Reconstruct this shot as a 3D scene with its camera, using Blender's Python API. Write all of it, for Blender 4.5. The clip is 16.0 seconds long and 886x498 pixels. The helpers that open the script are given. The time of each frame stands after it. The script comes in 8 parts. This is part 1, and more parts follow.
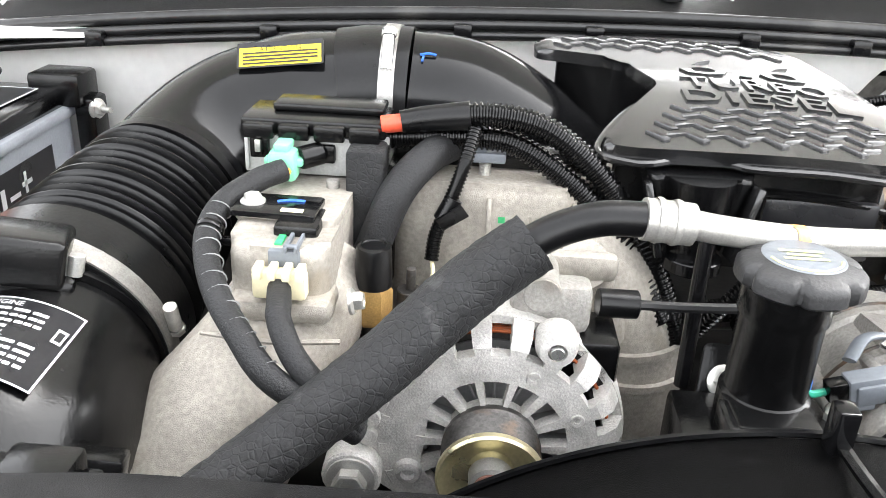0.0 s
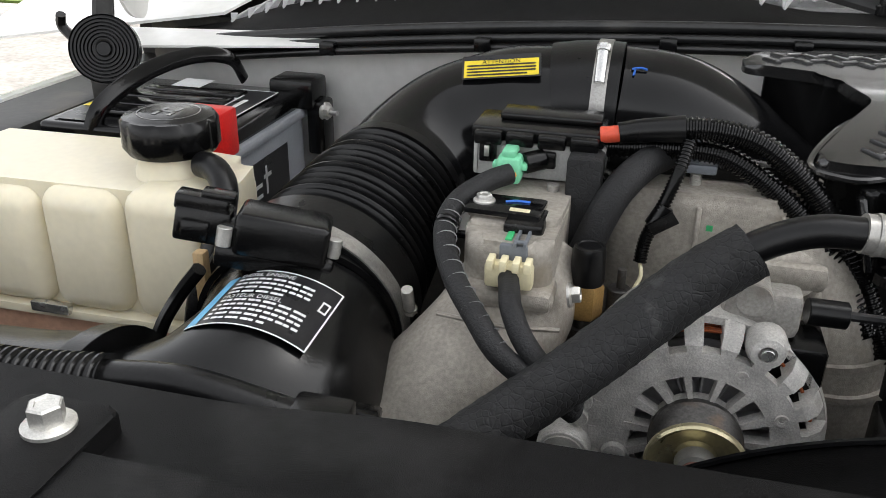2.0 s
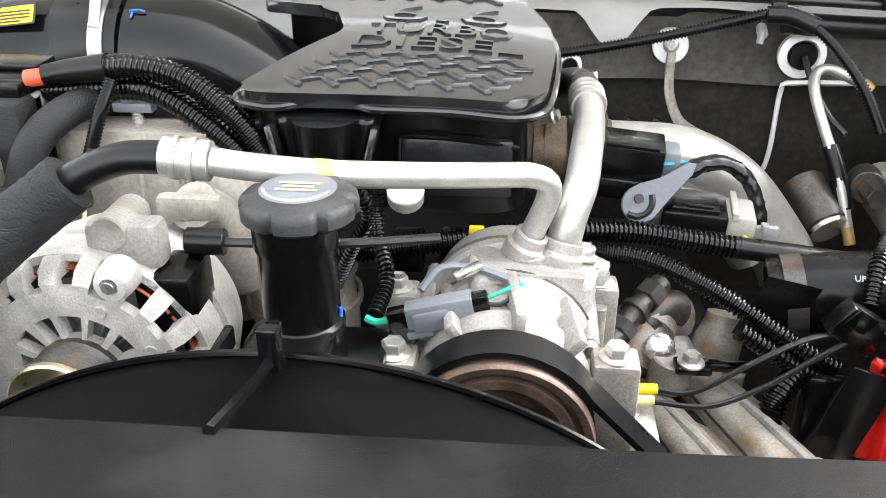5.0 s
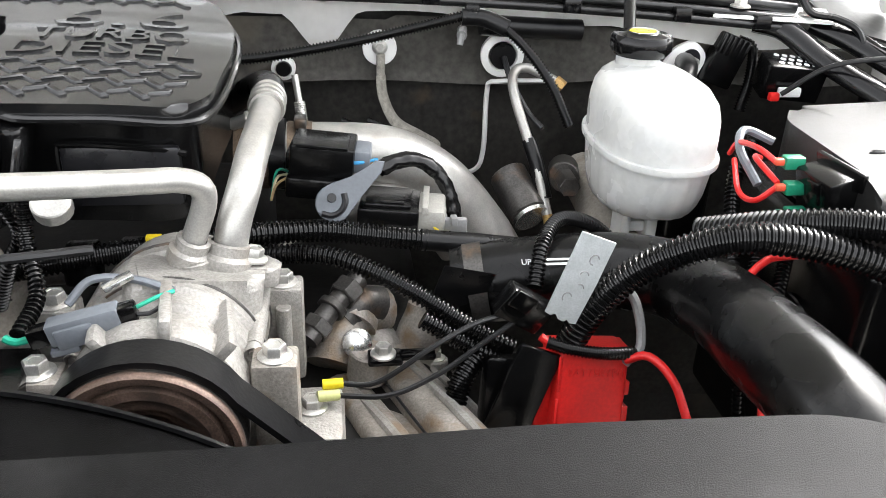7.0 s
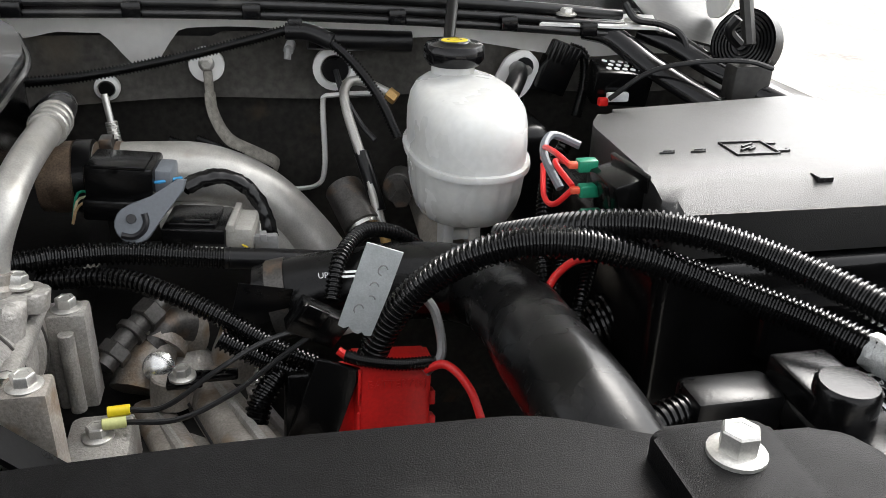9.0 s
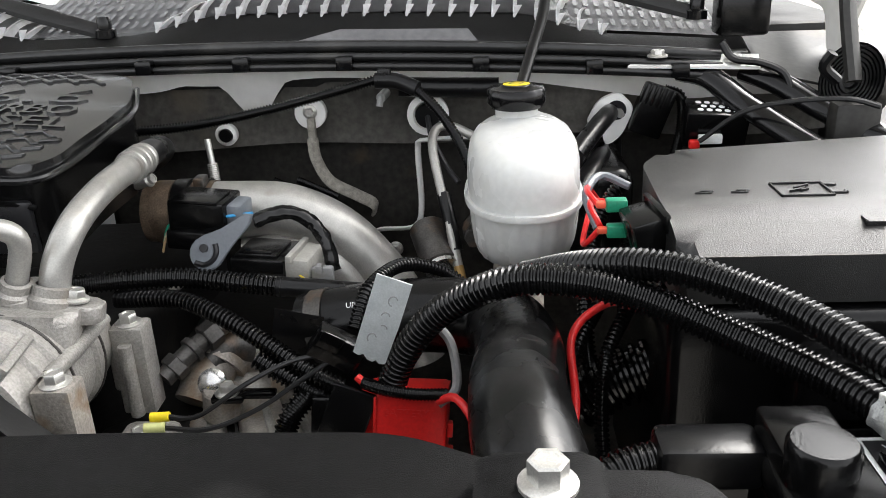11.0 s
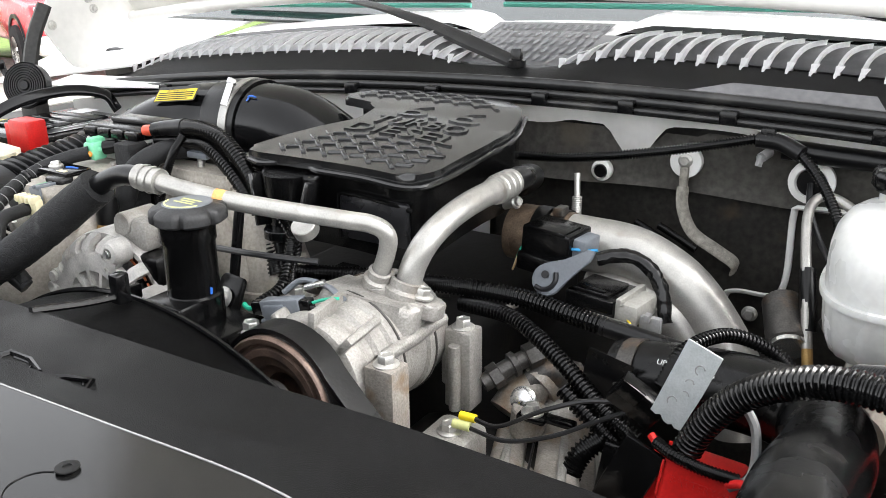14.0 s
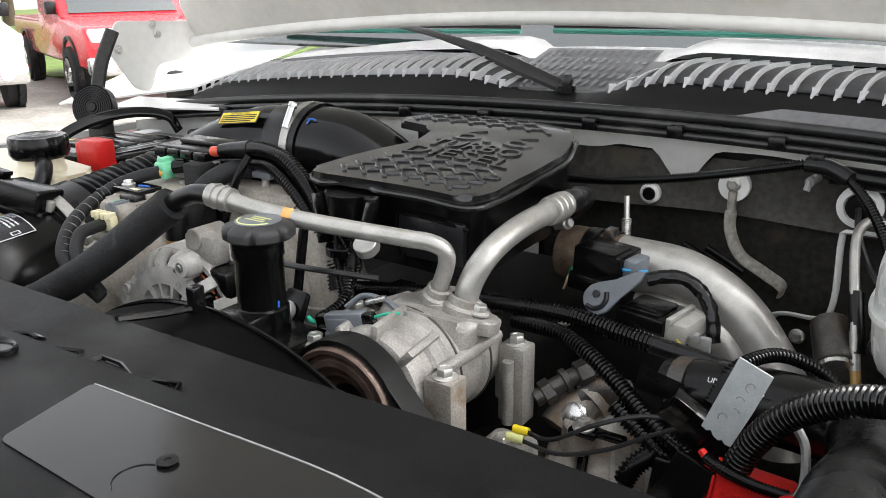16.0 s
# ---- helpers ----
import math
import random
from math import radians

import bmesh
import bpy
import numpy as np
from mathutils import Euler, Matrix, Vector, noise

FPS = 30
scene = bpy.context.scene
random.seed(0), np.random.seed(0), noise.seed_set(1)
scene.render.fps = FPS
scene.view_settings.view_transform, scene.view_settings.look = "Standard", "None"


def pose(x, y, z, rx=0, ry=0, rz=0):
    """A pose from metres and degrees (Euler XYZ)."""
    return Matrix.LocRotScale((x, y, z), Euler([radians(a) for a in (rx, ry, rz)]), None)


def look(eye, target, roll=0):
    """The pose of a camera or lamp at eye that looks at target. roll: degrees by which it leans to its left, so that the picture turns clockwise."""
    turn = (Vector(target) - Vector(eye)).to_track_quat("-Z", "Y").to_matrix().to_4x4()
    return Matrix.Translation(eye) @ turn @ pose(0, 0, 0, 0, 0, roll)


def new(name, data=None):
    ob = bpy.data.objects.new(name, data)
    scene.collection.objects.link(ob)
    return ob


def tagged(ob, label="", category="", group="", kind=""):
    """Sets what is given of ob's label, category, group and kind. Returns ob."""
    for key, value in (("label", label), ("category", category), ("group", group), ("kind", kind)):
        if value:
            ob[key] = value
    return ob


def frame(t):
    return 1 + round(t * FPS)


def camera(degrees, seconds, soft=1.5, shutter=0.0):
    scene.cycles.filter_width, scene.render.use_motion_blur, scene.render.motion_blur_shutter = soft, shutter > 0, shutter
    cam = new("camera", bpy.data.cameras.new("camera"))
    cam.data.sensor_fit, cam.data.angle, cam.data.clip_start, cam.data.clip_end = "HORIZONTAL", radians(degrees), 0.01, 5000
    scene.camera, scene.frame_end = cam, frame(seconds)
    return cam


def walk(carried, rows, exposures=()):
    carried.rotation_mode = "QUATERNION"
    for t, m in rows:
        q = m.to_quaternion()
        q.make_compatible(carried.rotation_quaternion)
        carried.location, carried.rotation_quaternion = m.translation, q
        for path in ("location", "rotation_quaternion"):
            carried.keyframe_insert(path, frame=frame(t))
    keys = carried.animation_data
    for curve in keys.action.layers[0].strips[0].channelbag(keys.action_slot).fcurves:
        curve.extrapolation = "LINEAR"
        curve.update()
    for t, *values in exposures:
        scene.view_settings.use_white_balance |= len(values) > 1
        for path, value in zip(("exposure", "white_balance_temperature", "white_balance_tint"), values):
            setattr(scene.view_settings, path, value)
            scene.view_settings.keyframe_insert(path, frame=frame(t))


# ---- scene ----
cam = camera(56.0, 16.0, 0.7)
PATH = [
    (0, (0.021, 0.013, 1.455), (-0.054, 1.828, 0.619), 2.8),
    (0.5, (-0.015, -0.004, 1.46), (-0.229, 1.796, 0.616), 1.9),
    (1, (-0.038, -0.022, 1.463), (-0.356, 1.762, 0.617), 2.1),
    (1.5, (-0.034, -0.034, 1.468), (-0.436, 1.732, 0.622), 1.3),
    (2, (-0.013, -0.048, 1.475), (-0.464, 1.709, 0.634), 0.9),
    (2.5, (0.042, -0.048, 1.48), (-0.406, 1.708, 0.635), 0.4),
    (3, (0.125, -0.028, 1.48), (-0.291, 1.732, 0.626), -0.8),
    (3.5, (0.201, -0.005, 1.465), (-0.127, 1.751, 0.565), -1.1),
    (3.7, (0.226, 0.002, 1.461), (-0.083, 1.755, 0.549), -1.1),
    (5.8, (0.362, 0.01, 1.453), (0.323, 1.795, 0.551), 0.7),
    (6, (0.373, 0.011, 1.452), (0.38, 1.798, 0.555), 0.9),
    (6.5, (0.403, 0.005, 1.455), (0.554, 1.784, 0.555), 1.8),
    (7, (0.431, 0.0, 1.458), (0.685, 1.769, 0.561), 2.4),
    (7.5, (0.463, 0.001, 1.453), (0.858, 1.749, 0.564), 3.4),
    (8, (0.487, -0.004, 1.458), (0.959, 1.726, 0.573), 3.5),
    (8.2, (0.494, -0.006, 1.458), (0.995, 1.719, 0.577), 3.3),
    (10.3, (0.657, -0.022, 1.453), (0.692, 1.806, 0.642), -1.9),
    (10.5, (0.67, -0.019, 1.452), (0.656, 1.814, 0.653), -2.2),
    (11, (0.707, -0.049, 1.451), (0.59, 1.804, 0.708), -2.8),
    (11.5, (0.747, -0.096, 1.481), (0.539, 1.756, 0.754), -3.4),
    (12, (0.801, -0.072, 1.463), (0.499, 1.77, 0.746), -2.2),
    (12.5, (0.851, -0.015, 1.458), (0.321, 1.776, 0.743), -0.5),
    (13, (0.859, -0.005, 1.463), (0.091, 1.703, 0.761), -1.8),
    (13.5, (0.817, -0.018, 1.467), (-0.099, 1.628, 0.794), -1.6),
    (14, (0.768, -0.048, 1.474), (-0.238, 1.549, 0.811), -0.7),
    (14.5, (0.737, -0.075, 1.48), (-0.295, 1.511, 0.833), -0.0),
    (15, (0.719, -0.091, 1.483), (-0.33, 1.486, 0.84), 0.6),
    (15.5, (0.718, -0.099, 1.484), (-0.359, 1.461, 0.847), 0.9),
    (16, (0.77, -0.085, 1.483), (-0.319, 1.476, 0.868), -0.8),
]
EXPOSURES = [(0, 2.88), (0.5, 2.63), (1, 1.88), (1.5, 1.43), (2, 1.18), (2.5, 1.43), (3, 2.23), (3.5, 2.63), (6, 2.68), (7, 2.23), (8, 1.18), (10.5, 1.43), (11.5, 1.43), (12, 1.43), (12.5, 1.75), (14, 1.9), (16, 1.33)]
walk(cam, [(t, look(eye, target, roll)) for t, eye, target, roll in PATH], EXPOSURES)

# ---- light ----
world = bpy.data.worlds.new("sky")
scene.world = world
world.use_nodes = True
_n = world.node_tree.nodes
_sky = _n.new("ShaderNodeTexSky")
_sky.sky_type = "NISHITA"
_sky.sun_disc = False
_sky.sun_elevation, _sky.sun_rotation = radians(50), radians(48)
_sky.dust_density, _sky.ozone_density = 4.0, 1.0
_n["Background"].inputs["Strength"].default_value = 0.15
_pale = _n.new("ShaderNodeHueSaturation")
_pale.inputs["Saturation"].default_value = 0.10
world.node_tree.links.new(_sky.outputs[0], _pale.inputs["Color"])
# a bright overcast sky, even down to the horizon
_dir = _n.new("ShaderNodeTexCoord")
_sep = _n.new("ShaderNodeSeparateXYZ")
_grad = _n.new("ShaderNodeMapRange")
_grad.inputs[3].default_value, _grad.inputs[4].default_value = 1.55, 1.45
_mul = _n.new("ShaderNodeVectorMath")
_mul.operation = "SCALE"
world.node_tree.links.new(_dir.outputs["Generated"], _sep.inputs[0])
world.node_tree.links.new(_sep.outputs["Z"], _grad.inputs[0])
world.node_tree.links.new(_pale.outputs[0], _mul.inputs[0])
world.node_tree.links.new(_grad.outputs[0], _mul.inputs["Scale"])
world.node_tree.links.new(_mul.outputs[0], _n["Background"].inputs["Color"])
sun_data = bpy.data.lights.new("sun", "SUN")
sun_data.energy, sun_data.angle, sun_data.color = 0.8, radians(25), (1.0, 0.94, 0.86)
sun = new("sun", sun_data)
sun.matrix_world = look((3.4, 3.3, 6.2), (0.2, 0.6, 1.1))


# ---- materials ----
def mat(name, col, rough=0.5, metal=0.0, var=0.15, scale=30, bump=0.0, bscale=400, dirt=None, dirt_at=0.6, dscale=14, coat=0.0, trans=0.0, sss=0.0, rvar=0.1, ior=1.45):
    m = bpy.data.materials.new(name)
    m.use_nodes = True
    t = m.node_tree
    b = t.nodes["Principled BSDF"]
    b.inputs["Metallic"].default_value, b.inputs["IOR"].default_value = metal, ior
    b.inputs["Coat Weight"].default_value, b.inputs["Transmission Weight"].default_value = coat, trans
    b.inputs["Coat Roughness"].default_value = 0.08
    if sss:
        b.inputs["Subsurface Weight"].default_value = sss
        b.inputs["Subsurface Radius"].default_value = (0.02, 0.018, 0.014)
        b.inputs["Subsurface Scale"].default_value = 0.6
    tc = t.nodes.new("ShaderNodeTexCoord")

    def noise_tex(s, detail=4):
        n = t.nodes.new("ShaderNodeTexNoise")
        n.inputs["Scale"].default_value, n.inputs["Detail"].default_value = s, detail
        t.links.new(tc.outputs["Object"], n.inputs["Vector"])
        return n

    def ramp(src, a, b_, ca, cb):
        r = t.nodes.new("ShaderNodeValToRGB")
        r.color_ramp.elements[0].position, r.color_ramp.elements[1].position = a, b_
        r.color_ramp.elements[0].color, r.color_ramp.elements[1].color = (*ca, 1), (*cb, 1)
        t.links.new(src, r.inputs["Fac"])
        return r

    n1, n2 = noise_tex(scale), noise_tex(scale * 12, 2)
    lo, hi = [c * (1 - var) for c in col], [min(1, c * (1 + var)) for c in col]
    c1 = ramp(n1.outputs["Fac"], 0.3, 0.7, lo, hi)
    g = ramp(n2.outputs["Fac"], 0.3, 0.7, [1 - min(0.5, var * 1.3)] * 3, [1] * 3)
    mul = t.nodes.new("ShaderNodeMix")
    mul.data_type, mul.blend_type = "RGBA", "MULTIPLY"
    mul.inputs[0].default_value = 1.0
    t.links.new(c1.outputs[0], mul.inputs[6])
    t.links.new(g.outputs[0], mul.inputs[7])
    out = mul.outputs[2]
    if dirt:
        n3 = noise_tex(dscale, 6)
        f = ramp(n3.outputs["Fac"], dirt_at, dirt_at + 0.18, (0, 0, 0), (1, 1, 1))
        mx = t.nodes.new("ShaderNodeMix")
        mx.data_type = "RGBA"
        mx.inputs[7].default_value = (*dirt, 1)
        t.links.new(f.outputs[0], mx.inputs[0])
        t.links.new(out, mx.inputs[6])
        out = mx.outputs[2]
    t.links.new(out, b.inputs["Base Color"])
    mr = t.nodes.new("ShaderNodeMapRange")
    mr.inputs[3].default_value, mr.inputs[4].default_value = max(0.02, rough - rvar), min(1, rough + rvar)
    t.links.new(n1.outputs["Fac"], mr.inputs[0])
    t.links.new(mr.outputs[0], b.inputs["Roughness"])
    if bump:
        n4 = noise_tex(bscale, 3)
        bp = t.nodes.new("ShaderNodeBump")
        bp.inputs["Strength"].default_value, bp.inputs["Distance"].default_value = bump, 0.001
        t.links.new(n4.outputs["Fac"], bp.inputs["Height"])
        t.links.new(bp.outputs[0], b.inputs["Normal"])
    return m


BLACK = mat("black_plastic", (0.004, 0.004, 0.0042), 0.2, bump=0.14, bscale=500, var=0.3, dirt=(0.014, 0.0135, 0.013), dirt_at=0.58, ior=1.36)
GRAINED = mat("grained_plastic", (0.009, 0.009, 0.0095), 0.25, bump=0.16, bscale=900, ior=1.5, coat=0.0, var=0.2, dirt=(0.02, 0.02, 0.02), dirt_at=0.62, dscale=9)
COVERGRAIN = mat("coarse_grained_cover", (0.0045, 0.0045, 0.0048), 0.46, bump=0.4, bscale=1500, ior=1.2, var=0.4, scale=12, dirt=(0.018, 0.018, 0.018), dirt_at=0.55, dscale=9, rvar=0.25)
GLOSS = mat("glossy_black", (0.005, 0.005, 0.0055), 0.15, var=0.3, scale=12, bump=0.12, bscale=70, ior=1.38, dirt=(0.012, 0.012, 0.012), dirt_at=0.66, rvar=0.06)
CONDUIT = mat("conduit_plastic", (0.004, 0.004, 0.0042), 0.2, var=0.3, scale=20, ior=1.42)
TUBEGLOSS = mat("smeared_gloss_plastic", (0.004, 0.004, 0.0042), 0.26, var=0.4, scale=30, bump=0.35, bscale=60, ior=1.33, dirt=(0.016, 0.0155, 0.015), dirt_at=0.56, dscale=26, rvar=0.16)
RUBBER = mat("black_rubber", (0.0045, 0.0045, 0.005), 0.3, var=0.3, bump=0.15, bscale=300, ior=1.38)
FOAM = mat("foam_rubber", (0.014, 0.0143, 0.0152), 0.75, var=0.5, scale=60, bump=1.0, bscale=160, dirt=(0.07, 0.07, 0.07), dirt_at=0.64, dscale=45)
# crack lines in the old foam, in patches
_t = FOAM.node_tree
_old = next(n for n in _t.nodes if n.type == "BUMP")
_vor, _rmp, _bmp, _co = _t.nodes.new("ShaderNodeTexVoronoi"), _t.nodes.new("ShaderNodeValToRGB"), _t.nodes.new("ShaderNodeBump"), _t.nodes.new("ShaderNodeTexCoord")
_vor.feature = "DISTANCE_TO_EDGE"
_vor.inputs["Scale"].default_value = 190
_rmp.color_ramp.elements[1].position = 0.12
_bmp.inputs["Strength"].default_value, _bmp.inputs["Distance"].default_value = 0.4, 0.001
_t.links.new(_co.outputs["Object"], _vor.inputs["Vector"])
_t.links.new(_vor.outputs["Distance"], _rmp.inputs["Fac"])
_t.links.new(_rmp.outputs[0], _bmp.inputs["Height"])
_t.links.new(_old.outputs[0], _bmp.inputs["Normal"])
_t.links.new(_bmp.outputs[0], _t.nodes["Principled BSDF"].inputs["Normal"])
CAPGREY = mat("dull_cap_plastic", (0.028, 0.028, 0.029), 0.5, var=0.25, scale=40, bump=0.3, bscale=500)
TAPE = mat("cloth_tape", (0.013, 0.0133, 0.0145), 0.66, var=0.4, scale=50, bump=0.8, bscale=600)
CAST = mat("sand_cast_aluminium", (0.40, 0.37, 0.325), 0.55, 0.3, var=0.2, scale=25, bump=0.55, bscale=1300, dirt=(0.26, 0.22, 0.165), dirt_at=0.6, dscale=22)
ALTCAST = mat("alternator_casting", (0.56, 0.545, 0.52), 0.5, 0.2, var=0.2, scale=60, bump=0.7, bscale=700, dirt=(0.36, 0.34, 0.31), dirt_at=0.6, dscale=50)
DIECAST = mat("die_cast_aluminium", (0.38, 0.365, 0.34), 0.45, 0.35, var=0.22, scale=40, bump=0.7, bscale=500, dirt=(0.25, 0.225, 0.195), dirt_at=0.55, dscale=30)
DIRTYCAST = mat("stained_aluminium", (0.36, 0.33, 0.295), 0.5, 0.3, var=0.25, scale=40, bump=0.5, bscale=400, dirt=(0.22, 0.15, 0.09), dirt_at=0.52, dscale=35)
ALU = mat("drawn_aluminium", (0.46, 0.45, 0.425), 0.36, 0.6, var=0.14, scale=60, bump=0.1, bscale=300, dirt=(0.33, 0.31, 0.28), dirt_at=0.56, dscale=40)
ZINC = mat("zinc_steel", (0.62, 0.61, 0.58), 0.35, 0.75, var=0.15, scale=80, dirt=(0.42, 0.39, 0.33), dirt_at=0.62, dscale=90)
STEEL = mat("bright_steel", (0.7, 0.7, 0.69), 0.25, 0.9, var=0.1, scale=60)
CLAMPSTEEL = mat("dull_clamp_steel", (0.46, 0.45, 0.43), 0.38, 0.8, var=0.2, scale=60, bump=0.1, bscale=300, dirt=(0.30, 0.28, 0.25), dirt_at=0.58, dscale=50)
DARKSTEEL = mat("dark_steel", (0.10, 0.095, 0.09), 0.4, 0.6, var=0.3, scale=40, dirt=(0.16, 0.10, 0.06), dirt_at=0.55, dscale=30)
RUSTY = mat("rusted_steel", (0.17, 0.115, 0.09), 0.40, 0.4, var=0.35, scale=60, dirt=(0.05, 0.04, 0.035), dirt_at=0.5, dscale=40, bump=0.2)
RUSTBAND = mat("rust_brown_steel", (0.24, 0.175, 0.125), 0.5, 0.4, var=0.35, scale=50, dirt=(0.09, 0.06, 0.04), dirt_at=0.5, dscale=30, bump=0.3)
GOLD = mat("yellow_chromate_zinc", (0.62, 0.56, 0.36), 0.3, 0.8, var=0.12, scale=30)
BRASS = mat("brass", (0.50, 0.31, 0.11), 0.36, 0.4, var=0.2, scale=60)
COPPER = mat("enamelled_copper", (0.42, 0.11, 0.04), 0.32, 0.6, var=0.4, scale=120)
HUBRED = mat("red_oxide_hub", (0.30, 0.15, 0.12), 0.45, 0.2, var=0.2)
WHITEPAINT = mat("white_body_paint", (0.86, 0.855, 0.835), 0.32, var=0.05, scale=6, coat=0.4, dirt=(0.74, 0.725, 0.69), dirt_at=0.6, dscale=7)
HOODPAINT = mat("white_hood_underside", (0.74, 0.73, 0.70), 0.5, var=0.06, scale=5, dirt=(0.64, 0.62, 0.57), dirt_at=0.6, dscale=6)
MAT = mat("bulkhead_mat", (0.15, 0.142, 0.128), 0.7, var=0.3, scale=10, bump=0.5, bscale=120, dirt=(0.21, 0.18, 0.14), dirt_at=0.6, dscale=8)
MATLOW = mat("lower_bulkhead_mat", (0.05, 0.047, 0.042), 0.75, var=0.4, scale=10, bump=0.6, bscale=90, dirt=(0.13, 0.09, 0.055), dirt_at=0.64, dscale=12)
ENGINECOVER = mat("satin_moulded_plastic", (0.009, 0.009, 0.0095), 0.22, bump=0.10, bscale=1100, ior=1.5, coat=0.5, var=0.25, scale=18, dirt=(0.024, 0.0235, 0.022), dirt_at=0.6, dscale=12)
LIDGRAIN = mat("grained_lid_plastic", (0.015, 0.0148, 0.0145), 0.35, bump=0.5, bscale=1300, ior=1.5, var=0.3, scale=14, dirt=(0.034, 0.032, 0.029), dirt_at=0.55, dscale=8)
SEALRUBBER = mat("shiny_seal_rubber", (0.018, 0.018, 0.0185), 0.32, var=0.3, scale=8, bump=0.1, bscale=200, ior=1.5, dirt=(0.06, 0.058, 0.054), dirt_at=0.6, dscale=10)
SMOOTH = mat("smooth_recess_plastic", (0.006, 0.006, 0.006), 0.16, var=0.2, scale=40, bump=0.03, bscale=900, dirt=(0.015, 0.015, 0.015), dirt_at=0.68, dscale=60)
FRAMEDARK = mat("dusty_black_steel", (0.03, 0.029, 0.027), 0.5, 0.1, var=0.4, scale=10, bump=0.2, bscale=90, dirt=(0.09, 0.075, 0.055), dirt_at=0.55, dscale=9)
# one near-black tone for block, bay floor, radiator core and dashboard
DEEP = mat("near_black_iron", (0.010, 0.0095, 0.009), 0.6, 0.2, var=0.5, scale=15, bump=0.4, bscale=120, dirt=(0.025, 0.021, 0.017), dirt_at=0.6)
TANKWHITE = mat("milky_white_plastic", (0.60, 0.605, 0.59), 0.28, var=0.07, scale=12, sss=0.2)
TANKCREAM = mat("yellowed_translucent_plastic", (0.74, 0.68, 0.52), 0.33, var=0.04, scale=10, sss=0.35, dirt=(0.76, 0.66, 0.47), dirt_at=0.58, dscale=5)
COOLANT = mat("orange_brown_coolant", (0.62, 0.38, 0.27), 0.35, var=0.15, scale=12, sss=0.2)
RED = mat("red_plastic", (0.66, 0.018, 0.016), 0.36, var=0.12, scale=30)
REDWIRE = mat("red_wire", (0.70, 0.02, 0.02), 0.35, var=0.1)
ORANGERED = mat("red_heat_shrink", (0.75, 0.10, 0.05), 0.4, var=0.12)
GREEN = mat("green_plastic", (0.22, 0.66, 0.40), 0.4, var=0.1)
DKGREEN = mat("dark_green_plastic", (0.01, 0.22, 0.12), 0.4, var=0.15)
GREY = mat("grey_plastic", (0.15, 0.165, 0.185), 0.42, var=0.1, bump=0.1)
LTGREY = mat("light_grey_metal", (0.28, 0.28, 0.28), 0.5, 0.15, var=0.1, bump=0.2, bscale=300)
PLUGBEIGE = mat("pale_grey_plug_plastic", (0.36, 0.35, 0.32), 0.5, var=0.15, scale=40, bump=0.2)
MODULEGREY = mat("die_cast_module_grey", (0.42, 0.42, 0.41), 0.5, 0.2, var=0.12, scale=40, bump=0.25, bscale=500)
TAG = mat("galvanised_sheet", (0.50, 0.53, 0.535), 0.45, 0.25, var=0.12, scale=60, bump=0.15, bscale=200)
CREAM = mat("cream_plastic", (0.75, 0.68, 0.45), 0.45, var=0.08)
YELLOW = mat("yellow_vinyl", (0.85, 0.66, 0.02), 0.35, var=0.06)
PALEYELLOW = mat("faded_yellow_vinyl", (0.60, 0.62, 0.26), 0.4, var=0.1)
STICKER = mat("faded_sticker", (0.30, 0.31, 0.25), 0.4, var=0.25, scale=60)
LABELYELLOW = mat("yellow_label", (0.80, 0.62, 0.03), 0.4, var=0.05)
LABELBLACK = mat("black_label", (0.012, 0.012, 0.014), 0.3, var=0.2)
INKWHITE = mat("white_ink", (0.75, 0.76, 0.76), 0.45, var=0.08)
INKBLACK = mat("black_ink", (0.02, 0.02, 0.015), 0.5, var=0.1)
LABELBLUE = mat("blue_label", (0.12, 0.42, 0.68), 0.35, var=0.1)
BLUEPAINT = mat("blue_marker", (0.03, 0.16, 0.65), 0.5, var=0.2)
GREENPAINT = mat("green_marker", (0.05, 0.50, 0.18), 0.5, var=0.2)
ORANGE = mat("orange_sticker", (0.80, 0.42, 0.14), 0.5, var=0.15)
BATGREY = mat("grey_battery_case", (0.33, 0.35, 0.38), 0.4, var=0.08)
COWL = mat("weathered_cowl_plastic", (0.014, 0.014, 0.0145), 0.36, var=0.2, scale=8, bump=0.3, bscale=900)
# sky sheen on the vent crests, put into a near-white base colour
VENTSHEEN = mat("vent_sheen_pale", (0.72, 0.72, 0.73), 0.36, var=0.12, scale=20)
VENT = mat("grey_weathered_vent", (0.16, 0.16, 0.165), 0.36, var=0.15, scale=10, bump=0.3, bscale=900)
CLOTH = mat("grey_braid", (0.34, 0.32, 0.28), 0.7, 0.2, var=0.3, scale=150, bump=0.5, bscale=900)
GLASS = mat("windscreen_glass", (0.02, 0.03, 0.03), 0.03, var=0.1, rvar=0.01, coat=1.0, ior=1.6)
TEAL = mat("teal_wiper_rubber", (0.05, 0.25, 0.20), 0.5, var=0.1)
GREYTAPE = mat("silver_tape", (0.5, 0.51, 0.5), 0.4, 0.3, var=0.3, scale=80, bump=0.8, bscale=150)
TANCARD = mat("tan_card", (0.55, 0.38, 0.20), 0.7, var=0.15)
BLUEWIRE = mat("blue_wire", (0.04, 0.30, 0.60), 0.4)
GREENWIRE = mat("green_wire", (0.02, 0.40, 0.25), 0.4)
YELLOWWIRE = mat("yellow_wire", (0.80, 0.60, 0.03), 0.4)
ORANGEWIRE = mat("orange_wire", (0.80, 0.33, 0.05), 0.4)
BLACKWIRE = mat("black_wire", (0.015, 0.015, 0.016), 0.35)
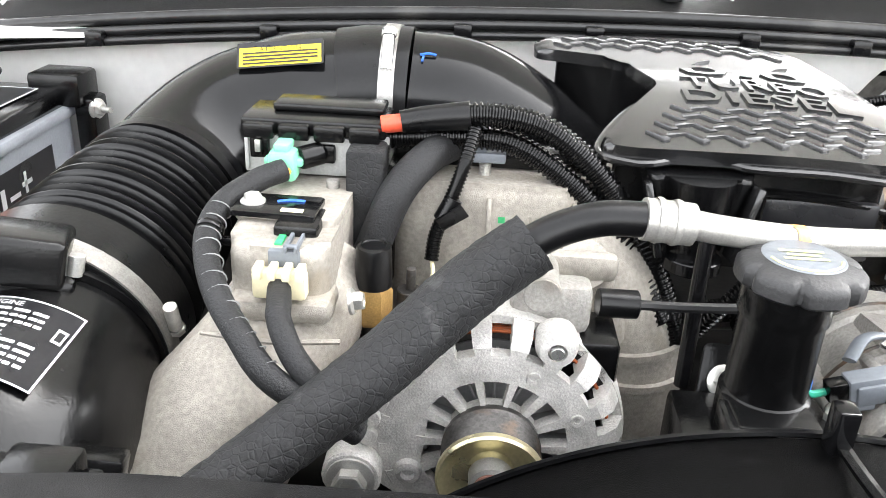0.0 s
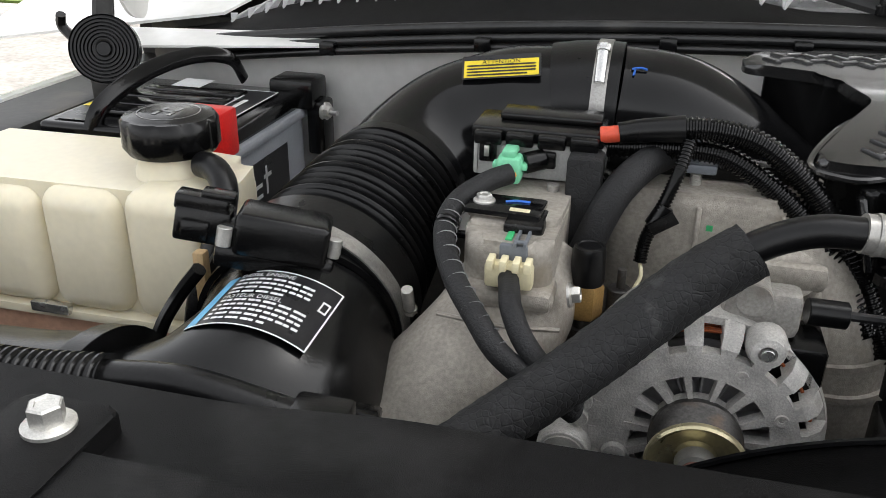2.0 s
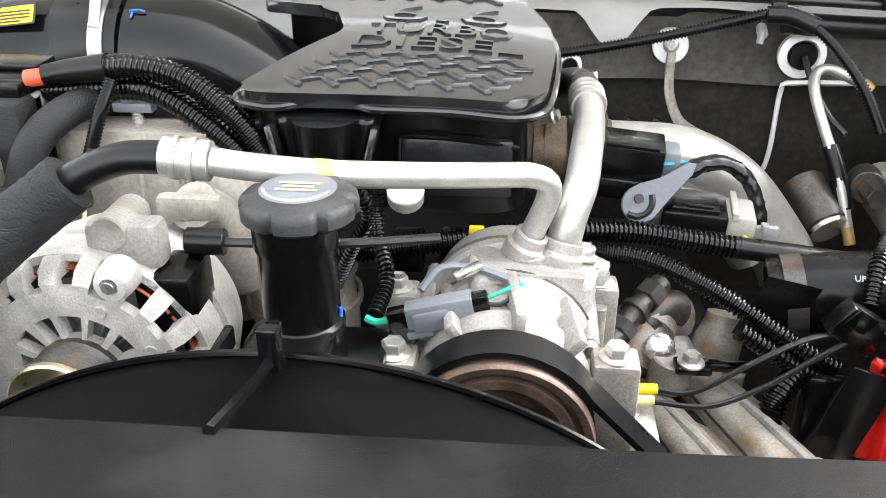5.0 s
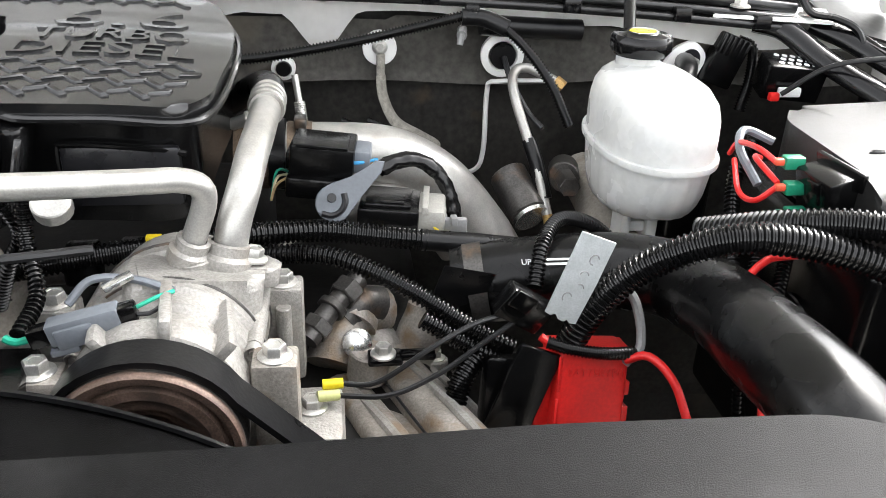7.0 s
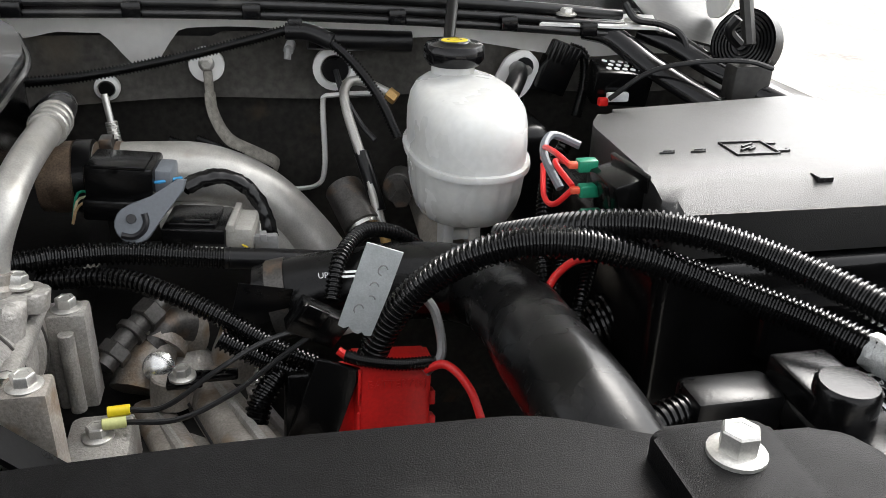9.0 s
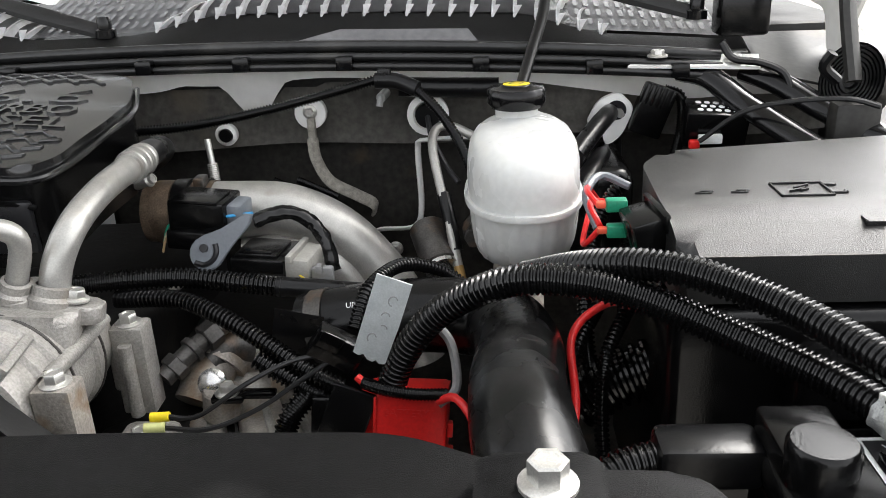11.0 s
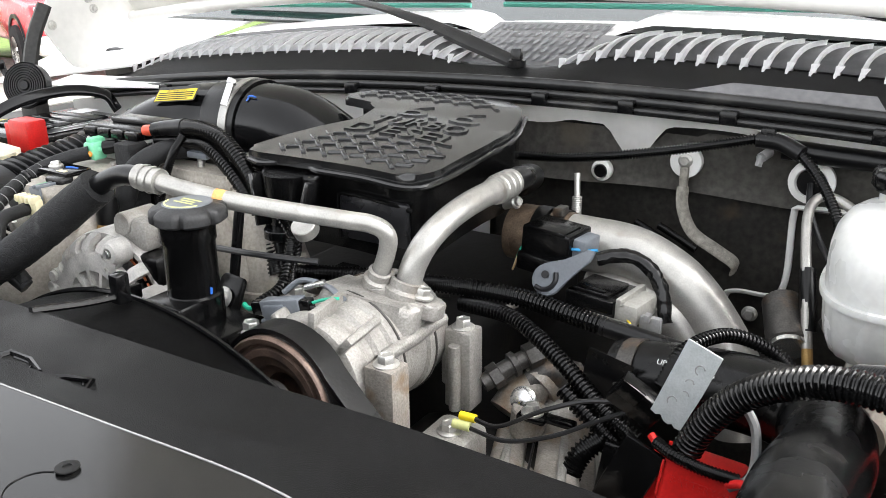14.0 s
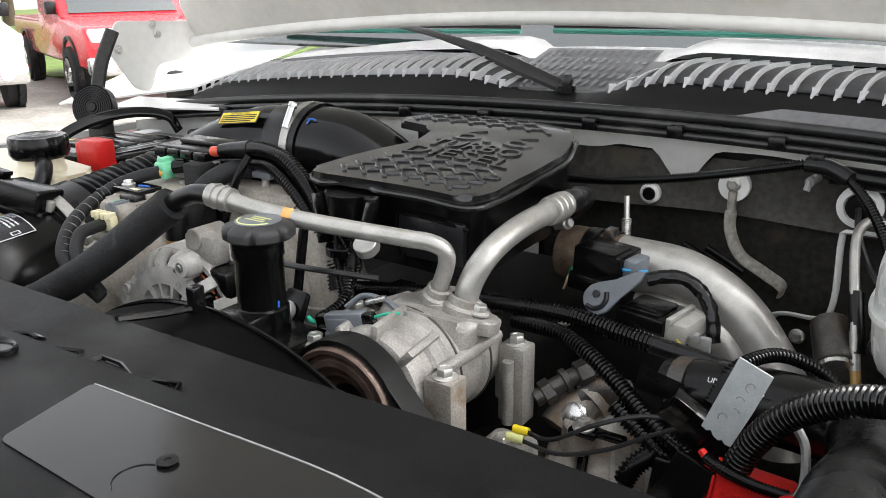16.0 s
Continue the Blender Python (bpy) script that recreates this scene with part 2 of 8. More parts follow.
CARRED = mat("red_car_paint", (0.62, 0.02, 0.03), 0.25, coat=0.8, var=0.05)
CARWHITE = mat("silver_car_paint", (0.62, 0.62, 0.63), 0.3, coat=0.6, var=0.05)
TYRE = mat("tyre_rubber", (0.025, 0.025, 0.026), 0.8, var=0.2, bump=0.4, bscale=30)
CHROME = mat("chrome", (0.78, 0.78, 0.78), 0.15, 0.95, var=0.05)
LAMPGLASS = mat("headlamp_lens", (0.7, 0.7, 0.72), 0.1, coat=0.6, var=0.05)
GROUND = mat("pale_gravel", (0.36, 0.34, 0.31), 0.9, var=0.25, scale=1.5, bump=0.6, bscale=25)
GRASSMAT = mat("grass", (0.13, 0.20, 0.04), 0.9, var=0.4, scale=2, bump=0.6, bscale=15, dirt=(0.25, 0.24, 0.11), dirt_at=0.6, dscale=0.8)
LEAF = mat("leaves", (0.07, 0.12, 0.03), 0.8, var=0.4, scale=1)
BARK = mat("bark", (0.12, 0.09, 0.06), 0.9, var=0.3, scale=8, bump=0.6, bscale=20)


# ---- mesh helpers ----
def thing(name, at, label, category, group="", kind=""):
    ob = new(name)
    ob.location = at
    ob.empty_display_size = 0.02
    return tagged(ob, label, category, group, kind)


def origin(ob):
    v = Vector((0, 0, 0))
    while ob:
        v += ob.location
        ob = ob.parent
    return v


def finish(bm, material, sharp=40):
    bmesh.ops.recalc_face_normals(bm, faces=bm.faces)
    me = bpy.data.meshes.new("mesh")
    bm.to_mesh(me)
    bm.free()
    me.materials.append(material)
    me.polygons.foreach_set("use_smooth", [True] * len(me.polygons))
    me.set_sharp_from_angle(angle=radians(sharp))
    return me


def part(name, bm, material, parent, label="", sharp=40):
    """One mesh under a thing or a part; the bmesh is in world coordinates."""
    bmesh.ops.translate(bm, verts=bm.verts, vec=-origin(parent))
    ob = new(name, finish(bm, material, sharp))
    ob.parent = parent
    return tagged(ob, label)


def solid(name, bm, material, label, category, group="", kind="", sharp=40):
    """A thing that is one mesh; the bmesh is in world coordinates."""
    lo = Vector([min(v.co[i] for v in bm.verts) for i in range(3)])
    hi = Vector([max(v.co[i] for v in bm.verts) for i in range(3)])
    at = Vector(((lo.x + hi.x) / 2, (lo.y + hi.y) / 2, lo.z))
    bmesh.ops.translate(bm, verts=bm.verts, vec=-at)
    ob = new(name, finish(bm, material, sharp))
    ob.location = at
    return tagged(ob, label, category, group, kind)


def merge(*bms):
    out = bms[0]
    for b in bms[1:]:
        me = bpy.data.meshes.new("tmp")
        b.to_mesh(me)
        b.free()
        out.from_mesh(me)
        bpy.data.meshes.remove(me)
    return out


def moved(bm, m):
    bmesh.ops.transform(bm, matrix=m, verts=bm.verts)
    return bm


def spline(pts, n=12):
    p = [Vector(q) for q in pts]
    p = [2 * p[0] - p[1]] + p + [2 * p[-1] - p[-2]]
    out = []
    for i in range(1, len(p) - 2):
        a, b, c, d = p[i - 1:i + 3]
        for k in range(n):
            u = k / n
            out.append(0.5 * (2 * b + (c - a) * u + (2 * a - 5 * b + 4 * c - d) * u * u + (3 * b - a - 3 * c + d) * u ** 3))
    return out + [p[-2]]


def even(line, step):
    """Points at even steps along a line."""
    d = [0.0]
    for a, b in zip(line, line[1:]):
        d.append(d[-1] + (b - a).length)
    n = max(2, int(d[-1] / step))
    out, j = [], 0
    for i in range(n + 1):
        s = d[-1] * i / n
        while j < len(line) - 2 and d[j + 1] < s:
            j += 1
        w = (s - d[j]) / max(1e-9, d[j + 1] - d[j])
        out.append(line[j].lerp(line[j + 1], min(1, w)))
    return out


def sweep(line, radius, seg=14, squash=1.0, wall=0.0):
    """A round tube along a line; radius(u, s) of the share and the length."""
    bm = bmesh.new()
    length = sum((b - a).length for a, b in zip(line, line[1:]))
    t0 = (line[1] - line[0]).normalized()
    nrm = t0.orthogonal().normalized()
    rings, s = [], 0.0
    for i, p in enumerate(line):
        t = (line[min(i + 1, len(line) - 1)] - line[max(i - 1, 0)]).normalized()
        nrm = (nrm - t * nrm.dot(t)).normalized()
        bi = t.cross(nrm)
        if i:
            s += (p - line[i - 1]).length
        r = radius(s / length, s)
        rings.append([bm.verts.new(p + (nrm * math.cos(a) + bi * math.sin(a) * squash) * r) for a in [2 * math.pi * k / seg for k in range(seg)]])
    for a, b in zip(rings, rings[1:]):
        for k in range(seg):
            bm.faces.new((a[k], a[(k + 1) % seg], b[(k + 1) % seg], b[k]))
    bm.faces.new(rings[0][::-1])
    bm.faces.new(rings[-1])
    return bm


def tube(pts, r, seg=14, step=0.006, squash=1.0):
    line = even(spline(pts), step)
    if isinstance(r, (int, float)):
        return sweep(line, lambda u, s: r, seg, squash)
    n = len(r) - 1

    def rad(u, s):
        i = min(n - 1, int(u * n))
        w = u * n - i
        w = w * w * (3 - 2 * w)
        return r[i] * (1 - w) + r[i + 1] * w
    return sweep(line, rad, seg, squash)


def ribbed(pts, r, pitch=0.0032, depth=0.0011, seg=14):
    """Split corrugated conduit."""
    line = even(spline(pts), pitch / 4)

    def rad(u, s):
        k = (s / pitch) % 1
        return r - (depth if 0.5 < k else 0)
    return sweep(line, rad, seg)


def lathe(profile, seg=32, m=None):
    """Turns (radius, height) pairs about z."""
    bm = bmesh.new()
    rings = []
    for r, z in profile:
        if r < 1e-6:
            rings.append([bm.verts.new((0, 0, z))])
        else:
            rings.append([bm.verts.new((r * math.cos(2 * math.pi * k / seg), r * math.sin(2 * math.pi * k / seg), z)) for k in range(seg)])
    for a, b in zip(rings, rings[1:]):
        for k in range(seg):
            q = [a[k % len(a)], a[(k + 1) % len(a)], b[(k + 1) % len(b)], b[k % len(b)]]
            q = list(dict.fromkeys(q))
            if len(q) > 2:
                bm.faces.new(q)
    return moved(bm, m) if m else bm


def rbox(lo, hi, bev=0.003, seg=2, m=None):
    bm = bmesh.new()
    bmesh.ops.create_cube(bm, size=1)
    c, s = (Vector(lo) + Vector(hi)) / 2, Vector(hi) - Vector(lo)
    for v in bm.verts:
        v.co = Vector((c.x + v.co.x * s.x, c.y + v.co.y * s.y, c.z + v.co.z * s.z))
    if bev:
        bmesh.ops.bevel(bm, geom=bm.edges[:], offset=min(bev, min(s) * 0.49), segments=seg, profile=0.5, affect="EDGES")
    return moved(bm, m) if m else bm


def prism(poly, z0, z1, bev=0.0, seg=2, m=None, cut=0.0):
    """A polygon in x, y raised from z0 to z1."""
    bm = bmesh.new()
    lo = [bm.verts.new((x, y, z0)) for x, y in poly]
    hi = [bm.verts.new((x, y, z1)) for x, y in poly]
    n = len(poly)
    bm.faces.new(lo[::-1])
    top = bm.faces.new(hi)
    for k in range(n):
        bm.faces.new((lo[k], lo[(k + 1) % n], hi[(k + 1) % n], hi[k]))
    if bev:
        bmesh.ops.bevel(bm, geom=top.edges[:], offset=bev, segments=seg, profile=0.5, affect="EDGES")
    if cut:
        for ax in (0, 1):
            a, b = min(v.co[ax] for v in bm.verts), max(v.co[ax] for v in bm.verts)
            k = a + cut
            while k < b:
                co, no = [0, 0, 0], [0, 0, 0]
                co[ax], no[ax] = k, 1
                bmesh.ops.bisect_plane(bm, geom=bm.verts[:] + bm.edges[:] + bm.faces[:], plane_co=co, plane_no=no)
                k += cut
    return moved(bm, m) if m else bm


def rounded(poly, r, n=5):
    """The polygon with its corners rounded."""
    out = []
    k = len(poly)
    for i in range(k):
        a, b, c = Vector(poly[i - 1]), Vector(poly[i]), Vector(poly[(i + 1) % k])
        ra = min(r, (a - b).length * 0.45, (c - b).length * 0.45)
        p, q = b + (a - b).normalized() * ra, b + (c - b).normalized() * ra
        for j in range(n + 1):
            u = j / n
            out.append(tuple(p * (1 - u) ** 2 + b * 2 * u * (1 - u) + q * u * u))
    return out


def along(a, b):
    """A pose at a whose z points to b."""
    d = Vector(b) - Vector(a)
    return Matrix.Translation(a) @ d.to_track_quat("Z", "Y").to_matrix().to_4x4()


def rod(a, b, r, seg=16, bev=0.0):
    h = (Vector(b) - Vector(a)).length
    e = bev or min(r, h) * 0.08
    return lathe([(0, 0), (r - e, 0), (r, e), (r, h - e), (r - e, h), (0, h)], seg, along(a, b))


def hexbolt(m, head=0.0075, height=0.007, flange=0.0105):
    """A flanged hexagon head with z along its axis."""
    f = lathe([(flange, -0.001), (flange, 0.0008), (flange * 0.8, 0.0022), (0, 0.0022)], 20)
    h = lathe([(head, 0.001), (head, height - 0.001), (head * 0.88, height), (head * 0.6, height), (head * 0.55, height - 0.0006), (0, height - 0.0006)], 6)
    return moved(merge(f, h), m)


def text(body, size, m, depth=0.0, align="CENTER"):
    cu = bpy.data.curves.new("text", "FONT")
    cu.body, cu.size, cu.extrude, cu.align_x, cu.align_y = body, size, depth, align, "CENTER"
    cu.resolution_u = 2
    ob = bpy.data.objects.new("text", cu)
    scene.collection.objects.link(ob)
    me = ob.to_mesh()
    bm = bmesh.new()
    bm.from_mesh(me)
    ob.to_mesh_clear()
    bpy.data.objects.remove(ob)
    bpy.data.curves.remove(cu)
    return moved(bm, m)


def bars(rows, m):
    """Thin plates (x0, y0, x1, y1) on the plane of m."""
    bm = bmesh.new()
    for x0, y0, x1, y1 in rows:
        bm.faces.new([bm.verts.new(c) for c in ((x0, y0, 0), (x1, y0, 0), (x1, y1, 0), (x0, y1, 0))])
    return moved(bm, m)


def slab(pts, thick):
    """A quad or polygon in space, given thickness along its normal."""
    bm = bmesh.new()
    f = bm.faces.new([bm.verts.new(p) for p in pts])
    f.normal_update()
    n = f.normal.copy()
    r = bmesh.ops.extrude_face_region(bm, geom=[f])
    bmesh.ops.translate(bm, verts=[g for g in r["geom"] if isinstance(g, bmesh.types.BMVert)], vec=n * thick)
    return bm


def wire(name, pts, r, material, label, parent=None, category="wire"):
    bm = tube(pts, r, 8, 0.004)
    return part(name, bm, material, parent, label) if parent else solid(name, bm, material, label, category)


def wrinkled(bm, amount):
    for v in bm.verts:
        v.co += Vector(noise.noise_vector(v.co * 220)) * amount
    return bm


# ---- setting ----
solid("ground", rbox((-300, -300, -0.35), (300, 300, -0.2), 0), GROUND, "pale gravel car park ground", "ground", kind="structure")
solid("lawn", rbox((-60, 9.0, -0.2), (-4, 60, -0.17), 0), GRASSMAT, "patchy green grass verge beside the gravel", "grass", kind="structure")
CX = 0.2
strip_z = lambda x: 1.3035 - 0.0693 * (x - 0.31) ** 2


def sheet(fn, xs, us):
    """A surface fn(x, u) over a grid."""
    bm = bmesh.new()
    g = [[bm.verts.new(fn(x, u)) for x in xs] for u in us]
    for a, b in zip(g, g[1:]):
        for i in range(len(xs) - 1):
            bm.faces.new((a[i], a[i + 1], b[i + 1], b[i]))
    return bm


def solidify(bm, t):
    r = bmesh.ops.solidify(bm, geom=bm.faces[:], thickness=t)
    return bm


def lin(a, b, n):
    return [a + (b - a) * i / (n - 1) for i in range(n)]


# bulkhead: white upper panel, dark mat below it
solid("wall_bulkhead", rbox((-0.75, 1.06, 0.40), (1.2, 1.09, 1.27), 0.004), FRAMEDARK, "dark steel bulkhead behind the mat", "bulkhead", kind="structure")
bm = sheet(lambda x, u: (x, 0.958 - 0.012 * u, strip_z(x) - 0.012 - u * 0.24), lin(-0.72, 0.22, 30), lin(0, 1, 9))
solid("bulkhead_panel", solidify(bm, 0.004), WHITEPAINT, "white painted bulkhead panel behind the air duct", "bulkhead panel", kind="structure")


def mat_edge(x):
    z = strip_z(x) - 0.036
    for c, w in ((0.42, 0.026),):
        d = abs(x - c) / w
        z -= 0.026 * max(0, 1 - d ** 3) if d < 1 else 0
    return z - (0.006 if 0.29 < x < 0.5 else 0)


# lower sheet, set back, a third as bright in colour as the mat
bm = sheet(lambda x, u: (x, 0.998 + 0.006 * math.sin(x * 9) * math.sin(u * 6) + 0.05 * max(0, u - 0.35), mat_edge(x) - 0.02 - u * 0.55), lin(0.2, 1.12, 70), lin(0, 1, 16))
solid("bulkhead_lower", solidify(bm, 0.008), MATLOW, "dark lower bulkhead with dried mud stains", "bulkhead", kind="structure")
bm = sheet(lambda x, u: (x, 0.985 + 0.005 * math.sin(x * 11) * u - 0.006 * max(0, u - 0.85) / 0.15, mat_edge(x) - u * (mat_edge(x) - 1.187 - 0.004 * math.sin(x * 17))), lin(0.2, 1.12, 70), lin(0, 1, 16))
solid("bulkhead_mat", solidify(bm, 0.008), MAT, "dark grey dusty insulating mat on the bulkhead", "mat", kind="structure")


def rim_depth(x):
    """How far the white rim hangs: a tongue at one place, low waves along it."""
    d = 0.018 + 0.004 * math.sin(x * 21)
    d += 0.042 * max(0, 1 - (abs(x - 0.42) / 0.045) ** 2) ** 2
    return d + 0.012 * max(0, 1 - (abs(x - 0.27) / 0.06) ** 2) + 0.012 * max(0, 1 - (abs(x - 0.88) / 0.12) ** 2)


bm = sheet(lambda x, u: (x, 0.960 + 0.004 * u, strip_z(x) - 0.013 - u * rim_depth(x)), lin(0.18, 1.1, 90), lin(0, 1, 5))
solid("bulkhead_rim", solidify(bm, 0.003), WHITEPAINT, "white painted steel rim above the bulkhead mat", "rim", kind="structure")
# inner wings and underfloor
bm = merge(rbox((-0.80, -0.3, 1.15), (-0.70, 1.2, 1.2), 0.01), rbox((-0.76, -0.3, 0.4), (-0.73, 1.1, 1.16), 0.005))
solid("wing_inner_west", bm, FRAMEDARK, "dark dusty inner wing panel", "inner wing", kind="structure")
bm = merge(rbox((1.13, -0.3, 1.15), (1.24, 1.2, 1.19), 0.01), rbox((1.16, -0.3, 0.4), (1.19, 1.1, 1.16), 0.005))
solid("wing_inner_east", bm, FRAMEDARK, "dark dusty inner wing panel", "inner wing", kind="structure")
bm = sheet(lambda y, u: (-0.80 - 0.13 * math.sin(u * 1.4), y, 1.19 + 0.01 - 0.16 * u * u), lin(-0.5, 1.25, 10), lin(0, 1, 8))
solid("wing_west", solidify(bm, 0.003), WHITEPAINT, "white painted front wing top", "wing", kind="structure")
bm = sheet(lambda y, u: (1.24 + 0.13 * math.sin(u * 1.4), y, 1.19 + 0.01 - 0.16 * u * u), lin(-0.5, 1.25, 10), lin(0, 1, 8))
solid("wing_east", solidify(bm, 0.003), WHITEPAINT, "white painted front wing top", "wing", kind="structure")
solid("bay_floor", rbox((-0.75, 0.05, 0.38), (1.18, 1.05, 0.42), 0), DEEP, "near-black underside of the engine bay", "floor", kind="structure")
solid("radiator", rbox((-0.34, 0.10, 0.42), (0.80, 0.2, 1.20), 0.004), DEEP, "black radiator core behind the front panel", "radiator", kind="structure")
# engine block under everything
block = thing("engine_block", (0.15, 0.7, 0.42), "near-black iron engine block low in the bay", "engine")
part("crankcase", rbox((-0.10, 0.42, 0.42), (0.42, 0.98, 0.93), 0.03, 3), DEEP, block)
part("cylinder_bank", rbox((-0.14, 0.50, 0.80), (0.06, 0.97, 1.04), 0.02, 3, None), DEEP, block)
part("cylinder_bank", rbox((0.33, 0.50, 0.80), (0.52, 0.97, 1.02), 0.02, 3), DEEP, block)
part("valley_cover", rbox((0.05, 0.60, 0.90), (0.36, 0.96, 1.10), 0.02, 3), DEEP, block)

# ---- cowl ----
cowl = thing("cowl_panel", (CX, 1.02, 1.25), "black plastic cowl panel with grey slotted vents under the windscreen", "cowl", kind="structure")
XS = lin(-0.68, 1.0, 60)


def hump_a(x, a, b, soft=0.08):
    """One inside a to b, falling to nought outside."""
    u = min(max((x - a) / soft, 0), 1) * min(max((b - x) / soft, 0), 1)
    return u * u * (3 - 2 * u)


def cowl_top(x):
    """The height of the humped ridge behind the seal."""
    return strip_z(x) + 0.030 + 0.036 * hump_a(x, 0.255, 0.86, 0.12) + 0.036 * hump_a(x, -0.62, 0.16, 0.14)


def cowl_low(x):
    """The top of the plain front slope, under the slats."""
    return strip_z(x) + 0.024 + 0.55 * (cowl_top(x) - strip_z(x) - 0.030)


bm = sheet(lambda x, u: (x, 0.966 + 0.045 * u, strip_z(x) + 0.008 + (cowl_low(x) - strip_z(x) - 0.008) * u ** 0.8), XS, lin(0, 1, 6))
part("front_slope", solidify(bm, 0.003), COWL, cowl)


def vent(a, b, n):
    rise = lambda x, u: cowl_low(x) + (cowl_top(x) + 0.004 - cowl_low(x)) * math.sin(min(1, u * 1.5) * 1.57)
    # black sheet paints the shade in the gaps between the slats
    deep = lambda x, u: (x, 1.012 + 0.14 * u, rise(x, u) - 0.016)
    part("vent_gap_shade", solidify(sheet(deep, lin(a, b, 40), lin(0, 0.30, 4)), 0.003), LABELBLACK, cowl)
    bed = lambda x, u: (x, 1.012 + 0.14 * u, rise(x, u) - 0.0045 - 0.010 * max(0, 0.3 - u) / 0.2)
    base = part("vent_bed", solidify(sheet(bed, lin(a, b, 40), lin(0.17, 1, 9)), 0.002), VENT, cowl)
    # slats take the pale tone that paints their lit crests
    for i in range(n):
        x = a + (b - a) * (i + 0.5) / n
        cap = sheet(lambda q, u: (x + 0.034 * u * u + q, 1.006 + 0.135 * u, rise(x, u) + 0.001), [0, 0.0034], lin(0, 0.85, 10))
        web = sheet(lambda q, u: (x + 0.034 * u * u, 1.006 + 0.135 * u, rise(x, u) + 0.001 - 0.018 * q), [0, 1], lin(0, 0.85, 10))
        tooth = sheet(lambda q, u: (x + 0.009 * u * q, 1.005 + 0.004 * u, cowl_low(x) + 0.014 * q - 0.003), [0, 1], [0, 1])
        part("slat", solidify(merge(cap, web, tooth), 0.0014), VENTSHEEN, base, "" if i else "curved vent slat with its sky sheen painted pale")


vent(0.28, 0.86, 22)
vent(-0.60, 0.13, 28)
# slotted flat vents in the hollow and at the far end
for a, b in ((0.10, 0.30), (0.80, 1.0)):
    bm = sheet(lambda x, u: (x, 1.025 + 0.17 * u, strip_z(x) + 0.026 + 0.045 * u), lin(a, b, 8), lin(0, 1, 5))
    p = part("slotted_vent", solidify(bm, 0.003), VENT, cowl, "grey vent sheet with rows of slots")
    rows = []
    for i in range(int((b - a) / 0.014)):
        for j in range(5):
            x, u = a + 0.008 + i * 0.014, 0.08 + j * 0.18
            rows.append((x, u))
    # flat black quads paint the dark of the slots on a closed sheet
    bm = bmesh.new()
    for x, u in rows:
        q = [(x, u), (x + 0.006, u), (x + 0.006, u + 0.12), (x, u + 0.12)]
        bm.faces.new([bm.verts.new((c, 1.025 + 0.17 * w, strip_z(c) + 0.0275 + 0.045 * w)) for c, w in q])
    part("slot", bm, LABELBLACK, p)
# ledge painted pale for the bright sky it reflects
part("rear_ledge", solidify(sheet(lambda x, u: (x, 1.15 + 0.10 * u, max(cowl_top(x), strip_z(x) + 0.05) + 0.008 + 0.015 * u), XS, lin(0, 1, 4)), 0.003), VENTSHEEN, cowl)
part("insert", slab([(0.46, 0.968, strip_z(0.5) + 0.011), (0.70, 0.968, strip_z(0.7) + 0.011), (0.685, 0.985, strip_z(0.7) + 0.028), (0.53, 0.985, strip_z(0.53) + 0.026)], 0.003), VENT, cowl, "grey flat panel on the front slope")

seal = thing("cowl_seal", (CX, 0.945, 1.26), "long black rubber seal strip along the cowl edge with clips", "seal strip")
for name, dy, dz, r in (("seal_bulb", 0.012, 0.012, 0.0065), ("seal_lip", 0.0, 0.001, 0.0045), ("seal_flange", -0.008, -0.009, 0.0035)):
    part(name, tube([(x, 0.945 + dy, strip_z(x) + dz) for x in lin(-0.62, 0.98, 14)], r, 10, 0.02), SEALRUBBER, seal)
bm = sheet(lambda x, u: (x, 0.934 + 0.028 * u, strip_z(x) - 0.014 + 0.024 * u), lin(-0.62, 0.98, 50), lin(0, 1, 3))
part("channel", solidify(bm, 0.002), SEALRUBBER, seal)
for x in (-0.418, -0.22, -0.007, 0.135, 0.30, 0.417, 0.54, 0.70, 0.831, 0.93):
    part("clip", rbox((x - 0.010, 0.928, strip_z(x) - 0.013), (x + 0.010, 0.944, strip_z(x) + 0.003), 0.002), GLOSS, seal)

glass = thing("windscreen", (CX, 1.25, 1.36), "windscreen glass reflecting a bright sky", "windscreen", kind="structure")
part("pane", slab([(-0.80, 1.22, 1.355), (1.20, 1.22, 1.355), (1.05, 1.95, 1.80), (-0.65, 1.95, 1.80)], 0.006), GLASS, glass)
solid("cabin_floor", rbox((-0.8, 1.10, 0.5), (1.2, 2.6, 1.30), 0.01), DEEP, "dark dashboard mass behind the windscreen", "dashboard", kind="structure")


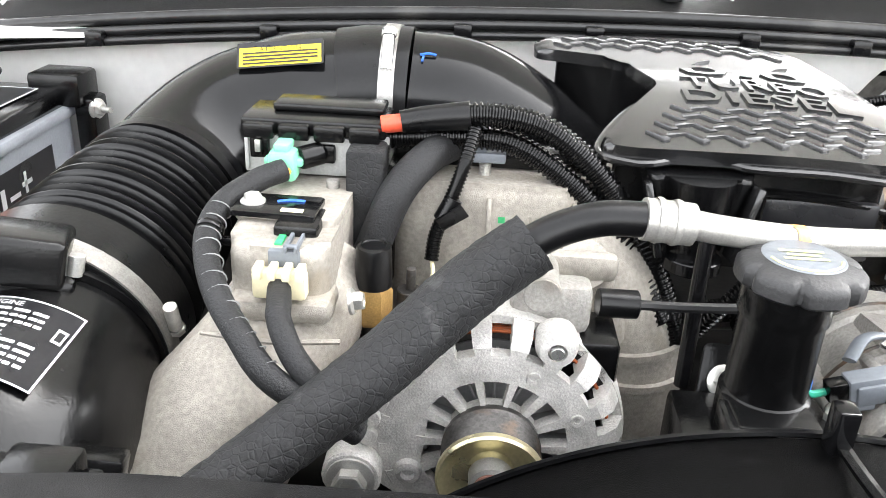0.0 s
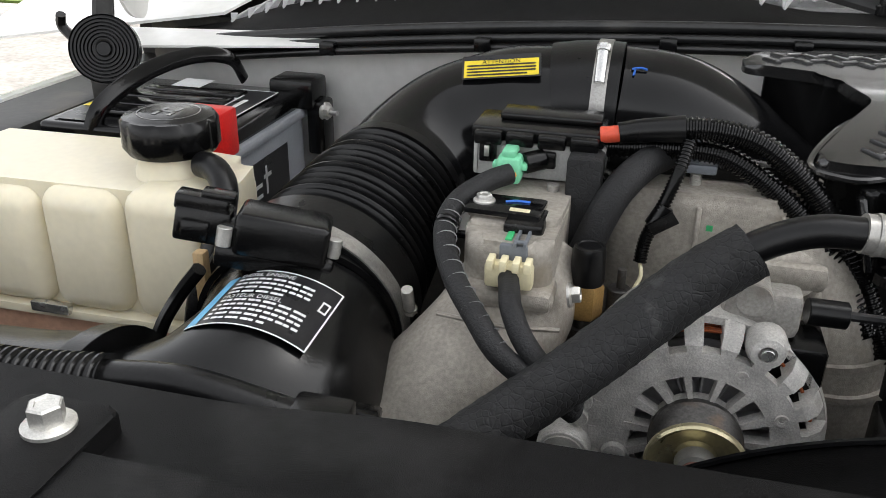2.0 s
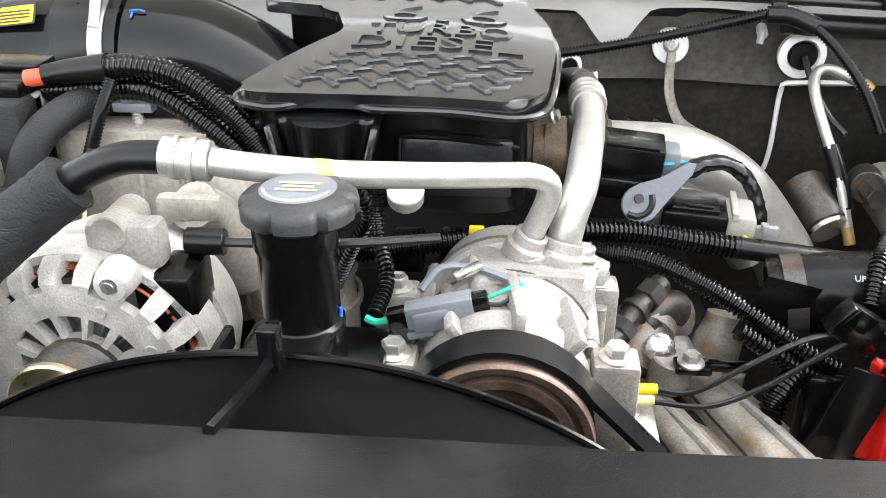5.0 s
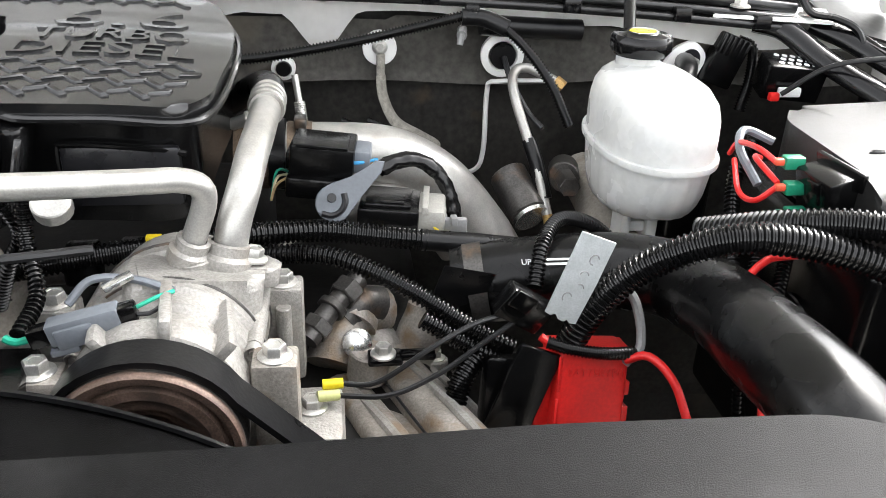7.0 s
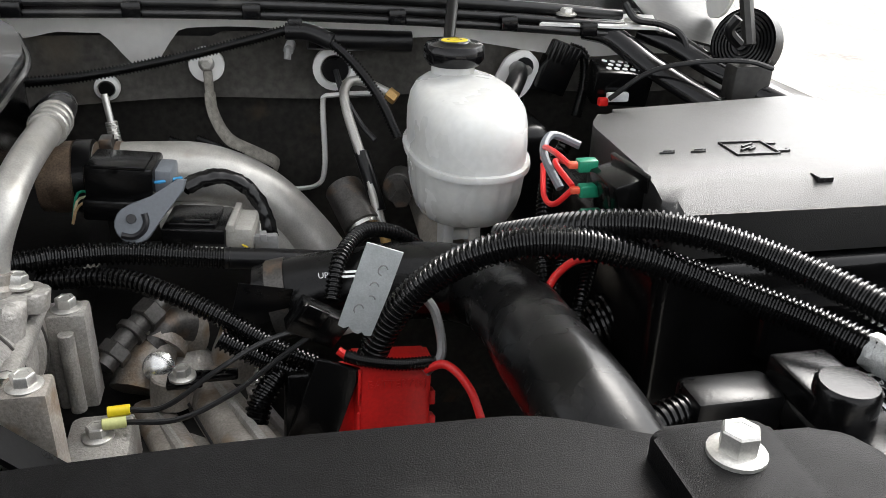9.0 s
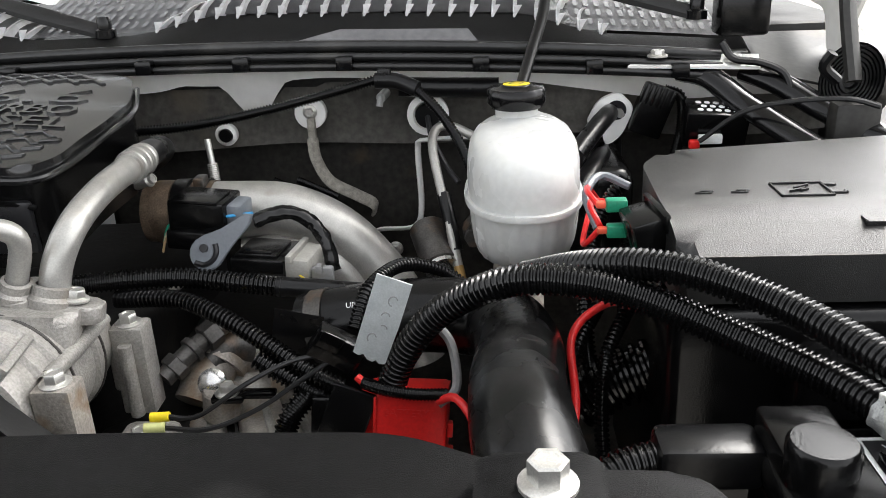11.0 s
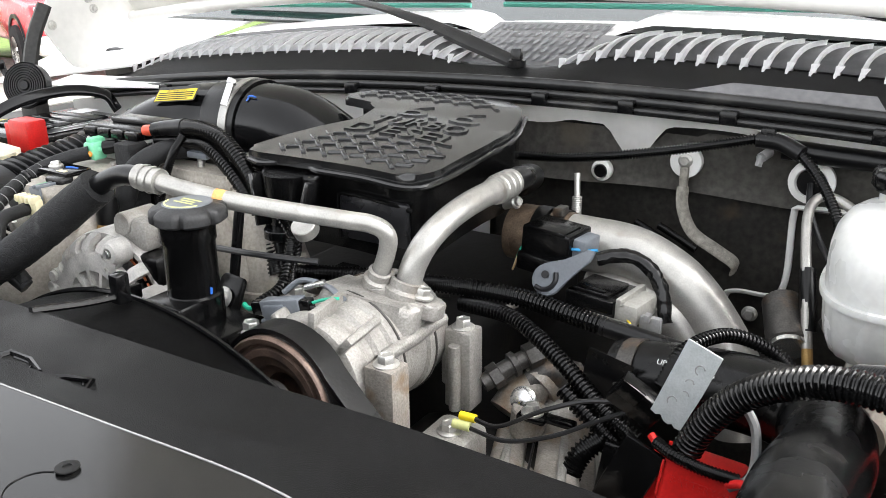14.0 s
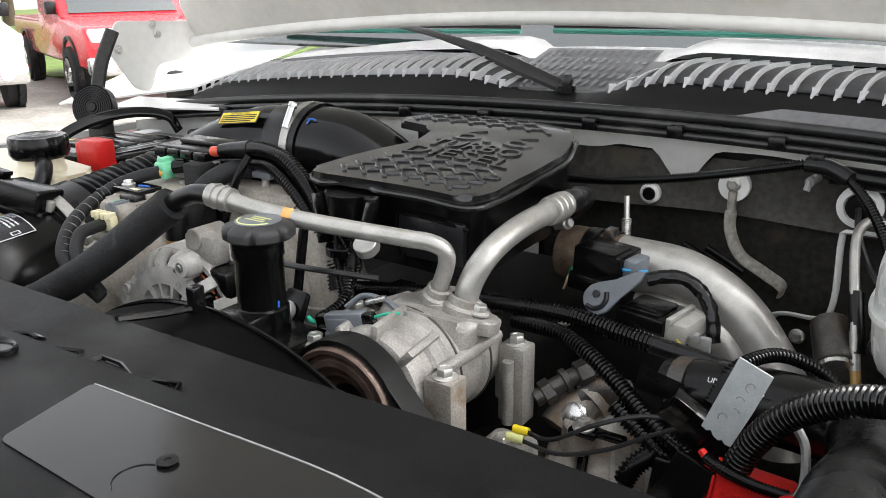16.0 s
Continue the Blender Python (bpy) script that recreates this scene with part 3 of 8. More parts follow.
def wiper(pivot, tip, blade_a, blade_b, lab):
    w = thing("windscreen_wiper", pivot, lab, "wiper", "wipers")
    px, tx = Vector(pivot), Vector(tip)
    mid = px.lerp(tx, 0.45) + Vector((0, 0, 0.012))
    part("pivot_nut", lathe([(0.0, 0.02), (0.007, 0.02), (0.009, 0.016), (0.009, 0.006), (0.013, 0.004), (0.013, -0.006)], 18, Matrix.Translation(px)), GLOSS, w)
    part("arm_base", tube([px, px.lerp(mid, 0.5), mid], [0.011, 0.013, 0.010], 8, 0.008, 0.55), COWL, w)
    part("arm", tube([mid, mid.lerp(tx, 0.5) + Vector((0, 0, 0.004)), tx], [0.009, 0.007, 0.006], 8, 0.01, 0.6), COWL, w)
    a, b = Vector(blade_a), Vector(blade_b)
    bl = part("blade", tube([a, a.lerp(b, 0.5) + Vector((0, 0, 0.003)), b], [0.008, 0.010, 0.008], 8, 0.02, 0.7), COWL, w)
    part("rubber", tube([a + Vector((0, -0.006, -0.011)), b + Vector((0, -0.006, -0.011))], 0.0045, 6, 0.05), TEAL, bl, "teal rubber wiper edge")


wiper((0.226, 1.012, 1.332), (-0.242, 1.20, 1.405), (-0.56, 1.245, 1.395), (0.02, 1.245, 1.405), "black wiper arm with a teal-edged blade by the cowl hollow")
wiper((0.965, 1.02, 1.325), (0.55, 1.21, 1.41), (0.085, 1.245, 1.408), (0.75, 1.245, 1.41), "black wiper arm and long blade near the wing")

# ---- bonnet standing open ----
hood = thing("bonnet", (CX, 1.1, 1.42), "white bonnet raised on its hinges, underside showing", "bonnet")


def bonnet(x, u):
    d = abs(x - CX) / 0.95
    return (x, 1.12 - 0.36 * u, 1.425 - 0.065 * d ** 2 + 1.10 * u)


part("outer_skin", solidify(sheet(lambda x, u: tuple(Vector(bonnet(x, u)) + Vector((0, 0.03, 0.03))), lin(-0.72, 1.12, 24), lin(-0.02, 1, 8)), 0.004), WHITEPAINT, hood)
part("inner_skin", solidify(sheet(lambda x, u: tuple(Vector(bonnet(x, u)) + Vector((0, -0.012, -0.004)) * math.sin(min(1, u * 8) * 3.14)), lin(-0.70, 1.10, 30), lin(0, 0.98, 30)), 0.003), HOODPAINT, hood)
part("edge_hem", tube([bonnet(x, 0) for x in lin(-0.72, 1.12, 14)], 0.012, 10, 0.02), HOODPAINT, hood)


def hinge(s, x):
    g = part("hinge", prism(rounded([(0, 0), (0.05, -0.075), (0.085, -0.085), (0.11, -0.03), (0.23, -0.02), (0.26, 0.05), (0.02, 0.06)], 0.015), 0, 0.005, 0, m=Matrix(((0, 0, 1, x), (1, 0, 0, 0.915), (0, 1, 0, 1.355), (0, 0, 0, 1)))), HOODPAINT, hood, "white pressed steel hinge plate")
    for yy, zz in ((0.935, 1.36), (1.02, 1.405), (1.03, 1.385)):
        part("bolt", hexbolt(Matrix.Translation((x + 0.006 * s, yy, zz)) @ pose(0, 0, 0, 0, 90 * s, 0), 0.006, 0.006, 0.009), ZINC, g)


hinge(1, -0.72)
hinge(-1, 1.12)


def spring(x, name):
    t = thing("hinge_spring", (x, 0.83, 1.15), "black coiled bonnet hinge spring with its lever", "hinge spring", "hinge springs")
    prof = [(0, 0.004), (0.008, 0.004), (0.009, 0.001)]
    r = 0.011
    while r < 0.040:
        prof += [(r, 0.002), (r + 0.0022, 0.002), (r + 0.0030, -0.0015), (r + 0.0034, -0.0015)]
        r += 0.0042
    prof += [(0.041, 0.001), (0.041, -0.018), (0, -0.018)]
    part("coil", lathe(prof, 36, Matrix.Translation((x, 0.83 if x < 0 else 0.875, 1.265)) @ pose(0, 0, 0, 75, 0, 25 if x < 0 else -62)), RUBBER, t)
    part("lever", tube([(x - 0.01, 0.845, 1.27), (x - 0.015, 0.87, 1.34), (x - 0.01, 0.90, 1.40)], 0.013, 8, 0.02, 0.6), FRAMEDARK, t)
    part("bracket", rbox((x - 0.03, 0.83, 1.15), (x + 0.02, 0.86, 1.25), 0.008), FRAMEDARK, t)
    part("hook", tube([(x - 0.035, 0.825, 1.275), (x - 0.05, 0.825, 1.29), (x - 0.045, 0.82, 1.305)], 0.006, 8, 0.004), RUBBER, t)


spring(-0.665, "west")
spring(1.10, "east")

# ---- front panel over the radiator ----
cover = thing("radiator_cover", (0.22, 0.1, 1.15), "black grained plastic radiator cover with a lettered step", "radiator cover")
bm = prism(rounded([(-0.40, 0.264), (-0.20, 0.264), (-0.12, 0.275), (0.40, 0.282), (0.52, 0.287), (0.66, 0.284), (0.715, 0.254), (0.80, 0.25), (0.84, -0.28), (-0.44, -0.28)], 0.02), 1.185, 1.226, 0.003, 3, cut=0.08)
for v in bm.verts:
    if v.co.z > 1.2:
        v.co.z -= 0.0015 * max(0, (v.co.y - 0.22) / 0.06) ** 2
part("rear_panel", bm, COVERGRAIN, cover)
part("front_panel", prism(rounded([(-0.30, 0.198), (0.10, 0.200), (0.45, 0.212), (0.58, 0.235), (0.66, 0.225), (0.70, 0.17), (0.74, -0.28), (-0.36, -0.28)], 0.03), 1.222, 1.237, 0.006, 3), COVERGRAIN, cover)
part("recess", prism(rounded([(0.304, 0.184), (0.50, 0.191), (0.57, 0.185), (0.57, 0.104), (0.322, 0.113)], 0.006), 1.2372, 1.2380, 0.0003, 1), SMOOTH, cover, "smooth dark recess panel")
# thin light grey line paints the highlight on the recess bevel
part("recess_edge_glint", tube([(0.307, 0.1842, 1.2380), (0.40, 0.1880, 1.2380), (0.50, 0.1915, 1.2380), (0.568, 0.1858, 1.2380)], 0.0006, 6, 0.02), LTGREY, cover)
part("recess_ring", tube([(0.424 + 0.014 * math.cos(a), 0.132 + 0.014 * math.sin(a), 1.2382) for a in lin(1.9, 4.4, 14)], 0.0004, 5, 0.004), GLOSS, cover)
part("moulding_mark", lathe([(0.006, 0), (0.006, 0.0007), (0.0045, 0.0011), (0.0022, 0.0011), (0.002, 0.0004), (0, 0.0004)], 16, Matrix.Translation((0.424, 0.150, 1.2394))), COVERGRAIN, cover)
for cx, cy in ((0.197, 0.180), (0.295, 0.094)):
    part("oval_boss", lathe([(0.0185, 0), (0.0180, 0.0028), (0.0165, 0.0036), (0.0145, 0.0026), (0.013, 0.0006), (0, 0.0006)], 28, Matrix.Translation((cx, cy, 1.2372)) @ Matrix.Diagonal((1, 0.62, 1, 1))), GLOSS, cover, "oval plug in the cover")
# raised outlined shapes along the step, too broken to read
MARKS = [[(0.146, 0.206), (0.170, 0.222), (0.186, 0.222), (0.176, 0.206), (0.170, 0.214), (0.150, 0.208)],
         [(0.190, 0.206), (0.228, 0.222), (0.240, 0.222), (0.222, 0.206), (0.214, 0.212), (0.196, 0.206)],
         [(0.248, 0.206), (0.250, 0.224), (0.282, 0.224), (0.296, 0.216), (0.286, 0.206), (0.276, 0.214), (0.262, 0.214)],
         [(0.304, 0.206), (0.322, 0.226), (0.346, 0.224), (0.328, 0.208), (0.322, 0.216), (0.312, 0.208)]]
for row in MARKS:
    bm = merge(tube([(x, y, 1.2266) for x, y in row], 0.0022, 6, 0.02), tube([(x * 0.7 + row[2][0] * 0.3, y * 0.7 + 0.3 * row[2][1] - 0.001, 1.2258) for x, y in row[1:]], 0.0011, 6, 0.02))
    part("raised_mark", bm, GLOSS, cover)
for x, y, w in ((0.727, 0.226, 0.03), (-0.264, 0.209, 0.030)):
    part("bolt_pad", prism(rounded([(x - w, y - 0.10), (x + w * 0.8, y - 0.10), (x + w * 0.8, y + 0.022), (x - w, y + 0.022)], 0.008), 1.20, 1.238, 0.003), COVERGRAIN, cover)
    b = solid("flange_bolt", hexbolt(Matrix.Translation((x, y, 1.239)), 0.0085, 0.012, 0.0125), ZINC, "large dull zinc hexagon flange bolt on the cover", "bolt", "cover bolts")

shroud = thing("fan_shroud", (0.2, 0.33, 1.1), "black plastic fan shroud with an arched top edge", "fan shroud")
arch = lambda x: 0.887 + math.sqrt(max(0, 0.32 ** 2 - (x - 0.2) ** 2))


def shroud_pt(x, u):
    y = 0.20 + 0.16 * u
    z = arch(x)
    lift = 1.226 - z
    return (x, y, z + lift * (1 - u) ** 2 * 0.9 - (0.002 if u > 0.97 else 0))


part("arch", solidify(sheet(shroud_pt, lin(-0.04, 0.44, 50), lin(0, 1, 14)), 0.003), COVERGRAIN, shroud)
part("lip", tube([(x, 0.361, arch(x)) for x in lin(-0.04, 0.44, 40)], 0.0022, 6, 0.01), GLOSS, shroud)
part("rib", tube([(0.202, 0.352, 1.212), (0.2, 0.32, 1.2165), (0.197, 0.275, 1.226)], 0.0032, 6, 0.01), GLOSS, shroud)
part("rib_end", rbox((0.196, 0.344, 1.200), (0.207, 0.357, 1.232), 0.002), GLOSS, shroud)
part("wire_guide", merge(rbox((0.158, 0.366, 1.190), (0.242, 0.372, 1.200), 0.002), rbox((0.158, 0.372, 1.185), (0.164, 0.40, 1.199), 0.002)), BLACK, shroud)

# ---- alternator ----
alt = thing("alternator", (0.04, 0.50, 1.05), "silver cast alternator with slotted face and copper windings", "alternator")
AC = Vector((0.0395, 0.0, 1.1265))


def face_ring(r0, r1, y0, y1, slots, seg=144, inset=0.0):
    """A disc with windows cut through, facing -y; slots: (angle, half, ra, rb)."""
    bm = bmesh.new()
    radii = sorted({r0, r1, *[q for s in slots for q in s[2:4]]})
    cells = {}

    def solid_cell(i, j):
        a = (i + 0.5) * 360 / seg
        r = (radii[j] + radii[j + 1]) / 2
        for an, half, ra, rb in slots:
            if abs((a - an + 180) % 360 - 180) < half and ra < r < rb:
                return False
        return True
    vs = {}

    def v(i, j, y):
        k = (i % seg, j, y)
        if k not in vs:
            a = math.radians(i * 360 / seg)
            vs[k] = bm.verts.new((AC.x + radii[j] * math.cos(a), y, AC.z + radii[j] * math.sin(a)))
        return vs[k]
    on = {(i, j): solid_cell(i, j) for i in range(seg) for j in range(len(radii) - 1)}
    for (i, j), ok in on.items():
        if not ok:
            continue
        bm.faces.new((v(i, j, y0), v(i + 1, j, y0), v(i + 1, j + 1, y0), v(i, j + 1, y0)))
        bm.faces.new((v(i, j + 1, y1), v(i + 1, j + 1, y1), v(i + 1, j, y1), v(i, j, y1)))
        for di, dj, e in ((0, -1, ((0, 0), (1, 0))), (0, 1, ((0, 1), (1, 1))), (-1, 0, ((0, 0), (0, 1))), (1, 0, ((1, 0), (1, 1)))):
            if not on.get(((i + di) % seg, j + dj), False):
                (a, b), (c, d) = e
                bm.faces.new((v(i + a, j + b, y0), v(i + c, j + d, y0), v(i + c, j + d, y1), v(i + a, j + b, y1)))
    return bm


SL = []
for k in range(14):
    SL.append((k * 360 / 14 + 90, 9.2, 0.0300, 0.0475))
for k in range(20):
    SL.append((k * 18 + 89, 4.8, 0.0660, 0.0710))
part("face_plate", face_ring(0.018, 0.0710, 0.437, 0.446, SL, 180), ALTCAST, alt, sharp=30)
for a in (67, 25, 200, 250):
    hole = Vector((AC.x + 0.0565 * math.cos(radians(a)), 0.4365, AC.z + 0.0565 * math.sin(radians(a))))
    part("hole", lathe([(0.0018, 0.002), (0.0020, -0.0006), (0.0042, -0.0010), (0.0046, 0.001)], 16, Matrix.Translation(hole) @ pose(0, 0, 0, -90, 0, 0)), ALTCAST, alt)
# shoulder with open windows round the rim
seg = 20
bm = bmesh.new()
for k in range(seg):
    a0 = 2 * math.pi * (k + 0.25) / seg + radians(89)
    a1 = a0 + 2 * math.pi * 0.50 / seg
    pr = [(0.0705, 0.437), (0.0785, 0.442), (0.0830, 0.452), (0.0835, 0.470), (0.0705, 0.470)]
    ring = []
    for a in (a0, (a0 + a1) / 2, a1):
        ring.append([bm.verts.new((AC.x + r * math.cos(a), y, AC.z + r * math.sin(a))) for r, y in pr])
    for q, w in zip(ring, ring[1:]):
        for i in range(5):
            bm.faces.new((q[i], q[(i + 1) % 5], w[(i + 1) % 5], w[i]))
    bm.faces.new(ring[0][::-1])
    bm.faces.new(ring[-1])
part("rim_rib", bm, ALTCAST, alt)
YM = Matrix(((1, 0, 0, AC.x), (0, 0, 1, 0), (0, 1, 0, AC.z), (0, 0, 0, 1)))
part("front_band", lathe([(0.0780, 0.455), (0.0835, 0.455), (0.0848, 0.459), (0.0848, 0.482), (0.0780, 0.482)], 60, YM), ALTCAST, alt)
part("rear_housing", lathe([(0.081, 0.487), (0.0850, 0.489), (0.0850, 0.505), (0.079, 0.53), (0.05, 0.55), (0, 0.55)], 60, YM), ALTCAST, alt)
part("stator", lathe([(0.052, 0.464), (0.066, 0.466), (0.0785, 0.482), (0.0785, 0.488), (0.0, 0.488)], 60, YM), DARKSTEEL, alt)
wind = merge(*[tube([(AC.x + 0.0735 * math.cos(a + d), 0.4565 + dy, AC.z + 0.0735 * math.sin(a + d)) for d in lin(0, 0.17, 4)], 0.0013, 6, 0.004) for a in [2 * math.pi * k / 30 for k in range(30)] for dy in (-0.003, 0.0, 0.003, 0.006)])
part("winding", wind, COPPER, alt, "copper wire winding behind the windows")
part("fan", lathe([(0.016, 0.460), (0.062, 0.462), (0.062, 0.464), (0, 0.464)], 40, YM), LTGREY, alt)
for a in range(0, 360, 24):
    part("fan_blade", rbox((-0.001, 0.449, 0.026), (0.001, 0.462, 0.058), 0.0005, 1, Matrix.Translation((AC.x, 0, AC.z)) @ pose(0, 0, 0, 0, a, 0)), LTGREY, alt)
YM = YM @ Matrix.Translation((0, 0, 0.009))
pul = part("pulley", lathe([(0.0, 0.392), (0.009, 0.392), (0.0125, 0.396), (0.0125, 0.402), (0.014, 0.405), (0.022, 0.404), (0.029, 0.397), (0.0315, 0.393), (0.0330, 0.3945), (0.0330, 0.398), (0.0318, 0.399)], 48, YM), GOLD, alt, "yellow zinc plated pulley rim")
part("belt_drum", lathe([(0.0318, 0.399)] + [(0.0310 - (0.0013 if i % 2 else 0), 0.4005 + i * 0.0014) for i in range(16)] + [(0.0312, 0.4235), (0.0305, 0.429), (0.0, 0.429)], 48, YM), DARKSTEEL, pul)
part("hub_nut", lathe([(0.0, 0.3915), (0.0045, 0.3915), (0.0048, 0.388), (0.0095, 0.388), (0.0100, 0.390), (0.0100, 0.396)], 24, YM), HUBRED, pul, "reddish shaft end in the pulley")
part("hub_ring", lathe([(0.0102, 0.398), (0.0102, 0.3885), (0.0130, 0.3895), (0.0135, 0.40)], 24, YM), ZINC, pul)
for ax, az, rr in ((0.0735, 1.200, 0.0130), (-0.012, 1.103, 0.010)):
    part("boss", lathe([(rr, 0.452), (rr, 0.440), (rr * 0.8, 0.433), (rr * 0.45, 0.432), (rr * 0.4, 0.436), (0, 0.436)], 18, Matrix(((1, 0, 0, ax), (0, 0, 1, 0), (0, 1, 0, az), (0, 0, 0, 1)))), ALTCAST, alt)
part("left_ear", merge(prism(rounded([(-0.046, 1.10), (-0.008, 1.075), (0.0, 1.15), (-0.035, 1.165)], 0.008), 0.438, 0.452, 0.002, m=Matrix(((1, 0, 0, 0), (0, 0, 1, 0), (0, 1, 0, 0), (0, 0, 0, 1)))), *[rod((x, 0.434, z), (x, 0.45, z), 0.0062, 12) for x, z in ((-0.038, 1.128), (-0.036, 1.142), (-0.031, 1.155))]), ALTCAST, alt)
part("stud", rod((0.0735, 0.430, 1.200), (0.0735, 0.45, 1.200), 0.0042, 12), STEEL, alt)
part("mount_ear", merge(rod((-0.047, 0.425, 1.103), (-0.047, 0.50, 1.103), 0.019, 20), rbox((-0.05, 0.455, 1.085), (0.0, 0.50, 1.12), 0.006)), ALTCAST, alt)
part("mount_bolt", hexbolt(Matrix.Translation((-0.047, 0.424, 1.103)) @ pose(0, 0, 0, 90, 0, 0), 0.011, 0.010, 0.0155), ZINC, alt)
part("upper_ear", merge(rbox((0.045, 0.462, 1.195), (0.095, 0.485, 1.228), 0.006), rod((0.064, 0.46, 1.222), (0.064, 0.50, 1.222), 0.012)), DIECAST, alt)
part("plug", merge(rod((0.102, 0.49, 1.205), (0.128, 0.492, 1.204), 0.0095, 14)), RUBBER, alt, "black rubber terminal boot")
wire("cable", [(0.128, 0.492, 1.204), (0.16, 0.495, 1.203), (0.215, 0.497, 1.205), (0.27, 0.52, 1.20)], 0.0034, BLACKWIRE, "black alternator cable", alt)
part("rear_cover", rbox((0.075, 0.455, 1.145), (0.115, 0.50, 1.195), 0.006), BLACK, alt)

# ---- left casting that carries the sensor ----
inlet = thing("intake_bridge", (-0.12, 0.5, 0.95), "pale sand-cast aluminium intake pipe with a square sensor pad", "intake casting")
part("pipe", tube([(-0.185, 0.44, 0.98), (-0.160, 0.452, 1.07), (-0.125, 0.478, 1.13), (-0.102, 0.515, 1.165), (-0.098, 0.55, 1.19)], [0.085, 0.074, 0.058, 0.050, 0.046], 32, 0.01), CAST, inlet)
part("neck_block", prism(rounded([(-0.134, 0.476), (-0.070, 0.472), (-0.066, 0.60), (-0.142, 0.605)], 0.016), 1.155, 1.236, 0.010, 4), CAST, inlet)
part("flange", prism(rounded([(-0.140, 0.512), (-0.070, 0.508), (-0.066, 0.596), (-0.145, 0.60)], 0.012), 1.236, 1.242, 0.002), CAST, inlet)
part("step", merge(rbox((-0.132, 0.462, 1.188), (-0.066, 0.50, 1.204), 0.006), rbox((-0.135, 0.50, 1.230), (-0.105, 0.53, 1.239), 0.004)), CAST, inlet)
part("seam", tube([(-0.145, 0.452, 1.185), (-0.10, 0.445, 1.186), (-0.058, 0.452, 1.185)], 0.0018, 6), CAST, inlet)
part("stud", merge(rod((-0.083, 0.569, 1.24), (-0.083, 0.569, 1.2475), 0.0048, 14)), DIECAST, inlet)
part("side_bolt", hexbolt(Matrix.Translation((-0.056, 0.485, 1.196)) @ pose(0, 0, 0, 0, 80, 0), 0.0065, 0.008, 0.009), ZINC, inlet)
part("paint_dab", lathe([(0, 0.0008), (0.0016, 0.0004), (0.002, -0.001)], 10, Matrix.Translation((-0.168, 0.383, 1.07)) @ pose(0, 0, 0, 75, 0, -20)), BLUEPAINT, inlet)
sens = thing("pressure_sensor", (-0.10, 0.52, 1.236), "black pressure sensor bolted to the casting, grey plug in it", "sensor")
part("plate", prism(rounded([(-0.140, 0.505), (-0.083, 0.502), (-0.082, 0.537), (-0.138, 0.538)], 0.003), 1.2425, 1.2462, 0.0008), GLOSS, sens)
part("body", rbox((-0.108, 0.492, 1.222), (-0.079, 0.528, 1.243), 0.003), BLACK, sens)
part("bolt", hexbolt(Matrix.Translation((-0.128, 0.522, 1.2465)), 0.0060, 0.0055, 0.0085), ZINC, sens)
part("sticker", slab([(-0.1065, 0.5075, 1.2464), (-0.0915, 0.5065, 1.2464), (-0.0915, 0.5125, 1.2464), (-0.1065, 0.5135, 1.2464)], 0.0003), CREAM, sens)
part("paint_stroke", tube([(-0.112, 0.524, 1.2465), (-0.104, 0.527, 1.2466), (-0.094, 0.527, 1.2465)], 0.0012, 6, 0.002, 0.6), BLUEPAINT, sens)
pg = part("plug", rbox((-0.106, 0.470, 1.214), (-0.086, 0.504, 1.236), 0.002), GREY, sens, "grey plug with a green lock")
part("lock", rbox((-0.1035, 0.478, 1.2345), (-0.0985, 0.492, 1.2375), 0.0008), GREENPAINT, pg)
part("latch", merge(rbox((-0.096, 0.468, 1.235), (-0.0935, 0.502, 1.239), 0.0006), rbox((-0.089, 0.468, 1.235), (-0.0868, 0.502, 1.239), 0.0006), rbox((-0.096, 0.470, 1.2375), (-0.087, 0.474, 1.2395), 0.0006)), GREY, pg)
part("seal_collar", merge(rbox((-0.114, 0.459, 1.207), (-0.080, 0.470, 1.226), 0.003), *[rbox((x, 0.455, 1.222), (x + 0.005, 0.468, 1.230), 0.001) for x in (-0.112, -0.103, -0.094, -0.086)]), CREAM, pg, "cream plug collar")

# glow plug controller behind it
ctl = thing("control_module", (-0.10, 0.60, 1.18), "grey metal control module topped by black connectors", "control module")
part("case", rbox((-0.152, 0.588, 1.243), (-0.046, 0.632, 1.272), 0.002), MODULEGREY, ctl)
for x in (-0.150, -0.128, -0.070, -0.050):
    part("case_rib", rbox((x, 0.5862, 1.246), (x + 0.002, 0.589, 1.270), 0.0006), MODULEGREY, ctl)
part("mount", rbox((-0.068, 0.585, 1.16), (-0.040, 0.63, 1.252), 0.003), BLACK, ctl)
top = part("connector_strip", merge(rbox((-0.154, 0.589, 1.272), (-0.048, 0.640, 1.284), 0.002), rbox((-0.135, 0.61, 1.284), (-0.052, 0.64, 1.290), 0.002)), BLACK, ctl)
for i in range(4):
    x = -0.150 + i * 0.0255
    part("socket", rbox((x, 0.580, 1.271), (x + 0.022, 0.592, 1.282), 0.0015), BLACK, top)
for x in (-0.146, -0.066):
    part("clip", merge(rbox((x, 0.582, 1.256), (x + 0.014, 0.588, 1.274), 0.0015), rbox((x + 0.004, 0.579, 1.258), (x + 0.010, 0.583, 1.271), 0.001)), BLACK, ctl)
    part("clip_spring", rbox((x + 0.005, 0.577, 1.262), (x + 0.009, 0.580, 1.271), 0.0006), ZINC, ctl)
gp = thing("green_connector", (-0.118, 0.57, 1.245), "mint green plug with orange wires on the module", "connector")
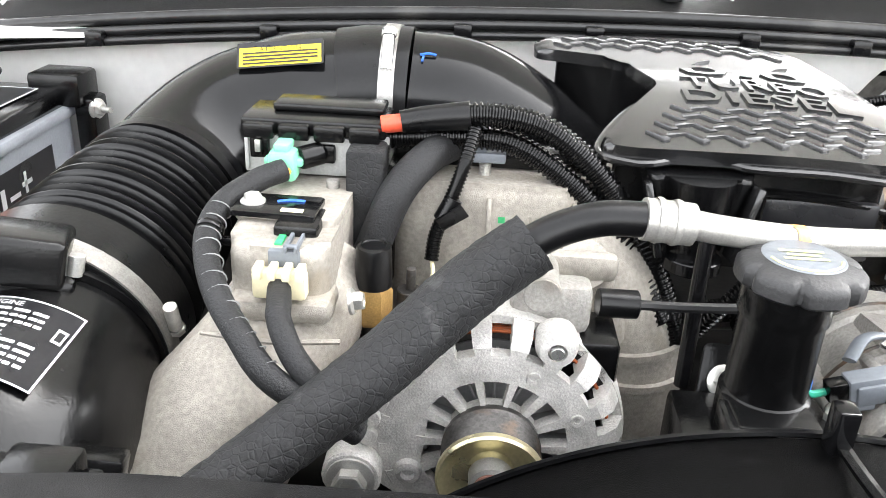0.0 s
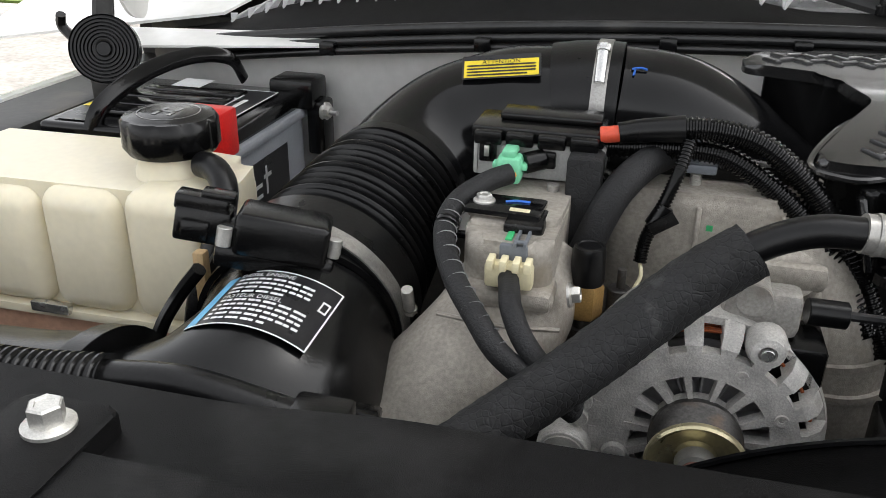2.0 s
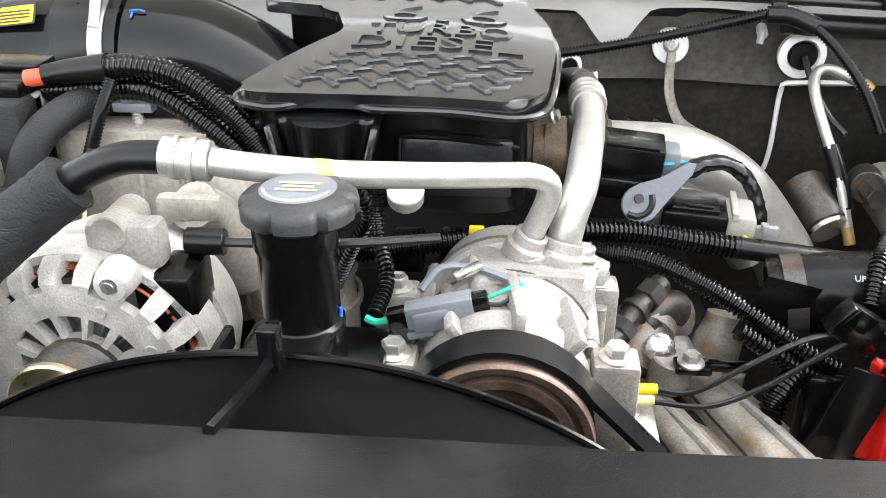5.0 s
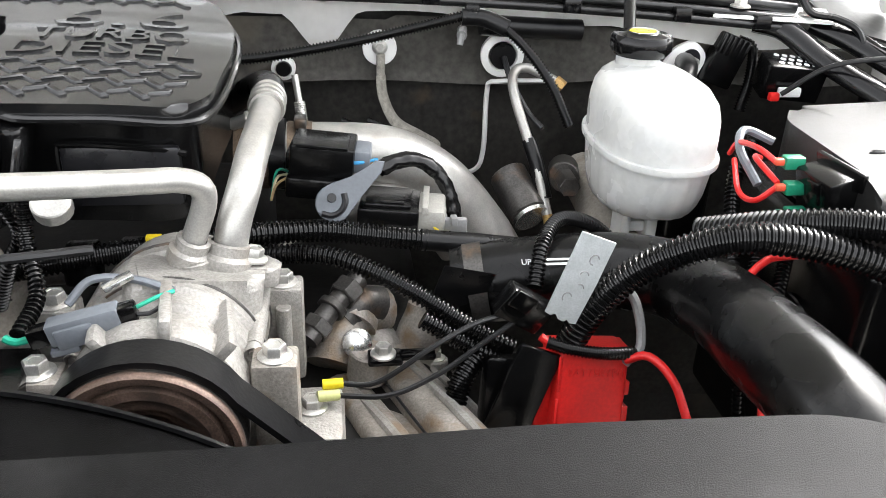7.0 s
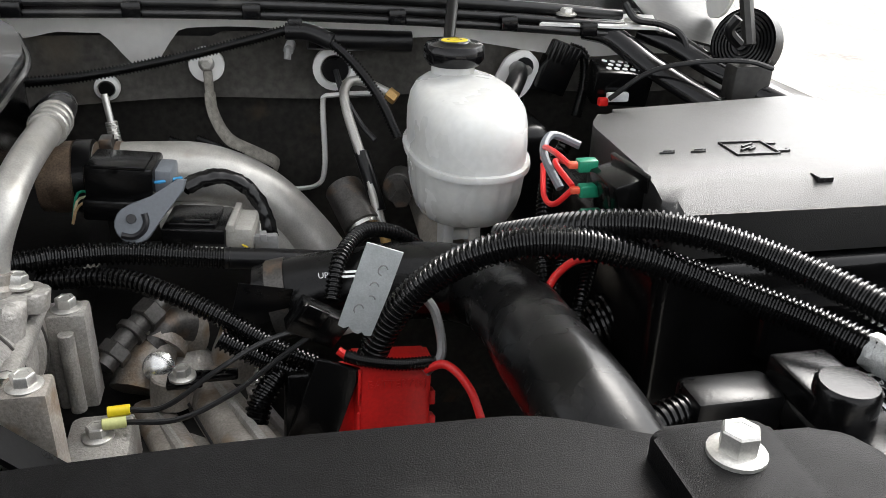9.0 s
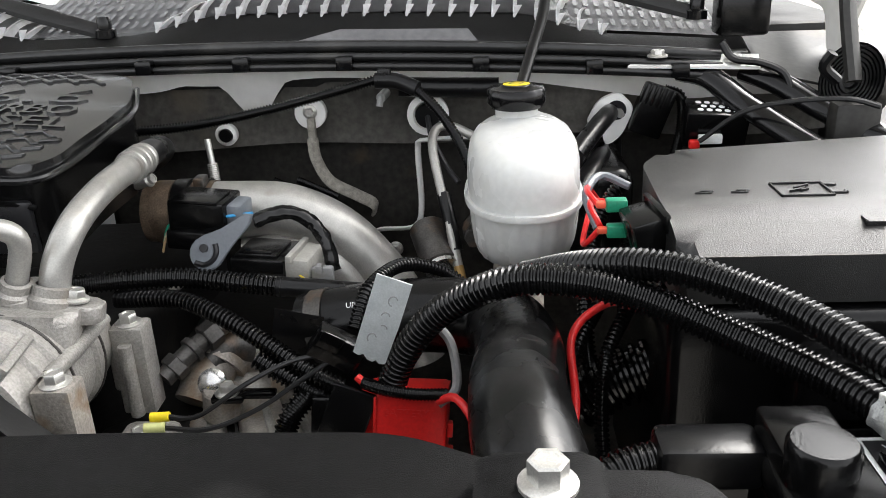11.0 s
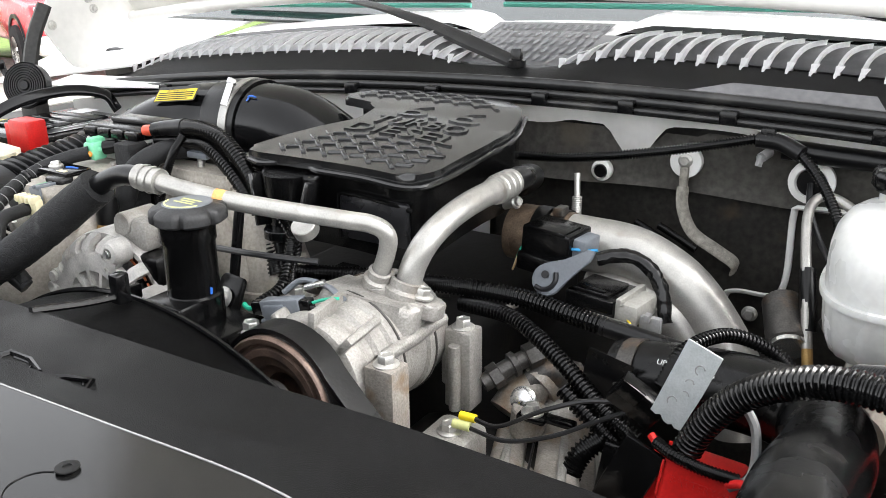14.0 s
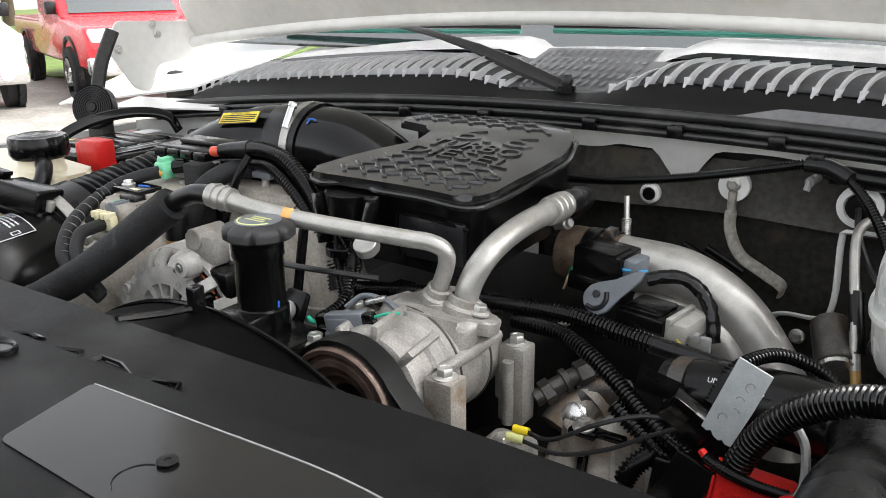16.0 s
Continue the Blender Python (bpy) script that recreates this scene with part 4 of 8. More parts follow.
part("shell", merge(rbox((-0.128, 0.560, 1.246), (-0.108, 0.580, 1.268), 0.004), rbox((-0.132, 0.566, 1.256), (-0.104, 0.576, 1.262), 0.002), rbox((-0.124, 0.563, 1.267), (-0.113, 0.583, 1.273), 0.0015)), GREEN, gp)
part("rear_shell", merge(rod((-0.108, 0.575, 1.260), (-0.094, 0.585, 1.262), 0.0085, 12), rbox((-0.096, 0.583, 1.254), (-0.084, 0.589, 1.268), 0.002)), BLACK, gp)
part("wire_seal", merge(rod((-0.122, 0.557, 1.256), (-0.121, 0.562, 1.257), 0.0035, 8), rod((-0.115, 0.557, 1.254), (-0.114, 0.562, 1.255), 0.0035, 8)), ORANGEWIRE, gp)
har = thing("taped_harness", (-0.12, 0.49, 1.13), "cloth-taped wiring harness looping down from the plugs", "harness")
part("loop", tube([(-0.116, 0.560, 1.256), (-0.132, 0.545, 1.252), (-0.149, 0.520, 1.243), (-0.150, 0.488, 1.231), (-0.133, 0.448, 1.219), (-0.110, 0.418, 1.206), (-0.090, 0.402, 1.190), (-0.062, 0.402, 1.170), (-0.04, 0.41, 1.15)], 0.0082, 14, 0.005), TAPE, har)
part("branch", tube([(-0.097, 0.462, 1.215), (-0.092, 0.440, 1.215), (-0.088, 0.424, 1.213), (-0.077, 0.410, 1.199), (-0.060, 0.405, 1.180), (-0.04, 0.41, 1.155)], 0.0075, 14, 0.005), TAPE, har)
part("tie", merge(lathe([(0.0092, -0.002), (0.0096, 0), (0.0092, 0.002)], 16, along((-0.150, 0.497, 1.235), (-0.150, 0.488, 1.231))), rbox((-0.146, 0.493, 1.226), (-0.126, 0.498, 1.231), 0.001)), GLOSS, har)
LOOP = [Vector(p) for p in ((-0.149, 0.520, 1.243), (-0.150, 0.488, 1.231), (-0.133, 0.448, 1.219), (-0.110, 0.418, 1.206), (-0.090, 0.402, 1.190))]
for p, q in zip(LOOP, LOOP[1:]):
    for u in (0.15, 0.5, 0.85):
        c = p.lerp(q, u)
        part("thread", lathe([(0.0080, -0.0004), (0.0088, 0.0), (0.0080, 0.0004)], 16, along(tuple(c), tuple(c + (q - p)))), LTGREY, har)
solid("foam_pad", rbox((-0.073, 0.562, 1.185), (-0.046, 0.60, 1.272), 0.003), FOAM, "dark foam pad between intake and manifold", "pad")
har2 = thing("taped_harness", (-0.03, 0.57, 1.1), "thick cloth-taped harness dropping behind the brass valve", "harness")
part("run", tube([(0.0, 0.620, 1.264), (-0.018, 0.585, 1.262), (-0.036, 0.560, 1.244), (-0.052, 0.552, 1.204), (-0.066, 0.549, 1.166), (-0.071, 0.545, 1.12), (-0.075, 0.53, 1.07)], 0.0125, 14, 0.006), TAPE, har2)
part("collar", lathe([(0.010, -0.004), (0.0145, -0.004), (0.0145, 0.004), (0.010, 0.004)], 18, along((0.001, 0.634, 1.252), (-0.01, 0.612, 1.238))), RUBBER, har2)
val = thing("service_valve", (-0.05, 0.525, 1.12), "brass hexagon valve with a black screw cap", "valve")
part("hexagon", lathe([(0.0, 1.160), (0.0115, 1.160), (0.0135, 1.164), (0.0135, 1.186), (0.011, 1.190), (0, 1.190)], 6, Matrix.Translation((-0.047, 0.524, 0))), BRASS, val)
part("cap", lathe([(0.0125, 1.189), (0.0130, 1.191), (0.0125, 1.215), (0.0115, 1.2185), (0.009, 1.2195), (0.0085, 1.2185), (0, 1.2185)], 24, Matrix.Translation((-0.047, 0.524, 0))), RUBBER, val)
part("stem", merge(lathe([(0.009, 1.10), (0.009, 1.16), (0, 1.16)], 16, Matrix.Translation((-0.047, 0.524, 0))), lathe([(0.013, 1.138), (0.013, 1.152), (0.0, 1.152)], 16, Matrix.Translation((-0.047, 0.524, 0)))), DARKSTEEL, val)
sw = thing("temperature_sensor", (-0.02, 0.54, 1.15), "small steel sensor with a tan clip beside the valve", "sensor")
part("body", merge(rod((-0.023, 0.535, 1.155), (-0.023, 0.535, 1.182), 0.009, 14), rod((-0.022, 0.535, 1.182), (-0.022, 0.535, 1.198), 0.0035, 10)), DARKSTEEL, sw)
part("clip", moved(rbox((-0.018, -0.006, -0.005), (0.018, 0.006, 0.005), 0.0015), pose(0.006, 0.522, 1.187, 0, -22, 12)), BLACK, sw)
part("card", moved(rbox((-0.013, -0.0075, -0.003), (0.013, -0.0065, 0.003), 0.0003), pose(0.006, 0.522, 1.187, 0, -22, 12)), TANCARD, sw)

# ---- manifold ----
man = thing("intake_manifold", (0.05, 0.66, 1.0), "pale rough-cast aluminium intake manifold with raised marks", "manifold")
part("plenum", prism(rounded([(-0.042, 0.585), (0.105, 0.585), (0.128, 0.64), (0.12, 0.66), (-0.05, 0.66)], 0.02), 1.08, 1.246, 0.014, 4), CAST, man)
part("shoulder", tube([(0.085, 0.61, 1.215), (0.125, 0.60, 1.17), (0.148, 0.595, 1.11), (0.15, 0.60, 1.02)], [0.035, 0.040, 0.044, 0.046], 24, 0.01), CAST, man)
part("band", merge(lathe([(0.045, -0.004), (0.0485, -0.003), (0.0485, 0.003), (0.045, 0.004)], 32, along((0.146, 0.596, 1.128), (0.149, 0.596, 1.10))), lathe([(0.045, -0.004), (0.0485, -0.003), (0.0485, 0.003), (0.045, 0.004)], 32, along((0.149, 0.597, 1.102), (0.15, 0.598, 1.07)))), CAST, man)
for x in (0.028, 0.09):
    part("rib", rbox((x, 0.5815, 1.13), (x + 0.004, 0.588, 1.235), 0.0015), CAST, man)
part("cast_mark", bars([(0.060, 1.205, 0.062, 1.222), (0.064, 1.205, 0.066, 1.222), (0.060, 1.213, 0.066, 1.215), (0.070, 1.205, 0.076, 1.207), (0.070, 1.22, 0.076, 1.222)], Matrix(((1, 0, 0, 0), (0, 0, -1, 0.5845), (0, 1, 0, 0), (0, 0, 0, 1)))), DIRTYCAST, man)
part("paint_dab", bars([(0.037, 1.216, 0.042, 1.221)], Matrix(((1, 0, 0, 0), (0, 0, -1, 0.584), (0, 1, 0, 0), (0, 0, 0, 1)))), GREENPAINT, man)
out = thing("water_outlet", (0.11, 0.55, 1.10), "cast aluminium outlet neck behind the alternator", "water outlet")
part("neck", tube([(0.095, 0.525, 1.215), (0.10, 0.55, 1.19), (0.115, 0.57, 1.14)], [0.018, 0.022, 0.026], 18, 0.006), CAST, out)
part("flange", rbox((0.07, 0.515, 1.205), (0.118, 0.53, 1.225), 0.006), CAST, out)

# ---- engine cover ----
ec = thing("engine_cover", (0.23, 0.74, 1.15), "black moulded engine cover with tread pattern and raised lettering", "engine cover")
OUT = [(0.106, 0.598), (0.128, 0.592), (0.230, 0.5925), (0.322, 0.596), (0.342, 0.620), (0.349, 0.70), (0.345, 0.775), (0.322, 0.845), (0.27, 0.885), (0.18, 0.895), (0.10, 0.872), (0.066, 0.850), (0.066, 0.820), (0.145, 0.796), (0.168, 0.722)]


def cover_z(x, y):
    """The domed top of the engine cover."""
    rise = 0.10 * max(0, y - 0.765) - 4.0 * max(0, y - 0.845) ** 2
    return 1.2975 - 0.65 * min(0, y - 0.765) ** 2 + rise - 0.45 * max(0, x - 0.21) ** 2 - 0.3 * max(0, 0.15 - x) ** 2


bm = prism(rounded(OUT, 0.016), -0.011, 0.0, 0.006, 4, cut=0.02)
for v in bm.verts:
    v.co.z += cover_z(v.co.x, v.co.y)
part("shell", bm, ENGINECOVER, ec, sharp=55)
low = [(0.116, 0.606), (0.300, 0.606), (0.328, 0.62), (0.336, 0.80), (0.31, 0.86), (0.10, 0.85), (0.085, 0.835), (0.148, 0.802), (0.170, 0.738)]
bm = prism(rounded(low, 0.014), -0.098, -0.009, 0.0, cut=0.04)
for v in bm.verts:
    v.co.z += cover_z(v.co.x, v.co.y)
part("skirt", bm, BLACK, ec)
RIM = [(0.168, 0.722), (0.132, 0.668), (0.106, 0.606), (0.128, 0.590), (0.145, 0.590), (0.162, 0.596), (0.198, 0.596), (0.216, 0.590), (0.27, 0.592), (0.322, 0.594), (0.343, 0.618), (0.351, 0.70), (0.347, 0.775), (0.324, 0.846)]
part("lip", tube([(x, y, cover_z(x, y) - 0.0105) for x, y in RIM], 0.0030, 8, 0.006), ENGINECOVER, ec)
bm = prism(rounded([(0.142, 0.578), (0.216, 0.578), (0.220, 0.612), (0.138, 0.612)], 0.010), 1.205, 1.263, 0.004, cut=0.012)
for v in bm.verts:
    k = 0.62 + 0.38 * min(1, max(0, (v.co.z - 1.205) / 0.05)) ** 1.5
    v.co.x = 0.179 + (v.co.x - 0.179) * k
bk = part("front_bracket", bm, BLACK, ec)
for x, lean in ((0.146, -14), (0.212, 14)):
    part("web", moved(rbox((-0.0028, -0.010, -0.030), (0.0028, 0.010, 0.026), 0.0015), pose(x, 0.574, 1.234, -8, lean, 0)), ENGINECOVER, bk)
part("barrel", tube([(0.179, 0.582, 1.262), (0.179, 0.579, 1.205)], [0.024, 0.018], 24, 0.008), BLACK, bk)
part("base_ring", rod((0.179, 0.572, 1.196), (0.179, 0.572, 1.206), 0.021, 24), GLOSS, bk)
part("window", rbox((0.232, 0.600, 1.195), (0.318, 0.609, 1.243), 0.006), LABELBLACK, ec)
part("window_rim", tube([(0.232, 0.601, 1.196), (0.231, 0.601, 1.238), (0.238, 0.601, 1.245), (0.29, 0.601, 1.242), (0.322, 0.604, 1.236)], 0.0025, 8, 0.006), BLACK, ec)


def inside(x, y):
    hit, k = False, len(OUT)
    for i in range(k):
        (x0, y0), (x1, y1) = OUT[i - 1], OUT[i]
        if (y0 > y) != (y1 > y) and x < (x1 - x0) * (y - y0) / (y1 - y0) + x0:
            hit = not hit
    return hit


def tread_bar(x, y, turn):
    """A slanted raised bar with bevelled top, wrapped on the dome."""
    bm = prism([(-0.0095, -0.0024), (0.0068, -0.0024), (0.0095, 0.0024), (-0.0068, 0.0024)], -0.001, 0.0022, 0.0009, 1)
    c, w = math.cos(radians(turn)), math.sin(radians(turn))
    for v in bm.verts:
        px, py = x + v.co.x * c - v.co.y * w, y + v.co.x * w + v.co.y * c
        v.co = Vector((px, py, cover_z(px, py) + v.co.z))
    return bm


def treads(y0, y1):
    made = []
    for j in range(int((y1 - y0) / 0.0162) + 1):
        for i in range(-4, 16):
            for dx, dy, a in ((0, 0, 20), (0.0145, -0.0050, -42)):
                x, y = 0.075 + i * 0.0285 - j * 0.0085 + dx, y1 - j * 0.0162 + dy
                if all(inside(x + ex, y + ey) for ex in (-0.017, 0.017) for ey in (-0.011, 0.011)):
                    made.append(tread_bar(x, y, a))
    return made


for y0, y1 in ((0.604, 0.664), (0.822, 0.882)):
    for bm in treads(y0, y1):
        part("tread_bar", bm, ENGINECOVER, ec)


def cover_text(body, x0, x1, y0, y1, lift=0.0020):
    """Raised letters filling a field of the dome."""
    bm = text(body, 1.0, Matrix(), 0.02)
    lo = [min(v.co[i] for v in bm.verts) for i in (0, 1)]
    hi = [max(v.co[i] for v in bm.verts) for i in (0, 1)]
    for v in bm.verts:
        x = x0 + (x1 - x0) * (v.co.x - lo[0]) / (hi[0] - lo[0])
        y = y0 + (y1 - y0) * (v.co.y - lo[1]) / (hi[1] - lo[1])
        v.co = Vector((x, y, cover_z(x, y) + (lift if v.co.z > 0 else -0.001)))
    return bm


for body, x0, x1, y0, y1 in (("6.6", 0.193, 0.306, 0.752, 0.803), ("TURBO", 0.188, 0.312, 0.712, 0.743), ("DIESEL", 0.182, 0.322, 0.676, 0.704)):
    part("lettering", cover_text(body, x0, x1, y0, y1), ENGINECOVER, ec)

# ---- oil filler ----
oil = thing("oil_filler", (0.19, 0.43, 1.12), "black oil filler tube with a ribbed screw cap", "oil filler")
FX, FY = 0.199, 0.432
part("neck", lathe([(0.026, 1.13), (0.026, 1.185), (0.0235, 1.187), (0.0235, 1.235), (0.0250, 1.237), (0.0250, 1.254), (0, 1.254)], 28, Matrix.Translation((FX - 0.004, FY, 0))), BLACK, oil)
bm = lathe([(0.0, 1.2715), (0.022, 1.2715), (0.0240, 1.2700), (0.0300, 1.2685), (0.0325, 1.2660), (0.0330, 1.2630), (0.0330, 1.2575), (0.0300, 1.2550), (0.0240, 1.2540), (0, 1.2540)], 96, Matrix.Translation((FX, FY, 0)))
for v in bm.verts:
    d = Vector((v.co.x - FX, v.co.y - FY))
    if d.length > 0.029:
        a = math.atan2(d.y, d.x)
        k = 1.04 - 0.13 * max(0, math.cos(a * 7 + 0.5)) ** 6
        v.co.x, v.co.y = FX + d.x * k, FY + d.y * k
cp = part("cap", bm, CAPGREY, oil, "dull dark grey lobed cap")
part("sticker", lathe([(0.0, 1.2721), (0.0215, 1.2721), (0.0222, 1.2716)], 32, Matrix.Translation((FX, FY, 0))), GREY, cp, "round worn grey sticker with yellow print")
part("print", merge(bars([(-0.012, -0.006, 0.012, -0.003), (-0.009, -0.001, 0.009, 0.002), (-0.012, 0.004, 0.012, 0.007)], Matrix.Translation((FX, FY, 1.2725)))), PALEYELLOW, cp)
part("print_ring", tube([(FX + 0.0195 * math.cos(q), FY + 0.0195 * math.sin(q), 1.2722) for q in lin(3.4, 6.0, 14)], 0.0009, 5, 0.003), PALEYELLOW, cp)
br = part("bracket", merge(rbox((0.150, 0.405, 1.08), (0.245, 0.47, 1.158), 0.004), rbox((0.168, 0.392, 1.13), (0.218, 0.43, 1.186), 0.004)), BLACK, oil)
part("ear", moved(prism(rounded([(-0.020, -0.030), (0.020, -0.030), (0.018, 0.022), (-0.012, 0.024)], 0.006), -0.004, 0.0, 0.001), pose(0.186, 0.476, 1.162, 60, 0, 0)), BLACK, br)
part("front_box", merge(rbox((0.170, 0.389, 1.120), (0.222, 0.394, 1.188), 0.003), rbox((0.174, 0.3875, 1.128), (0.218, 0.390, 1.182), 0.002)), BLACK, br)
part("bolt", hexbolt(Matrix.Translation((0.1858, 0.4725, 1.163)) @ pose(0, 0, 0, 60, 0, 0), 0.0075, 0.007, 0.011), ZINC, br)
part("paint_stroke", tube([(0.222, 0.404, 1.155), (0.221, 0.4035, 1.135), (0.218, 0.4035, 1.12)], 0.0012, 6), BLUEPAINT, br)
part("paint_stroke", tube([(0.2195, 0.4305, 1.195), (0.2195, 0.430, 1.189)], 0.0011, 6), BLUEPAINT, br)
part("rod", rod((0.168, 0.50, 1.14), (0.172, 0.52, 1.245), 0.0055, 10), GLOSS, oil)

# ---- refrigerant lines ----
acs = thing("thin_refrigerant_line", (0.1, 0.45, 1.17), "aluminium refrigerant pipe with black hose and cracked foam sleeve", "refrigerant line")
part("foam_sleeve", wrinkled(tube([(-0.150, 0.335, 1.120), (-0.128, 0.342, 1.135), (-0.085, 0.375, 1.158), (-0.035, 0.405, 1.192), (0.020, 0.435, 1.238), (0.055, 0.446, 1.264)], [0.0155, 0.0175, 0.0185, 0.0185, 0.019, 0.0185], 36, 0.003), 0.0009), FOAM, acs, "cracked dark grey foam sleeve")
part("hose", tube([(0.045, 0.445, 1.258), (0.068, 0.449, 1.271), (0.092, 0.450, 1.279), (0.120, 0.450, 1.280)], 0.0102, 18, 0.005), RUBBER, acs, "black rubber hose")
part("ferrule", merge(tube([(0.114, 0.450, 1.2805), (0.142, 0.452, 1.278)], 0.0122, 20, 0.004), lathe([(0.0128, -0.002), (0.0134, 0), (0.0128, 0.002)], 20, along((0.122, 0.4505, 1.28), (0.142, 0.452, 1.278))), lathe([(0.0128, -0.002), (0.0134, 0), (0.0128, 0.002)], 20, along((0.132, 0.451, 1.279), (0.152, 0.452, 1.277)))), ALU, acs, "crimped aluminium ferrule")
pip = part("pipe", tube([(0.142, 0.452, 1.278), (0.165, 0.455, 1.274), (0.208, 0.466, 1.267), (0.258, 0.490, 1.258), (0.310, 0.515, 1.250), (0.330, 0.524, 1.247), (0.342, 0.530, 1.240), (0.343, 0.533, 1.226), (0.333, 0.534, 1.198)], 0.0085, 18, 0.004), ALU, acs)
part("sticker", lathe([(0.0088, -0.005), (0.0089, -0.004), (0.0089, 0.004), (0.0088, 0.005)], 18, along((0.205, 0.465, 1.2675), (0.23, 0.476, 1.263))), ORANGE, pip)
part("collar", merge(lathe([(0.0, -0.012), (0.014, -0.012), (0.015, -0.010), (0.015, -0.001), (0.012, 0.001), (0.012, 0.008), (0.009, 0.009)], 20, along((0.331, 0.534, 1.192), (0.336, 0.533, 1.205)))), DIECAST, acs)
acl = thing("thick_refrigerant_line", (0.37, 0.65, 1.17), "thick bent aluminium refrigerant pipe crimped to a black hose", "refrigerant line")
part("pipe", tube([(0.355, 0.543, 1.180), (0.360, 0.549, 1.205), (0.367, 0.562, 1.226), (0.371, 0.590, 1.239), (0.375, 0.630, 1.247), (0.377, 0.690, 1.249)], 0.0122, 20, 0.004), ALU, acl)
part("ferrule", merge(tube([(0.377, 0.672, 1.2485), (0.376, 0.712, 1.2485)], 0.0145, 20, 0.004), *[lathe([(0.0148, -0.002), (0.0158, 0), (0.0148, 0.002)], 20, along((0.3765, y, 1.2485), (0.376, y + 0.1, 1.2485))) for y in (0.68, 0.692, 0.704)]), ALU, acl)
part("hose", tube([(0.376, 0.71, 1.2485), (0.374, 0.745, 1.247), (0.362, 0.79, 1.235), (0.335, 0.815, 1.215), (0.29, 0.82, 1.19)], 0.0135, 18, 0.006), RUBBER, acl)
part("collar", lathe([(0.0, -0.014), (0.018, -0.014), (0.019, -0.012), (0.019, -0.003), (0.0155, 0.0), (0.0155, 0.007), (0.0125, 0.008)], 22, along((0.354, 0.542, 1.184), (0.358, 0.546, 1.2))), DIECAST, acl)

# ---- compressor ----
cmp_ = thing("air_compressor", (0.32, 0.5, 1.03), "cast aluminium air-conditioning compressor with a grooved pulley", "compressor")
PC = (0.318, 1.124)
YC = Matrix(((1, 0, 0, PC[0]), (0, 0, 1, 0), (0, 1, 0, PC[1]), (0, 0, 0, 1)))
part("front_body", lathe([(0.0, 0.438), (0.050, 0.438), (0.056, 0.442), (0.0585, 0.452), (0.0585, 0.458), (0.055, 0.462), (0.055, 0.472), (0.059, 0.476), (0.059, 0.49)], 48, YC), DIECAST, cmp_)
part("rear_body", lathe([(0.059, 0.49), (0.062, 0.493), (0.062, 0.512), (0.059, 0.515), (0.059, 0.542), (0.062, 0.545), (0.062, 0.556), (0.059, 0.559), (0.057, 0.585), (0.045, 0.60), (0, 0.602)], 48, YC), DIECAST, cmp_)
part("saddle", moved(prism(rounded([(-0.05, -0.028), (0.046, -0.024), (0.050, 0.034), (-0.035, 0.036)], 0.014), -0.03, 0.024, 0.010, 3), pose(0.330, 0.522, 1.158, -6, 10, 14)), DIECAST, cmp_)
part("web", merge(*[moved(rbox((-0.004, -0.028, -0.008), (0.004, 0.028, 0.010), 0.003), pose(PC[0] + 0.058 * math.sin(a), 0.466, PC[1] + 0.058 * math.cos(a), 0, math.degrees(a), 8)) for a in (-0.6, 0.1, 0.75)]), DIECAST, cmp_)
for y in (0.4925, 0.5445):
    part("joint_line", lathe([(0.0622, y + 0.0082), (0.0634, y + 0.009), (0.0634, y + 0.0104), (0.0622, y + 0.0112)], 48, YC), DARKSTEEL, cmp_)
for a in (20, 160):
    cx, cz = PC[0] + 0.0605 * math.cos(radians(a)), PC[1] + 0.0605 * math.sin(radians(a))
    part("through_bolt_rib", tube([(cx, 0.478, cz), (cx, 0.53, cz), (cx, 0.575, cz)], [0.0065, 0.0075, 0.006], 10, 0.01), DIECAST, cmp_)
    part("cap_screw", lathe([(0.0, 0.470), (0.0025, 0.470), (0.0028, 0.473), (0.0052, 0.470), (0.0056, 0.471), (0.0056, 0.482)], 14, Matrix(((1, 0, 0, cx), (0, 0, 1, 0), (0, 1, 0, cz), (0, 0, 0, 1)))), ZINC, cmp_)
prof = [(0.0, 0.430), (0.018, 0.430), (0.020, 0.424), (0.020, 0.412), (0.028, 0.410), (0.030, 0.404), (0.036, 0.403), (0.040, 0.399), (0.046, 0.399), (0.0475, 0.403), (0.0500, 0.403), (0.0515, 0.398), (0.0560, 0.397), (0.0575, 0.399), (0.0575, 0.402)]
pl = part("pulley", lathe(prof, 64, YC), RUSTY, cmp_, "brown rusted grooved pulley")
part("groove_band", lathe([(0.0575, 0.402)] + [(0.0575 - (0.0016 if i % 2 else 0), 0.4035 + 0.0016 * i) for i in range(14)] + [(0.0575, 0.428), (0.04, 0.434), (0.0, 0.434)], 64, YC), DARKSTEEL, pl)
part("hub", lathe([(0.0, 0.392), (0.006, 0.392), (0.0075, 0.395), (0.016, 0.397), (0.018, 0.402), (0.0, 0.404)], 24, YC), DARKSTEEL, pl)
